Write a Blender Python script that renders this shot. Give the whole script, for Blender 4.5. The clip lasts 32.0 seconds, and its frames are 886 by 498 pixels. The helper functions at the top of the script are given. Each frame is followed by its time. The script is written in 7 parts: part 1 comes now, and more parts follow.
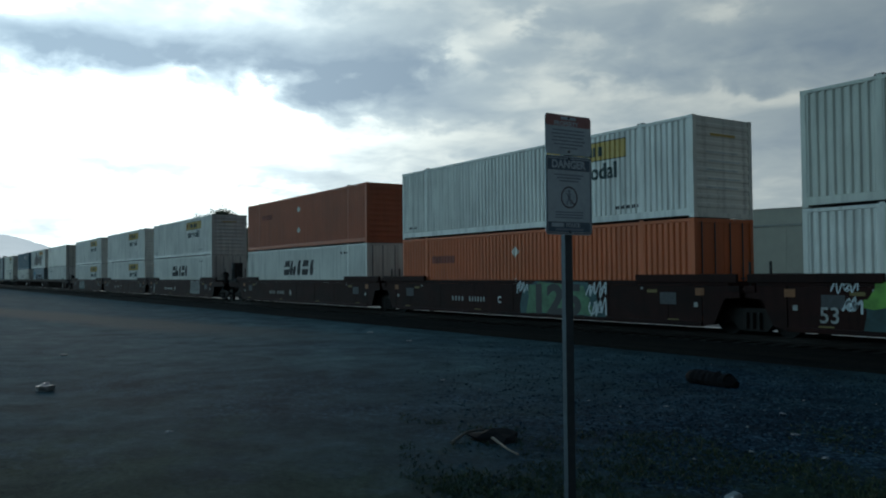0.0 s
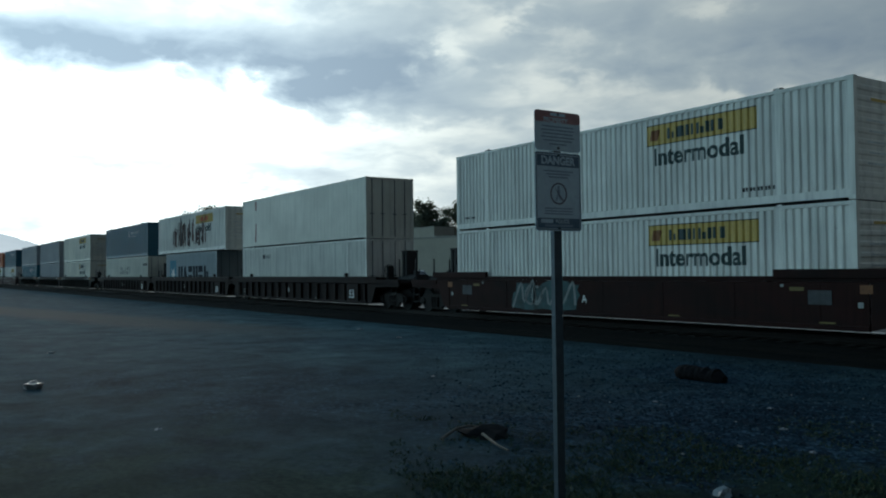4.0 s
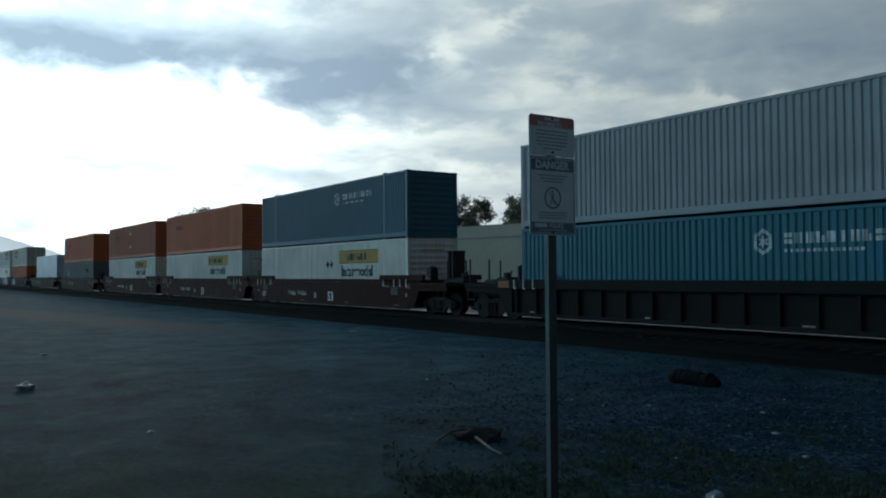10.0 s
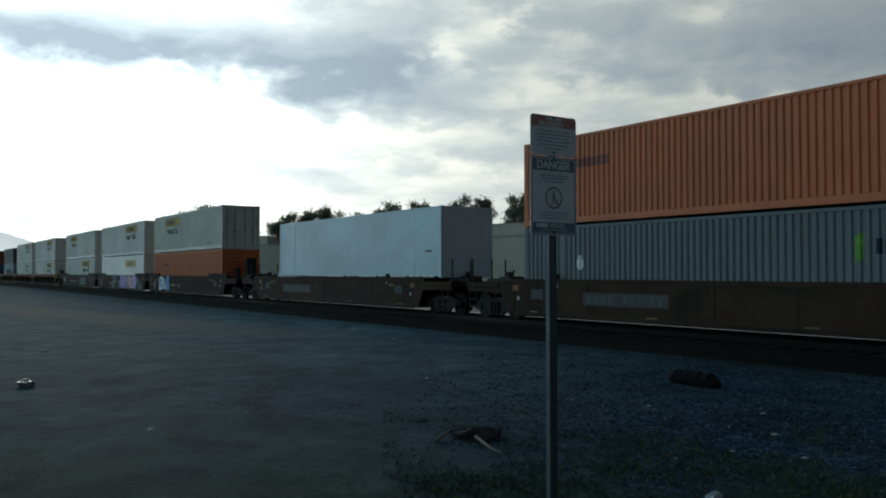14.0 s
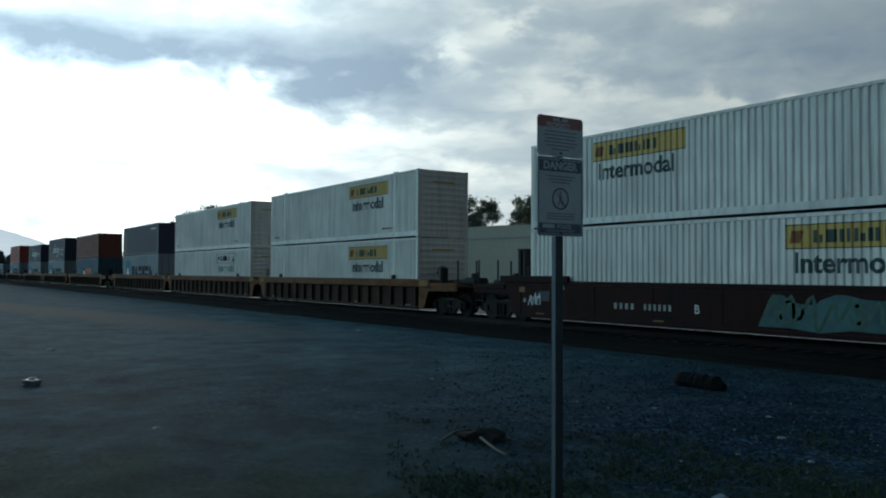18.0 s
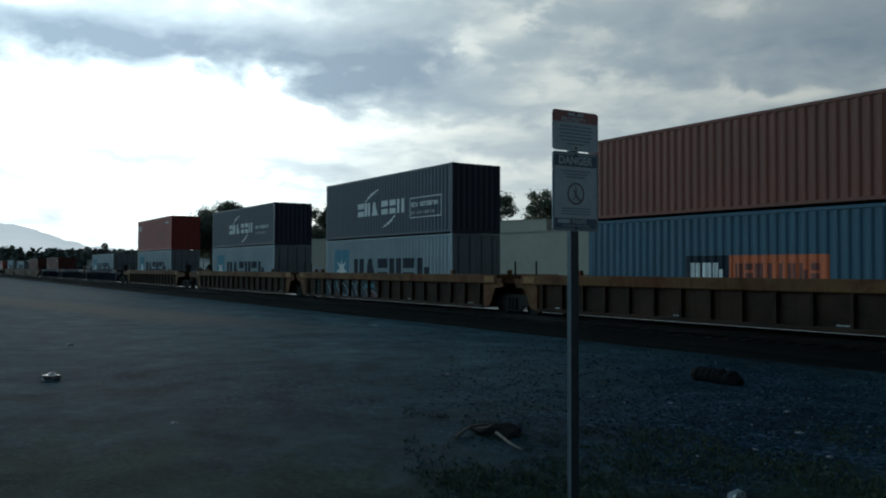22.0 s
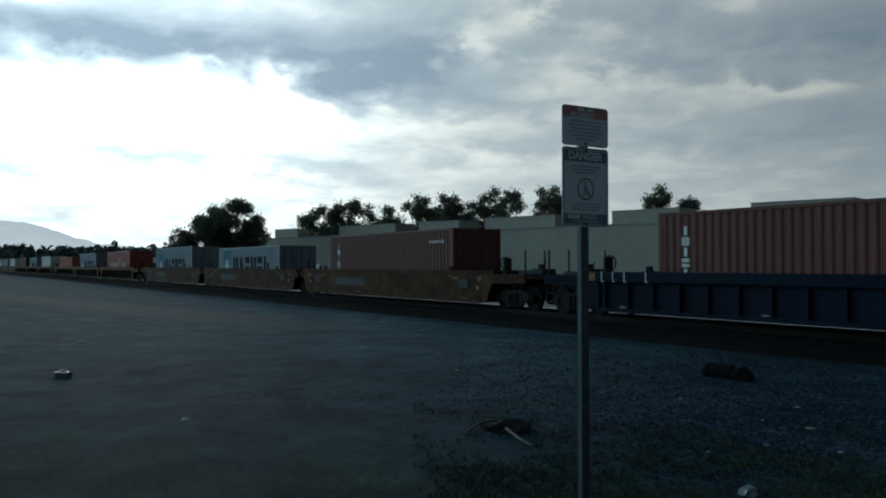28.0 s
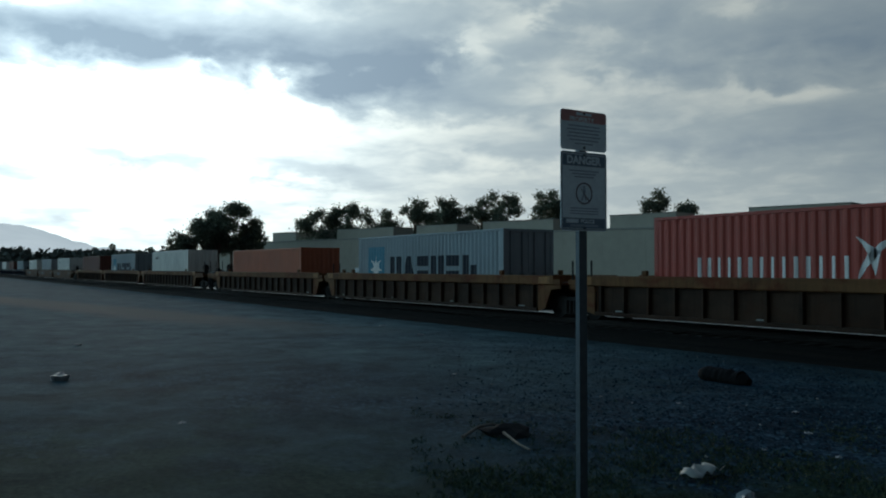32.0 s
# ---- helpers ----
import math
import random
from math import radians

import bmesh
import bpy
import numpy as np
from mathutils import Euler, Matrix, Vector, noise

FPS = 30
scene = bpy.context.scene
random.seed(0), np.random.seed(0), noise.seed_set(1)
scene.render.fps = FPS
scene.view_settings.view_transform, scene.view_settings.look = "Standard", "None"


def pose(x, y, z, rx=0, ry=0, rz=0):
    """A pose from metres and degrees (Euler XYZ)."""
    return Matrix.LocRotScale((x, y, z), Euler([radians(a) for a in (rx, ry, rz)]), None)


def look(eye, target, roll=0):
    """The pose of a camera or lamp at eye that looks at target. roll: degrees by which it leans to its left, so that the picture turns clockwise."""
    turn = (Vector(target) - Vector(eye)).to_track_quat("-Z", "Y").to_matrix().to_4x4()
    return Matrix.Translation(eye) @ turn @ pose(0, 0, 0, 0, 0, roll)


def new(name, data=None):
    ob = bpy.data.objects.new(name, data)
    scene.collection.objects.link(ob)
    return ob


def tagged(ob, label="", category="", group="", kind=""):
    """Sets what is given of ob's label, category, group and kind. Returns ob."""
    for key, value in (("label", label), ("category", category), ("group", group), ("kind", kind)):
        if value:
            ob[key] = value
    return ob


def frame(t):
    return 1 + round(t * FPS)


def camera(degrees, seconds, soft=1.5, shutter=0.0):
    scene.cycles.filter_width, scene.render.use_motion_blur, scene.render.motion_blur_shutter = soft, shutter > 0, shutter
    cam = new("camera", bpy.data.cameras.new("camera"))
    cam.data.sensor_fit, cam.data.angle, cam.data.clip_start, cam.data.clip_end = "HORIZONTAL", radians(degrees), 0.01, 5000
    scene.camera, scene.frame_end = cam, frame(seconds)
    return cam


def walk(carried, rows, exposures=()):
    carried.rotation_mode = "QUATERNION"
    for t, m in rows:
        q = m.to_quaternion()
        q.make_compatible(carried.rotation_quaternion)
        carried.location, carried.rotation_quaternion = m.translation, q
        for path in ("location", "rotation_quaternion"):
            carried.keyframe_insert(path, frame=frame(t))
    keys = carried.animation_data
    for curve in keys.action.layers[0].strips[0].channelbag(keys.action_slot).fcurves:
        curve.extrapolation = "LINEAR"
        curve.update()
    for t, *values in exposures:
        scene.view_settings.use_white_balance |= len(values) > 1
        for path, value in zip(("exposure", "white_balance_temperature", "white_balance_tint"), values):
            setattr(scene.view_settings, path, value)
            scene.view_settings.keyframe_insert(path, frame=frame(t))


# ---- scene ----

EYE = 1.70                      # camera height above the rail heads
TRACK = 19.91                   # distance of the track's middle from the camera
GROUND = -0.42                  # level of the gravel lot

# ---------------------------------------------------------------- camera
cam = camera(56.05, 32.0, soft=2.0)
HEADINGS = [(0, 56.91, 1.75, -0.50, 0.002, -0.004), (0.5, 56.73, 1.65, -0.47, 0.001, -0.006), (1, 56.52, 1.53, -0.32, 0.001, -0.006), (1.5, 56.58, 1.34, -0.33, 0.000, -0.006), (2, 56.77, 1.20, -0.59, 0.000, -0.007), (2.5, 56.85, 1.21, -0.64, 0.001, -0.006), (3, 56.70, 1.32, -0.41, 0.001, -0.005), (3.5, 56.23, 1.46, -0.54, 0.002, -0.004), (5.5, 56.33, 1.56, -0.87, -0.002, -0.007), (6, 56.42, 1.48, -0.67, -0.000, -0.007), (6.5, 56.20, 1.51, -0.76, 0.001, -0.007), (7, 56.24, 1.29, -0.63, 0.002, -0.007), (7.5, 56.62, 1.06, -1.04, 0.003, -0.006), (8, 56.32, 1.36, -0.61, 0.006, -0.005), (8.5, 56.01, 1.73, -0.48, 0.006, -0.004), (9, 55.90, 1.73, -0.33, 0.005, -0.001), (9.5, 55.87, 1.64, -0.30, 0.005, 0.000), (10, 55.82, 1.68, -0.39, 0.005, 0.002), (10.5, 55.91, 1.78, -0.36, 0.005, 0.004), (11, 55.98, 1.88, -0.49, 0.006, 0.005), (11.5, 55.90, 1.78, -0.42, 0.006, 0.005), (12, 56.04, 1.69, -0.46, 0.007, 0.006), (12.5, 56.14, 1.68, -0.56, 0.006, 0.005), (13, 56.00, 1.73, -0.25, 0.005, 0.005), (13.5, 55.90, 1.68, -0.14, 0.005, 0.005), (14, 55.88, 1.60, -0.04, 0.005, 0.005), (14.5, 56.02, 1.65, -0.32, 0.004, 0.003), (16.5, 56.00, 1.00, -0.03, -0.004, -0.006), (17, 56.06, 1.22, -0.11, -0.004, -0.006), (17.5, 56.13, 1.67, 0.09, -0.002, -0.004), (18, 56.26, 1.70, 0.28, 0.001, -0.002), (18.5, 56.61, 1.41, 0.16, 0.002, -0.000), (19, 56.83, 1.42, -0.29, 0.002, 0.001), (19.5, 56.86, 1.33, -0.25, 0.004, 0.003), (20, 56.93, 1.28, -0.15, 0.002, 0.002), (20.5, 56.91, 1.36, -0.04, 0.002, 0.002), (21, 56.83, 1.55, -0.23, 0.002, 0.003), (21.5, 57.03, 1.51, -0.08, 0.002, 0.002), (22, 57.30, 1.33, 0.11, 0.001, 0.003), (22.5, 57.52, 0.96, 0.11, 0.001, 0.004), (23, 57.58, 0.84, 0.08, 0.001, 0.004), (23.5, 57.57, 1.00, 0.13, -0.000, 0.004), (24, 57.43, 1.12, 0.18, -0.000, 0.004), (24.5, 57.40, 1.06, 0.10, -0.001, 0.004), (25, 57.40, 0.96, 0.19, -0.000, 0.004), (25.5, 57.41, 0.96, 0.11, -0.001, 0.004), (27.5, 57.68, 0.76, -0.05, -0.007, 0.002), (28, 57.89, 1.08, -0.08, -0.007, 0.001), (28.5, 57.88, 1.24, 0.08, -0.009, 0.000), (29, 57.94, 1.22, -0.01, -0.010, 0.000), (29.5, 57.98, 1.16, 0.05, -0.011, 0.000), (30, 58.08, 1.12, 0.07, -0.011, 0.001), (30.5, 58.01, 1.22, -0.00, -0.012, 0.001), (31, 57.83, 1.23, 0.11, -0.011, 0.002), (31.5, 57.85, 1.17, 0.01, -0.010, 0.002), (32, 57.75, 1.34, 0.04, -0.009, 0.002)]


def hand_held(yaw, pitch, roll, side, up):
    """A pose by heading, tilt and lean in degrees, and small shifts sideways and up in metres."""
    c, s = math.cos(radians(yaw)), math.sin(radians(yaw))
    return pose(c * side, s * side, EYE + up, 90 + pitch, 0, yaw) @ pose(0, 0, 0, 0, 0, roll)


walk(cam, [(t, hand_held(*row)) for t, *row in HEADINGS], exposures=[(0, 0.03, 6150, 6), (2.5, 0.16, 6130, 6), (6, 0.09, 6230, 6.5), (8.4, 0.12, 6230, 6.5), (9.4, 0.09, 6080, 5.5), (11.2, 0.14, 6080, 5.5), (12, 0.17, 7150, 11), (13, 0.2, 6800, 9), (14.2, 0.24, 6640, 8), (16.5, 0.24, 6080, 5.5), (19, 0.11, 6160, 6), (22, 0.03, 6220, 7), (25, 0.04, 6300, 7.5), (28, -0.1, 6140, 6), (32, -0.1, 6160, 6)])

# ---------------------------------------------------------------- sky and sun
SUN_AZ, SUN_EL = 10.5, 9.5      # degrees: from the -x axis towards +y, and above the horizon
sun_dir = Vector((-math.cos(radians(SUN_AZ)) * math.cos(radians(SUN_EL)),
                  math.sin(radians(SUN_AZ)) * math.cos(radians(SUN_EL)), math.sin(radians(SUN_EL))))


class Nodes:
    """Short hand for node trees."""

    def __init__(self, tree):
        self.tree = tree
        tree.nodes.clear()

    def add(self, kind, **values):
        n = self.tree.nodes.new(kind)
        if "operation" in values:
            n.operation = values["operation"]
        if "clamp" in values:
            n.use_clamp = values["clamp"]
        if "blend" in values:
            n.data_type, n.blend_type = "RGBA", values["blend"]
        if "feature" in values:
            n.feature = values["feature"]
        for k, w in values.get("ins", {}).items():
            self.put(n.inputs[k], w)
        return n

    def put(self, socket, v):
        if isinstance(v, bpy.types.NodeSocket):
            self.tree.links.new(v, socket)
        else:
            socket.default_value = v

    def math(self, op, a, b=0.0, c=0.0, clamp=False):
        n = self.add("ShaderNodeMath", operation=op, clamp=clamp)
        for i, v in enumerate((a, b, c)):
            self.put(n.inputs[i], v)
        return n.outputs[0]

    def mix(self, f, a, b, mode="MIX"):
        n = self.add("ShaderNodeMix", blend=mode)
        self.put(n.inputs[0], f)
        self.put(n.inputs[6], a)
        self.put(n.inputs[7], b)
        return n.outputs[2]

    def ramp(self, f, stops, mode="LINEAR"):
        n = self.add("ShaderNodeValToRGB")
        n.color_ramp.interpolation = mode
        while len(n.color_ramp.elements) < len(stops):
            n.color_ramp.elements.new(0.5)
        for e, (p, c) in zip(n.color_ramp.elements, stops):
            e.position, e.color = p, (c if len(c) == 4 else (*c, 1))
        self.put(n.inputs[0], f)
        return n.outputs[0]

    def noise(self, vector, scale, detail=4.0, rough=0.55, distort=0.0):
        n = self.add("ShaderNodeTexNoise")
        if vector is not None:
            self.put(n.inputs["Vector"], vector)
        n.inputs["Scale"].default_value, n.inputs["Detail"].default_value = scale, detail
        n.inputs["Roughness"].default_value, n.inputs["Distortion"].default_value = rough, distort
        return n.outputs[0]


def v4(c):
    return (c[0], c[1], c[2], 1.0)


def grey(v):
    return (v, v, v, 1.0)


world = bpy.data.worlds.new("overcast_sky")
scene.world = world
world.use_nodes = True
W = Nodes(world.node_tree)
sky = W.add("ShaderNodeTexSky")
sky.sky_type, sky.sun_disc = "NISHITA", False
sky.sun_elevation, sky.sun_rotation = radians(SUN_EL), math.atan2(sun_dir.x, sun_dir.y)
where = W.add("ShaderNodeTexCoord").outputs["Generated"]
xyz = W.add("ShaderNodeSeparateXYZ", ins={0: where})
up = W.math("MAXIMUM", xyz.outputs[2], 0.0)
# cloud banks: azimuth, height, spread in both (degrees), weight; more weight is thicker cloud
BANKS = ((13.5, 14.3, 15.5, 2.0, 0.40), (29.0, 13.6, 6.5, 2.7, 0.27), (25.5, 11.6, 4.0, 0.9, 0.10), (55.0, 13.9, 9.5, 2.3, 0.24), (45.0, 16.6, 5.0, 1.2, 0.16),
         (12.0, 7.2, 4.2, 0.55, 0.17), (23.5, 6.5, 5.0, 0.9, 0.20), (9.0, 3.5, 3.0, 0.35, 0.10), (38.0, 8.2, 9.0, 0.8, 0.10), (55.0, 8.8, 8.0, 1.1, 0.16), (41.0, 5.0, 9.0, 0.7, 0.10),
         (12.5, 10.2, 11.0, 2.3, -0.34), (14.0, 5.2, 11.0, 0.9, -0.16), (5.5, 16.9, 3.2, 1.0, -0.34), (15.0, 13.0, 1.3, 0.8, -0.20), (19.5, 13.0, 1.5, 0.8, -0.16),
         (34.6, 15.0, 1.6, 1.8, -0.30), (37.5, 16.2, 1.8, 1.2, -0.20), (40.5, 12.4, 4.0, 1.2, -0.17), (31.0, 9.4, 6.5, 0.7, -0.15), (54.0, 11.0, 5.0, 0.5, -0.20), (51.5, 16.3, 1.8, 0.7, -0.20), (36.0, 6.5, 8.0, 0.5, -0.10), (60.0, 6.5, 9.0, 3.2, 0.15), (61.0, 15.0, 5.0, 2.0, 0.10))
# cloud sheet seen from below: directions met with a level plane
lift = W.math("ADD", up, 0.13)
flat = W.add("ShaderNodeCombineXYZ", ins={0: W.math("DIVIDE", xyz.outputs[0], lift), 1: W.math("DIVIDE", xyz.outputs[1], lift)}).outputs[0]
toward = W.add("ShaderNodeVectorMath", operation="DOT_PRODUCT", ins={0: where, 1: tuple(sun_dir)}).outputs["Value"]
big = W.noise(flat, 1.1, 3.0, 0.5)
fine = W.noise(flat, 3.4, 6.0, 0.52, 0.35)
azimuth = W.math("MULTIPLY", W.math("ARCTAN2", xyz.outputs[1], W.math("MULTIPLY", xyz.outputs[0], -1.0)), 57.2958)
height = W.math("MULTIPLY", W.math("ARCSINE", xyz.outputs[2]), 57.2958)
# billows that ruffle the edges of the banks
puff = W.noise(W.add("ShaderNodeCombineXYZ", ins={0: W.math("MULTIPLY", azimuth, 0.30), 1: W.math("MULTIPLY", height, 0.55)}).outputs[0], 1.0, 5.0, 0.55, 0.3)
wobble = W.math("MULTIPLY_ADD", puff, 9.0, -4.5)
bank = None
for az, el, wa, we, k in BANKS:
    da = W.math("DIVIDE", W.math("SUBTRACT", W.math("ADD", azimuth, wobble), az), wa)
    de = W.math("DIVIDE", W.math("SUBTRACT", W.math("MULTIPLY_ADD", wobble, 0.30, height), el), we)
    e = W.math("MULTIPLY", W.math("EXPONENT", W.math("MULTIPLY", W.math("ADD", W.math("MULTIPLY", da, da), W.math("MULTIPLY", de, de)), -1.0)), k * 0.82)
    bank = e if bank is None else W.math("ADD", bank, e)
wisp = W.math("MULTIPLY_ADD", W.noise(flat, 9.0, 5.0, 0.5), 0.10, -0.05)
body = W.math("ADD", W.math("MULTIPLY_ADD", big, 0.30, 0.24), W.math("MULTIPLY", fine, 0.34))
thick = W.math("ADD", W.math("ADD", wisp, W.math("MULTIPLY_ADD", puff, 0.24, -0.12)), W.math("ADD", body, bank))
tone = W.ramp(thick, [(0.34, (0.64, 0.645, 0.585)), (0.48, (0.51, 0.54, 0.515)), (0.62, (0.325, 0.378, 0.400)), (0.84, (0.212, 0.270, 0.325))])
glow = W.math("POWER", W.math("MAXIMUM", toward, 0.0), 4.0)
halo = W.math("POWER", W.math("MAXIMUM", toward, 0.0), 30.0)
behind = W.add("ShaderNodeVectorMath", operation="DOT_PRODUCT", ins={0: where, 1: (-0.60, -0.775, 0.20)}).outputs["Value"]
open_sky = W.math("POWER", W.math("MAXIMUM", behind, 0.0), 5.0)
# the sun shines through thin cloud only
through_cloud = W.ramp(thick, [(0.40, (1, 1, 1)), (0.84, (0.12, 0.12, 0.12))])
# thicker, darker cloud away from the sun and overhead
away = W.math("MAXIMUM", W.math("MULTIPLY_ADD", toward, -0.74, 0.26), 0.0)
light = W.math("ADD", W.math("MULTIPLY_ADD", glow, 0.9, W.math("MULTIPLY_ADD", away, -0.62, 0.66)), W.math("MULTIPLY", W.math("MULTIPLY", halo, through_cloud), 3.0))
lit = W.add("ShaderNodeVectorMath", operation="SCALE", ins={0: tone, "Scale": light}).outputs[0]
overhead = W.ramp(up, [(0.32, (1, 1, 1)), (0.75, (0.15, 0.32, 0.55))])
lit = W.add("ShaderNodeVectorMath", operation="MULTIPLY", ins={0: lit, 1: overhead}).outputs[0]
# clearer, bluer sky at the camera's back
lit = W.add("ShaderNodeVectorMath", operation="ADD", ins={0: lit, 1: W.add("ShaderNodeVectorMath", operation="SCALE", ins={0: (0.41, 0.78, 0.95), "Scale": open_sky}).outputs[0]}).outputs[0]
veil = W.math("SUBTRACT", 1.0, W.math("DIVIDE", up, 0.20), clamp=True)
near_horizon = W.mix(W.math("MULTIPLY", W.math("MULTIPLY", veil, 0.5), W.math("SUBTRACT", 1.0, open_sky, clamp=True)), lit, W.mix(glow, W.mix(away, (0.34, 0.395, 0.405, 1), (0.02, 0.03, 0.035, 1)), (1.15, 1.17, 1.08, 1)))
clear = W.ramp(thick, [(0.30, (1, 1, 1)), (0.40, (0, 0, 0))])
blue = W.add("ShaderNodeVectorMath", operation="SCALE", ins={0: sky.outputs[0], "Scale": 0.12}).outputs[0]
clouds = W.mix(W.math("MULTIPLY", clear, 0.5), near_horizon, blue)
W.add("ShaderNodeOutputWorld", ins={0: W.add("ShaderNodeBackground", ins={0: clouds, 1: 1.0}).outputs[0]})

sun = new("sun", bpy.data.lights.new("sun", "SUN"))
sun.data.energy, sun.data.angle, sun.data.color = 0.6, radians(18), (1.0, 0.93, 0.82)
sun.matrix_world = look(sun_dir * 100, (0, 0, 0))

# ---------------------------------------------------------------- materials


def material(name):
    m = bpy.data.materials.new(name)
    m.use_nodes = True
    n = Nodes(m.node_tree)
    return m, n


def finish(n, color, rough, metal=0.0, bump=None, strength=0.3, distance=0.01, spec=0.5, alpha=None):
    b = n.add("ShaderNodeBsdfPrincipled")
    n.put(b.inputs["Base Color"], color)
    n.put(b.inputs["Roughness"], rough)
    n.put(b.inputs["Metallic"], metal)
    n.put(b.inputs["Specular IOR Level"], spec)
    if bump is not None:
        n.put(b.inputs["Normal"], n.add("ShaderNodeBump", ins={"Height": bump, "Strength": strength, "Distance": distance}).outputs[0])
    n.add("ShaderNodeOutputMaterial", ins={0: b.outputs[0]})


def space(n, sx=1.0, sy=1.0, sz=1.0, by_object=True):
    """Object coordinates in metres, shifted for each object."""
    c = n.add("ShaderNodeTexCoord").outputs["Object"]
    if by_object:
        r = n.add("ShaderNodeObjectInfo").outputs["Random"]
        c = n.add("ShaderNodeVectorMath", operation="ADD", ins={0: c, 1: n.add("ShaderNodeCombineXYZ", ins={0: n.math("MULTIPLY", r, 40.0), 1: n.math("MULTIPLY", r, 17.0)}).outputs[0]}).outputs[0]
    return n.add("ShaderNodeVectorMath", operation="MULTIPLY", ins={0: c, 1: (sx, sy, sz)}).outputs[0]


def painted(name, rgb, dirt=0.35, rust=0.25, rough=0.5, rust_rgb=(0.13, 0.055, 0.03), metal=0.0, dents=0.12):
    """Sheet steel paint: faded in patches, streaked from above, rust in specks."""
    m, n = material(name)
    broad = n.noise(space(n, 0.35, 0.35, 0.5), 1.0, 3.0)
    streak = n.noise(space(n, 5.0, 5.0, 0.35), 1.0, 5.0, 0.6)
    speck = n.noise(space(n, 2.2, 2.2, 1.2), 1.6, 8.0, 0.7)
    base = n.mix(n.ramp(broad, [(0.35, (0, 0, 0)), (0.65, (1, 1, 1))]), v4(rgb), v4([c * 0.80 + min(0.012, 0.2 * c) for c in rgb]))
    grime = n.ramp(streak, [(0.46, (0, 0, 0)), (0.72, (1, 1, 1))])
    base = n.mix(n.math("MULTIPLY", grime, dirt), base, v4([c * 0.45 + min(0.02, 0.3 * c) for c in rgb]))
    spots = n.ramp(speck, [(0.66, (0, 0, 0)), (0.74, (1, 1, 1))])
    base = n.mix(n.math("MULTIPLY", spots, rust), base, v4(rust_rgb))
    finish(n, base, n.math("MULTIPLY_ADD", speck, 0.25, rough - 0.12), metal, n.noise(space(n), 1.3, 2.0), dents, 0.02, 0.4)
    return m


def plain(name, rgb, rough=0.6, metal=0.0, scale=6.0, spread=0.35, bump=0.2, spec=0.5):
    m, n = material(name)
    a = n.noise(space(n), scale, 6.0, 0.6)
    b = n.noise(space(n), scale * 0.15, 2.0)
    f = n.math("ADD", n.math("MULTIPLY", a, 0.6), n.math("MULTIPLY", b, 0.4))
    c = n.mix(n.ramp(f, [(0.35, (0, 0, 0)), (0.65, (1, 1, 1))]), v4([x * (1 - spread) for x in rgb]), v4([min(1, x * (1 + spread)) for x in rgb]))
    finish(n, c, rough, metal, a, bump, 0.01, spec)
    return m


PAINT = {
    "white": painted("white_paint", (0.80, 0.795, 0.735), 0.62, 0.5, 0.5),
    "cream": painted("cream_white_paint", (0.83, 0.80, 0.69), 0.55, 0.45, 0.5),
    "ivory": painted("ivory_paint", (0.66, 0.66, 0.58), 0.40, 0.35, 0.5),
    "bright": painted("bright_white_panel", (0.45, 0.60, 0.69), 0.08, 0.03, 0.34, dents=0.03),
    "clean": painted("clean_white_panel", (0.70, 0.71, 0.68), 0.22, 0.12, 0.4),
    "orange": painted("orange_paint", (0.558, 0.1256, 0.03255), 0.30, 0.20, 0.5),
    "rustred": painted("faded_orange_paint", (0.43, 0.115, 0.05), 0.40, 0.35, 0.55),
    "teal": painted("dark_teal_paint", (0.022, 0.118, 0.175), 0.25, 0.15, 0.45),
    "azure": painted("blue_paint", (0.008, 0.125, 0.185), 0.25, 0.10, 0.45),
    "grey": painted("grey_paint", (0.295, 0.330, 0.355), 0.25, 0.12, 0.5),
    "steel": painted("blue_grey_paint", (0.105, 0.133, 0.148), 0.35, 0.2, 0.5),
    "silver": painted("light_grey_blue_paint", (0.240, 0.298, 0.328), 0.30, 0.2, 0.5),
    "navy": painted("navy_paint", (0.022, 0.035, 0.063), 0.30, 0.2, 0.45),
    "russet": painted("faded_russet_paint", (0.225, 0.064, 0.040), 0.40, 0.3, 0.55),
    "brown": painted("brown_red_paint", (0.150, 0.042, 0.029), 0.35, 0.3, 0.55),
    "red": painted("red_paint", (0.3696, 0.0528, 0.0352), 0.30, 0.2, 0.45),
    "sea": painted("sea_blue_paint", (0.032, 0.098, 0.148), 0.30, 0.2, 0.5),
}
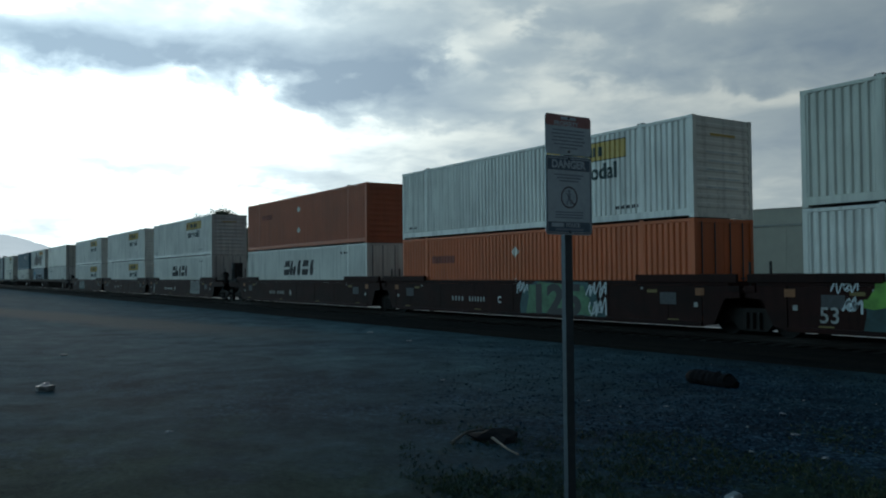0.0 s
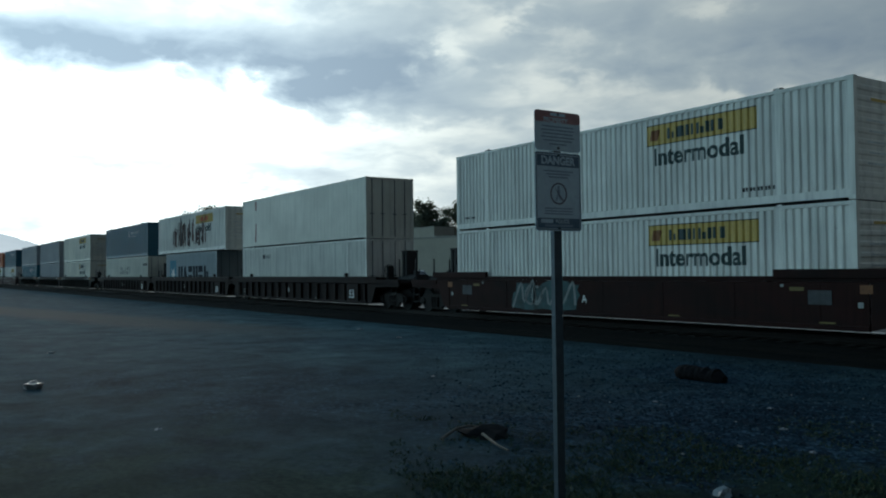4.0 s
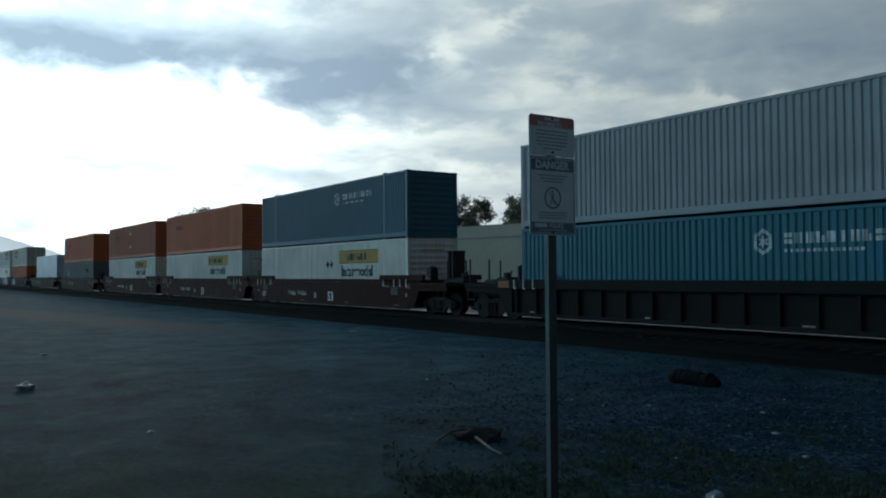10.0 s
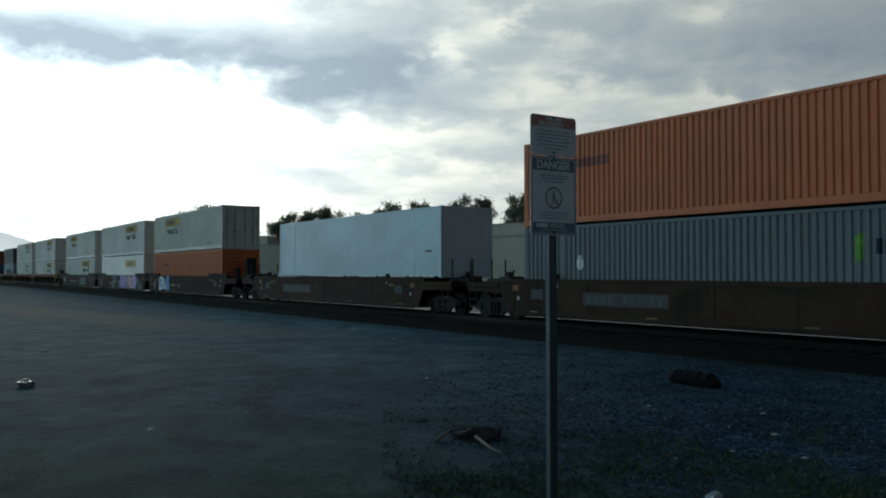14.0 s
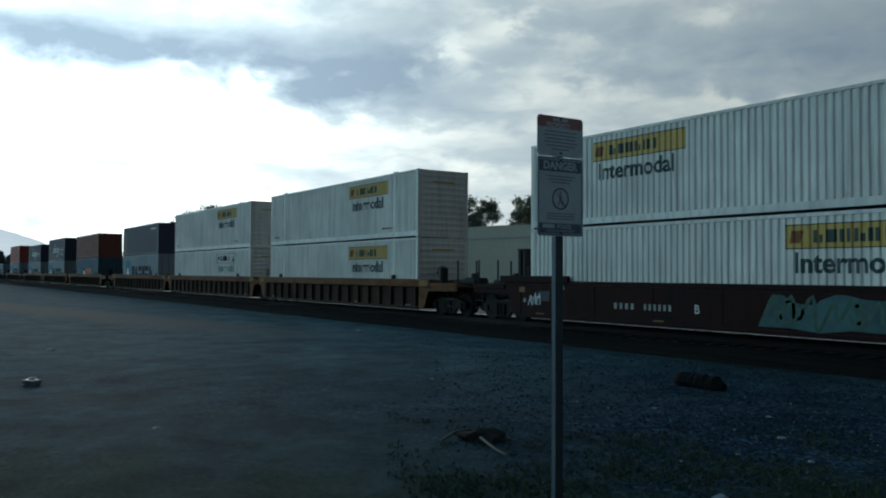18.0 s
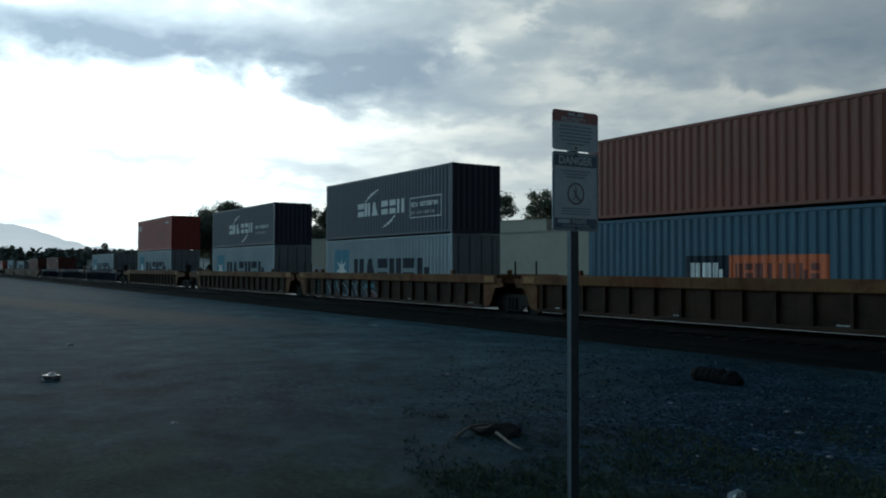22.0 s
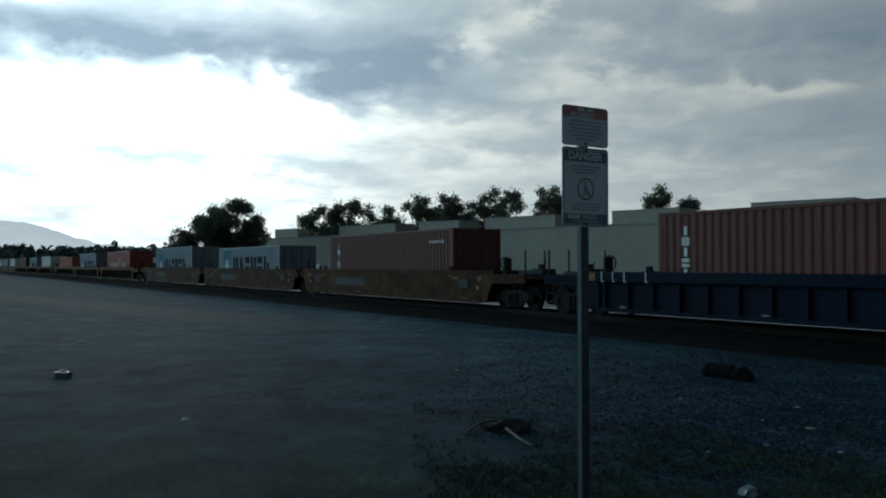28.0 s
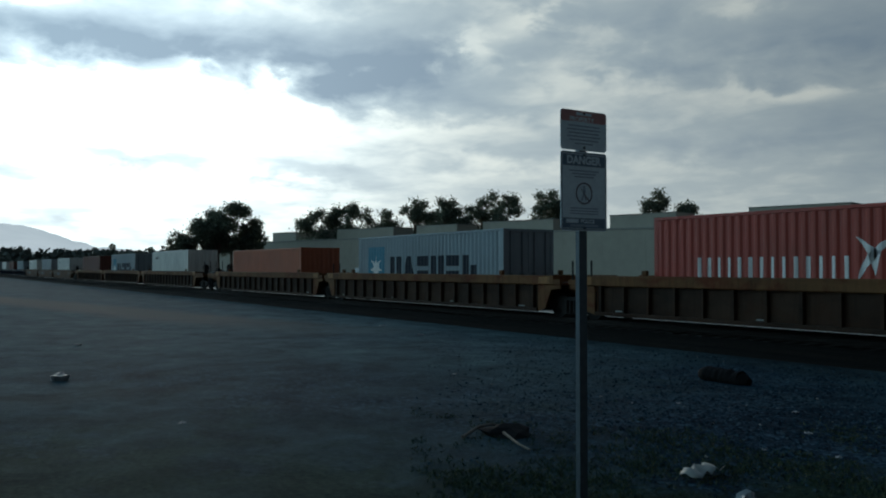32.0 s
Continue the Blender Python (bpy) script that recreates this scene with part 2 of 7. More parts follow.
def weathered(name, rgb, rust_rgb=(0.050, 0.022, 0.012), rust=0.6, soot=0.7):
    """Old wagon paint: rust in broad patches and drips, soot in clouds."""
    m, n = material(name)
    patch = n.noise(space(n, 0.9, 0.9, 1.3), 1.0, 7.0, 0.65, 0.5)
    drip = n.noise(space(n, 7.0, 7.0, 0.5), 1.0, 6.0, 0.65)
    cloud = n.noise(space(n, 0.45, 0.45, 1.1), 1.0, 5.0, 0.6, 0.4)
    speck = n.noise(space(n), 14.0, 5.0, 0.7)
    base = n.mix(n.math("MULTIPLY", n.ramp(patch, [(0.46, (0, 0, 0)), (0.62, (1, 1, 1))]), rust), v4(rgb), v4(rust_rgb))
    base = n.mix(n.math("MULTIPLY", n.ramp(drip, [(0.48, (0, 0, 0)), (0.70, (1, 1, 1))]), 0.55), base, v4([c * 0.35 for c in rgb]))
    base = n.mix(n.math("MULTIPLY", n.ramp(cloud, [(0.42, (0, 0, 0)), (0.66, (1, 1, 1))]), soot), base, v4((0.0065, 0.0068, 0.0070)))
    base = n.mix(n.math("MULTIPLY", n.ramp(speck, [(0.58, (0, 0, 0)), (0.72, (1, 1, 1))]), 0.30), base, v4([c * 1.7 for c in rgb]))
    finish(n, base, n.math("MULTIPLY_ADD", patch, 0.3, 0.55), 0.0, speck, 0.2, 0.01, 0.12)
    return m


CAR = {
    "maroon": weathered("maroon_wagon_paint", (0.024, 0.0075, 0.0064), (0.028, 0.0125, 0.0088), 0.5, 0.6),
    "oxide": weathered("red_oxide_wagon_paint", (0.0396, 0.01035, 0.00855), (0.036, 0.016, 0.010), 0.3, 0.35),
    "dusk": weathered("dark_green_grey_wagon_paint", (0.012, 0.0148, 0.0144), (0.026, 0.016, 0.012), 0.4, 0.6),
    "umber": weathered("brown_wagon_paint", (0.0187, 0.01317, 0.01275), (0.034, 0.017, 0.012), 0.5, 0.5),
    "yellow": weathered("weathered_yellow_wagon_paint", (0.158, 0.080, 0.034), (0.105, 0.022, 0.012), 0.75, 0.36),
    "tan": weathered("dirty_orange_wagon_paint", (0.098, 0.046, 0.019), (0.066, 0.024, 0.010), 0.7, 0.60),
    "clay": weathered("rusty_brown_wagon_paint", (0.046, 0.027, 0.017), (0.040, 0.019, 0.011), 0.6, 0.55),
    "blue": weathered("blue_wagon_paint", (0.0065, 0.0140, 0.0340), (0.020, 0.014, 0.012), 0.25, 0.35),
}
# recessed sides, ribs and sills that are darker than the worn top chord
CAR_SIDE = {"yellow": weathered("dark_wagon_side", (0.052, 0.031, 0.020), (0.050, 0.022, 0.012), 0.6, 0.62)}
M_STEEL = plain("dark_steel", (0.010, 0.011, 0.012), 0.7, 0.2, 9.0)
M_RUSTY = plain("rusty_cast_steel", (0.012, 0.010, 0.009), 0.8, 0.2, 14.0)
M_TREAD = plain("worn_wheel_steel", (0.010, 0.010, 0.010), 0.7, 0.15, 8.0, 0.35, 0.2, 0.25)
M_GALV = plain("galvanised_steel", (0.070, 0.092, 0.11), 0.55, 0.4, 22.0, 0.2)
M_WHITE = plain("white_lettering", (0.72, 0.72, 0.70), 0.6, 0, 20.0, 0.12)
M_DARKINK = plain("dark_green_lettering", (0.022, 0.050, 0.050), 0.6, 0, 20.0, 0.12)
M_BLACK = plain("black_lettering", (0.020, 0.022, 0.025), 0.6, 0, 20.0, 0.12)
M_NAVYINK = plain("navy_lettering", (0.010, 0.017, 0.030), 0.65, 0, 20.0, 0.12, 0.2, 0.25)
M_YELLOW = plain("yellow_panel_paint", (0.50, 0.34, 0.075), 0.5, 0, 12.0, 0.12)
M_SKYBLUE = plain("light_blue_panel_paint", (0.028, 0.185, 0.275), 0.5, 0, 12.0, 0.12)
M_ORANGE = plain("orange_panel_paint", (0.62, 0.12, 0.03), 0.5, 0, 12.0, 0.12)
M_OCHRE = plain("ochre_stripe_paint", (0.42, 0.25, 0.085), 0.5, 0, 12.0, 0.12)
M_PURPLE = plain("purple_spray_paint", (0.17, 0.11, 0.36), 0.6, 0, 3.0, 0.5)
M_PINK = plain("pink_spray_paint", (0.58, 0.33, 0.30), 0.6, 0, 3.0, 0.3)
M_SPRAYBLUE = plain("blue_spray_paint", (0.06, 0.22, 0.50), 0.6, 0, 3.0, 0.5)
M_SPRAYGREEN = plain("green_spray_paint", (0.055, 0.15, 0.075), 0.6, 0, 3.0, 0.5)
M_SPRAYPALE = plain("pale_spray_paint", (0.50, 0.56, 0.58), 0.6, 0, 3.0, 0.4)
M_DULLORANGE = plain("faded_orange_label", (0.19, 0.075, 0.025), 0.7, 0, 8.0, 0.3)
M_DULLYELLOW = plain("faded_yellow_label", (0.16, 0.12, 0.035), 0.7, 0, 8.0, 0.3)
M_PLATEGREY = plain("grey_stencil_panel", (0.045, 0.050, 0.055), 0.7, 0, 8.0, 0.3)
M_FADEDGREEN = plain("faded_green_lettering", (0.20, 0.30, 0.26), 0.6, 0, 2.0, 0.45)
M_MARKER = plain("faded_orange_yellow_marker", (0.24, 0.11, 0.028), 0.7, 0, 6.0, 0.35)
M_LIME = plain("lime_green_spray_paint", (0.10, 0.26, 0.03), 0.6, 0, 3.0, 0.5)
M_STENCIL = plain("worn_white_stencil", (0.28, 0.29, 0.28), 0.7, 0, 9.0, 0.4)
M_SPRAYFAINT = plain("worn_pale_spray_paint", (0.15, 0.165, 0.165), 0.7, 0, 2.5, 0.5)
M_DARKGREEN = plain("dark_green_spray_paint", (0.030, 0.085, 0.060), 0.6, 0, 3.0, 0.5)
M_GHOST = plain("worn_pale_placard", (0.60, 0.58, 0.50), 0.6, 0, 3.0, 0.2)
M_FADED = plain("faded_dark_red_mark", (0.22, 0.055, 0.030), 0.6, 0, 3.0, 0.4)
M_GREYMARK = plain("worn_grey_mark", (0.36, 0.36, 0.33), 0.6, 0, 3.0, 0.35)
M_PEEL = plain("peeling_dark_red_spray_paint", (0.075, 0.026, 0.022), 0.7, 0, 4.0, 0.5)
M_CYAN = plain("cyan_spray_paint", (0.08, 0.32, 0.38), 0.6, 0, 3.0, 0.4)
M_DEEPBLUE = plain("deep_blue_spray_paint", (0.010, 0.022, 0.034), 0.7, 0, 2.0, 0.5)
M_SPRAYDULL = plain("dull_silver_spray_paint", (0.20, 0.25, 0.27), 0.6, 0, 4.0, 0.5)
M_TEALDULL = plain("dull_teal_spray_paint", (0.035, 0.12, 0.15), 0.6, 0, 3.0, 0.4)
M_REDSPRAY = plain("red_brown_spray_paint", (0.16, 0.045, 0.035), 0.6, 0, 3.0, 0.4)
M_RUBBER = plain("black_rubber", (0.009, 0.009, 0.010), 0.9, 0, 12.0, 0.35, 0.2, 0.1)
M_TIMBER = plain("weathered_timber", (0.016, 0.015, 0.013), 0.85, 0, 9.0, 0.4, 0.6)
M_BARK = plain("pale_bark", (0.17, 0.13, 0.10), 0.9, 0, 5.0, 0.4, 0.5)
M_STICK = plain("dry_branch", (0.13, 0.115, 0.095), 0.85, 0, 14.0, 0.3, 0.5)
M_LITTER = plain("white_litter", (0.24, 0.24, 0.22), 0.5, 0, 14.0, 0.12)
M_WALL = plain("cream_rendered_wall", (0.375, 0.352, 0.292), 0.85, 0, 0.8, 0.07, 0.1)
M_WALLBAND = plain("grey_wall_band", (0.28, 0.275, 0.245), 0.85, 0, 0.8, 0.10, 0.1)
M_ROOF = plain("grey_roofing", (0.26, 0.26, 0.25), 0.8, 0, 1.5, 0.2, 0.2)
M_DOORDARK = plain("dark_door", (0.035, 0.035, 0.035), 0.6, 0, 3.0, 0.3)
# distance haze is put into the hills' pale blue colour, which glows by itself
M_HILL, hill_nodes = material("hillside_painted_haze")
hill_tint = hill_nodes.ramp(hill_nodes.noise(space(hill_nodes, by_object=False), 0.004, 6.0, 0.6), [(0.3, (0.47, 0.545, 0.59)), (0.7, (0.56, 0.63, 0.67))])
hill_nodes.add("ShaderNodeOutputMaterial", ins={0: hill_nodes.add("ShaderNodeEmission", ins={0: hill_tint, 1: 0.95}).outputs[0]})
M_SPRAYTEAL = plain("faded_teal_spray_paint", (0.025, 0.075, 0.080), 0.7, 0, 2.0, 0.6)
M_VIOLET = plain("light_violet_spray_paint", (0.30, 0.27, 0.50), 0.6, 0, 3.0, 0.4)
M_TREELINE = plain("distant_foliage", (0.10, 0.115, 0.10), 0.95, 0, 0.3, 0.4, 0.0)
M_HOUSE = plain("pale_house_wall", (0.42, 0.42, 0.40), 0.85, 0, 0.8, 0.15, 0.1)
M_CARPAINT = plain("white_car_paint", (0.72, 0.74, 0.76), 0.25, 0, 2.0, 0.05, 0.0)
M_GLASS = plain("dark_car_glass", (0.02, 0.025, 0.03), 0.08, 0, 2.0, 0.1, 0.0, 0.8)


def leaf_material():
    """Leaves that let part of the light through."""
    m, n = material("eucalyptus_leaves")
    isl = n.add("ShaderNodeNewGeometry").outputs["Random Per Island"]
    c = n.ramp(isl, [(0.0, (0.090, 0.105, 0.075)), (0.5, (0.150, 0.170, 0.120)), (1.0, (0.22, 0.23, 0.165))])
    b = n.add("ShaderNodeBsdfPrincipled")
    n.put(b.inputs["Base Color"], c)
    n.put(b.inputs["Roughness"], 0.6)
    t = n.add("ShaderNodeBsdfTranslucent", ins={"Color": c})
    n.add("ShaderNodeOutputMaterial", ins={0: n.add("ShaderNodeMixShader", ins={0: 0.62, 1: b.outputs[0], 2: t.outputs[0]}).outputs[0]})
    return m


def ground_material():
    m, n = material("gravel_and_dirt")
    p = space(n, by_object=False)
    stones = n.add("ShaderNodeTexVoronoi", feature="F1", ins={"Vector": p, "Scale": 30.0})
    fine = n.noise(p, 15.0, 8.0, 0.70)
    mid = n.noise(p, 1.1, 7.0, 0.68, 0.4)
    patch = n.noise(p, 0.16, 5.0, 0.62)
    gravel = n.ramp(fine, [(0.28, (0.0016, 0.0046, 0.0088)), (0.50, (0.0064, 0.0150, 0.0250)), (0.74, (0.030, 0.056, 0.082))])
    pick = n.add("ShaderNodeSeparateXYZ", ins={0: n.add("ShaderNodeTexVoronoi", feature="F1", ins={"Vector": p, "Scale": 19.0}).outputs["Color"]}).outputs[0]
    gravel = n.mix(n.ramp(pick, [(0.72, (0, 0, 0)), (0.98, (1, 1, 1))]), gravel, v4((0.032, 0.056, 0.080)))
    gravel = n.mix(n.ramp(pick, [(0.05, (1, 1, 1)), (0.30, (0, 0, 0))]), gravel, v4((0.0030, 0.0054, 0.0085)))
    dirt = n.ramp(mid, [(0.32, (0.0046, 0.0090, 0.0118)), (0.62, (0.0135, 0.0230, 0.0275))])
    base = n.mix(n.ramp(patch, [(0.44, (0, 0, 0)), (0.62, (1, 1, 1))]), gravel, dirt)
    flat_xy = n.add("ShaderNodeSeparateXYZ", ins={0: p})
    x, y = flat_xy.outputs[0], flat_xy.outputs[1]
    # thin grass over the part of the lot away from the railway
    lawn = n.math("ADD", n.math("MULTIPLY_ADD", x, -0.6, n.math("MULTIPLY", y, 0.8)), n.math("MULTIPLY_ADD", mid, 9.0, -4.5))
    weeds = n.math("ADD", n.math("MULTIPLY", n.ramp(n.math("MULTIPLY", lawn, 0.1), [(0.78, (1, 1, 1)), (1.22, (0, 0, 0))]), n.ramp(n.noise(p, 0.9, 6.0, 0.7), [(0.34, (0, 0, 0)), (0.56, (1, 1, 1))])),
                   n.math("MULTIPLY", n.ramp(n.noise(p, 0.42, 7.0, 0.72), [(0.52, (0, 0, 0)), (0.66, (1, 1, 1))]), 0.5), clamp=True)
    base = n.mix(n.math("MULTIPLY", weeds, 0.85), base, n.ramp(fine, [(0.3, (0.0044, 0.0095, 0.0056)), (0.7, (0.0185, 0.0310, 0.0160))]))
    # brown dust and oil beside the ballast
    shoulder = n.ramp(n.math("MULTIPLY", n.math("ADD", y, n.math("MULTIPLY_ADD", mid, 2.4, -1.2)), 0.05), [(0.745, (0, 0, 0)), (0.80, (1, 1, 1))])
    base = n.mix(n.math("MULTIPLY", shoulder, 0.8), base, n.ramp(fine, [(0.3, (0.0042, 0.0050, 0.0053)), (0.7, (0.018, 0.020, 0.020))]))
    # tyre tracks and scuffs along the lot
    ruts = n.noise(space(n, 0.25, 1.6, 1.0, by_object=False), 1.0, 5.0, 0.6, 0.3)
    base = n.mix(n.math("MULTIPLY", n.ramp(ruts, [(0.50, (0, 0, 0)), (0.70, (1, 1, 1))]), 0.30), base, v4((0.022, 0.031, 0.037)))
    # ground paler towards the far end of the lot: glare put into its colour
    glare = n.ramp(n.math("MULTIPLY_ADD", n.math("ADD", n.math("MULTIPLY", x, -1.0), n.math("MULTIPLY_ADD", patch, 34.0, -17.0)), 0.04, -0.20), [(0.0, (0, 0, 0)), (0.8, (1, 1, 1))])
    base = n.mix(n.math("MULTIPLY", glare, 0.9), base, n.ramp(n.math("ADD", n.math("MULTIPLY", fine, 0.5), n.math("MULTIPLY", mid, 0.5)), [(0.34, (0.018, 0.032, 0.040)), (0.66, (0.072, 0.110, 0.122))]))
    # random blotches, a pace or two across: uneven light put into the colour
    mottle = n.ramp(n.noise(p, 0.75, 6.0, 0.66, 0.6), [(0.34, (0.80, 0.96, 1.02)), (0.52, (1.36, 1.64, 1.68)), (0.70, (1.95, 2.20, 2.15))])
    base = n.mix(1.0, base, mottle, "MULTIPLY")
    # a worn vehicle track across the pale ground
    off = n.math("ABSOLUTE", n.math("ADD", n.math("MULTIPLY_ADD", x, -0.19, y), n.math("MULTIPLY_ADD", mid, 3.0, -18.2)))
    lane = n.math("MULTIPLY", n.ramp(n.math("MULTIPLY", off, 0.25), [(0.25, (1, 1, 1)), (0.75, (0, 0, 0))]), n.ramp(n.math("MULTIPLY", x, -0.02), [(0.46, (0, 0, 0)), (0.72, (1, 1, 1))]))
    base = n.mix(n.math("MULTIPLY", lane, 0.95), base, n.ramp(fine, [(0.3, (0.070, 0.079, 0.078)), (0.7, (0.168, 0.178, 0.168))]))
    pebble = n.ramp(stones.outputs["Distance"], [(0.0, (1, 1, 1)), (0.5, (0, 0, 0))])
    h = n.math("ADD", n.math("MULTIPLY", n.noise(p, 34.0, 4.0, 0.65), 0.8), n.math("MULTIPLY", pebble, 0.2))
    finish(n, base, 0.9, 0.0, h, 0.9, 0.03, 0.035)
    return m


def ballast_material():
    m, n = material("track_ballast")
    p = space(n, by_object=False)
    f = n.noise(p, 11.0, 8.0, 0.75)
    b = n.noise(p, 0.5, 4.0)
    c = n.mix(n.math("MULTIPLY", b, 0.8), n.ramp(f, [(0.3, (0.002, 0.0026, 0.003)), (0.7, (0.012, 0.0138, 0.0148))]), n.ramp(f, [(0.3, (0.003, 0.003, 0.0028)), (0.7, (0.015, 0.0135, 0.0108))]))
    # oil, brake dust and wheel-thrown dirt in long streaks beside the rails
    along = n.noise(space(n, 0.10, 4.5, 4.5, by_object=False), 1.0, 5.0, 0.6)
    c = n.mix(n.ramp(along, [(0.46, (0, 0, 0)), (0.66, (0.85, 0.85, 0.85))]), c, n.ramp(f, [(0.3, (0.006, 0.0052, 0.0042)), (0.7, (0.026, 0.023, 0.018))]))
    c = n.mix(n.ramp(along, [(0.30, (0.8, 0.8, 0.8)), (0.44, (0, 0, 0))]), c, v4((0.003, 0.003, 0.003)))
    finish(n, c, 0.95, 0.0, f, 1.0, 0.06, 0.10)
    return m


M_LEAF, M_GROUND, M_BALLAST = leaf_material(), ground_material(), ballast_material()


def grass_material():
    m, n = material("dry_weeds")
    isl = n.add("ShaderNodeNewGeometry").outputs["Random Per Island"]
    finish(n, n.ramp(isl, [(0.0, (0.017, 0.037, 0.020)), (0.70, (0.044, 0.073, 0.039)), (0.95, (0.084, 0.098, 0.050)), (1.0, (0.18, 0.16, 0.075))]), 0.8, spec=0.2)
    return m


M_GRASS = grass_material()

# ---------------------------------------------------------------- mesh building


class Shape:
    """Collects corners and faces of one mesh."""

    def __init__(self):
        self.v, self.f = [], []

    def poly(self, pts):
        k = len(self.v)
        self.v += [tuple(p) for p in pts]
        self.f.append(tuple(range(k, k + len(pts))))
        return self

    def hull(self, low, high):
        """Closed prism between two rings of the same count."""
        k, n = len(self.v), len(low)
        self.v += [tuple(p) for p in low] + [tuple(p) for p in high]
        self.f.append(tuple(reversed(range(k, k + n))))
        self.f.append(tuple(range(k + n, k + 2 * n)))
        for i in range(n):
            j = (i + 1) % n
            self.f.append((k + i, k + j, k + n + j, k + n + i))
        return self

    def box(self, x0, x1, y0, y1, z0, z1, c=0.0):
        """Box; c chamfers its edges that run along x."""
        if c <= 0:
            ring = [(y0, z0), (y1, z0), (y1, z1), (y0, z1)]
        else:
            ring = [(y0 + c, z0), (y1 - c, z0), (y1, z0 + c), (y1, z1 - c), (y1 - c, z1), (y0 + c, z1), (y0, z1 - c), (y0, z0 + c)]
        return self.hull([(x1, y, z) for y, z in ring], [(x0, y, z) for y, z in ring])

    def slab(self, pts, y0, y1):
        """Prism of an outline in x and z, between y0 and y1."""
        return self.hull([(x, y1, z) for x, z in pts], [(x, y0, z) for x, z in pts])

    def tube(self, a, b, r0, r1=None, n=8):
        a, b = Vector(a), Vector(b)
        r1 = r0 if r1 is None else r1
        d = (b - a).normalized()
        s = d.orthogonal().normalized()
        t = d.cross(s)
        ring = [(math.cos(2 * math.pi * i / n), math.sin(2 * math.pi * i / n)) for i in range(n)]
        return self.hull([a + (s * c + t * q) * r0 for c, q in ring], [b + (s * c + t * q) * r1 for c, q in ring])

    def mesh(self, name, mat, smooth=False):
        me = bpy.data.meshes.new(name)
        me.from_pydata(self.v, [], self.f)
        me.materials.append(mat)
        if smooth:
            me.shade_smooth()
        me.update()
        return me


def part(name, shape, mat, parent, label="", m=None, smooth=False):
    """ONE mesh object under a thing or under a part. shape: a Shape, or a finished mesh."""
    if isinstance(shape, Shape):
        ob = new(name, shape.mesh(name, mat, smooth))
    else:
        ob = new(name, shape)
        if mat is not None and shape.materials[0] != mat:
            ob.material_slots[0].link = "OBJECT"
            ob.material_slots[0].material = mat
    ob.parent = parent
    if m is not None:
        ob.matrix_basis = m
    if label:
        ob["label"] = label
    return ob


def thing(name, label, category, group="", kind="", m=None):
    ob = tagged(new(name), label, category, group, kind)
    if m is not None:
        ob.matrix_basis = m
    return ob


_texts = {}


def text_mesh(body, size, mat, bold=0.0):
    """Flat lettering in the plane y = 0, facing -y, from x = 0 and z = 0."""
    key = (body, size, mat.name)
    if key not in _texts:
        cu = bpy.data.curves.new("lettering", "FONT")
        cu.body, cu.size, cu.offset, cu.resolution_u = body, size, bold, 3
        ob = bpy.data.objects.new("lettering", cu)
        scene.collection.objects.link(ob)
        me = bpy.data.meshes.new_from_object(ob.evaluated_get(bpy.context.evaluated_depsgraph_get()))
        bpy.data.objects.remove(ob)
        me.transform(Matrix.Rotation(radians(90), 4, "X"))
        me.materials.clear()
        me.materials.append(mat)
        _texts[key] = me
    return _texts[key]

# ---------------------------------------------------------------- ground, track and yard


def terrain_height(x, y):
    """Level of the lot: small humps and tracks, higher towards the ballast."""
    r = math.hypot(x, y)
    h = noise.noise((x * 0.22, y * 0.22, 0)) * 0.07 + noise.noise((x * 0.9, y * 0.9, 3)) * 0.028
    h *= max(0.0, 1 - r / 160)
    if r < 32:
        h += noise.noise((x * 3.1, y * 3.1, 7)) * 0.014
    if 15.6 < y < 30:
        h = h * 0.2 - 0.05
    if y > 26:
        h *= 0.3
    return GROUND + h


def build_ground():
    """One sheet from the camera to the horizon: fine near the camera, coarse far off."""
    def steps(fine, mid, far):
        a = [fine * i for i in range(int(30 / fine))]
        q = a[-1]
        while q < 150:
            q += mid
            a.append(q)
        while q < 4300:
            q *= 1.35
            a.append(q)
        return a
    s = steps(0.30, 4.0, 1.35)
    xs = [-v for v in reversed(s[1:])] + s
    v, f = [], []
    n = len(xs)
    for y in xs:
        for x in xs:
            v.append((x, y, terrain_height(x, y)))
    for j in range(n - 1):
        for i in range(n - 1):
            k = j * n + i
            f.append((k, k + 1, k + n + 1, k + n))
    me = bpy.data.meshes.new("ground")
    me.from_pydata(v, [], f)
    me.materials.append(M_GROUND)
    me.shade_smooth()
    tagged(new("ground", me), "dark grey gravel and dirt lot with thin weeds", "ground", kind="structure")


build_ground()


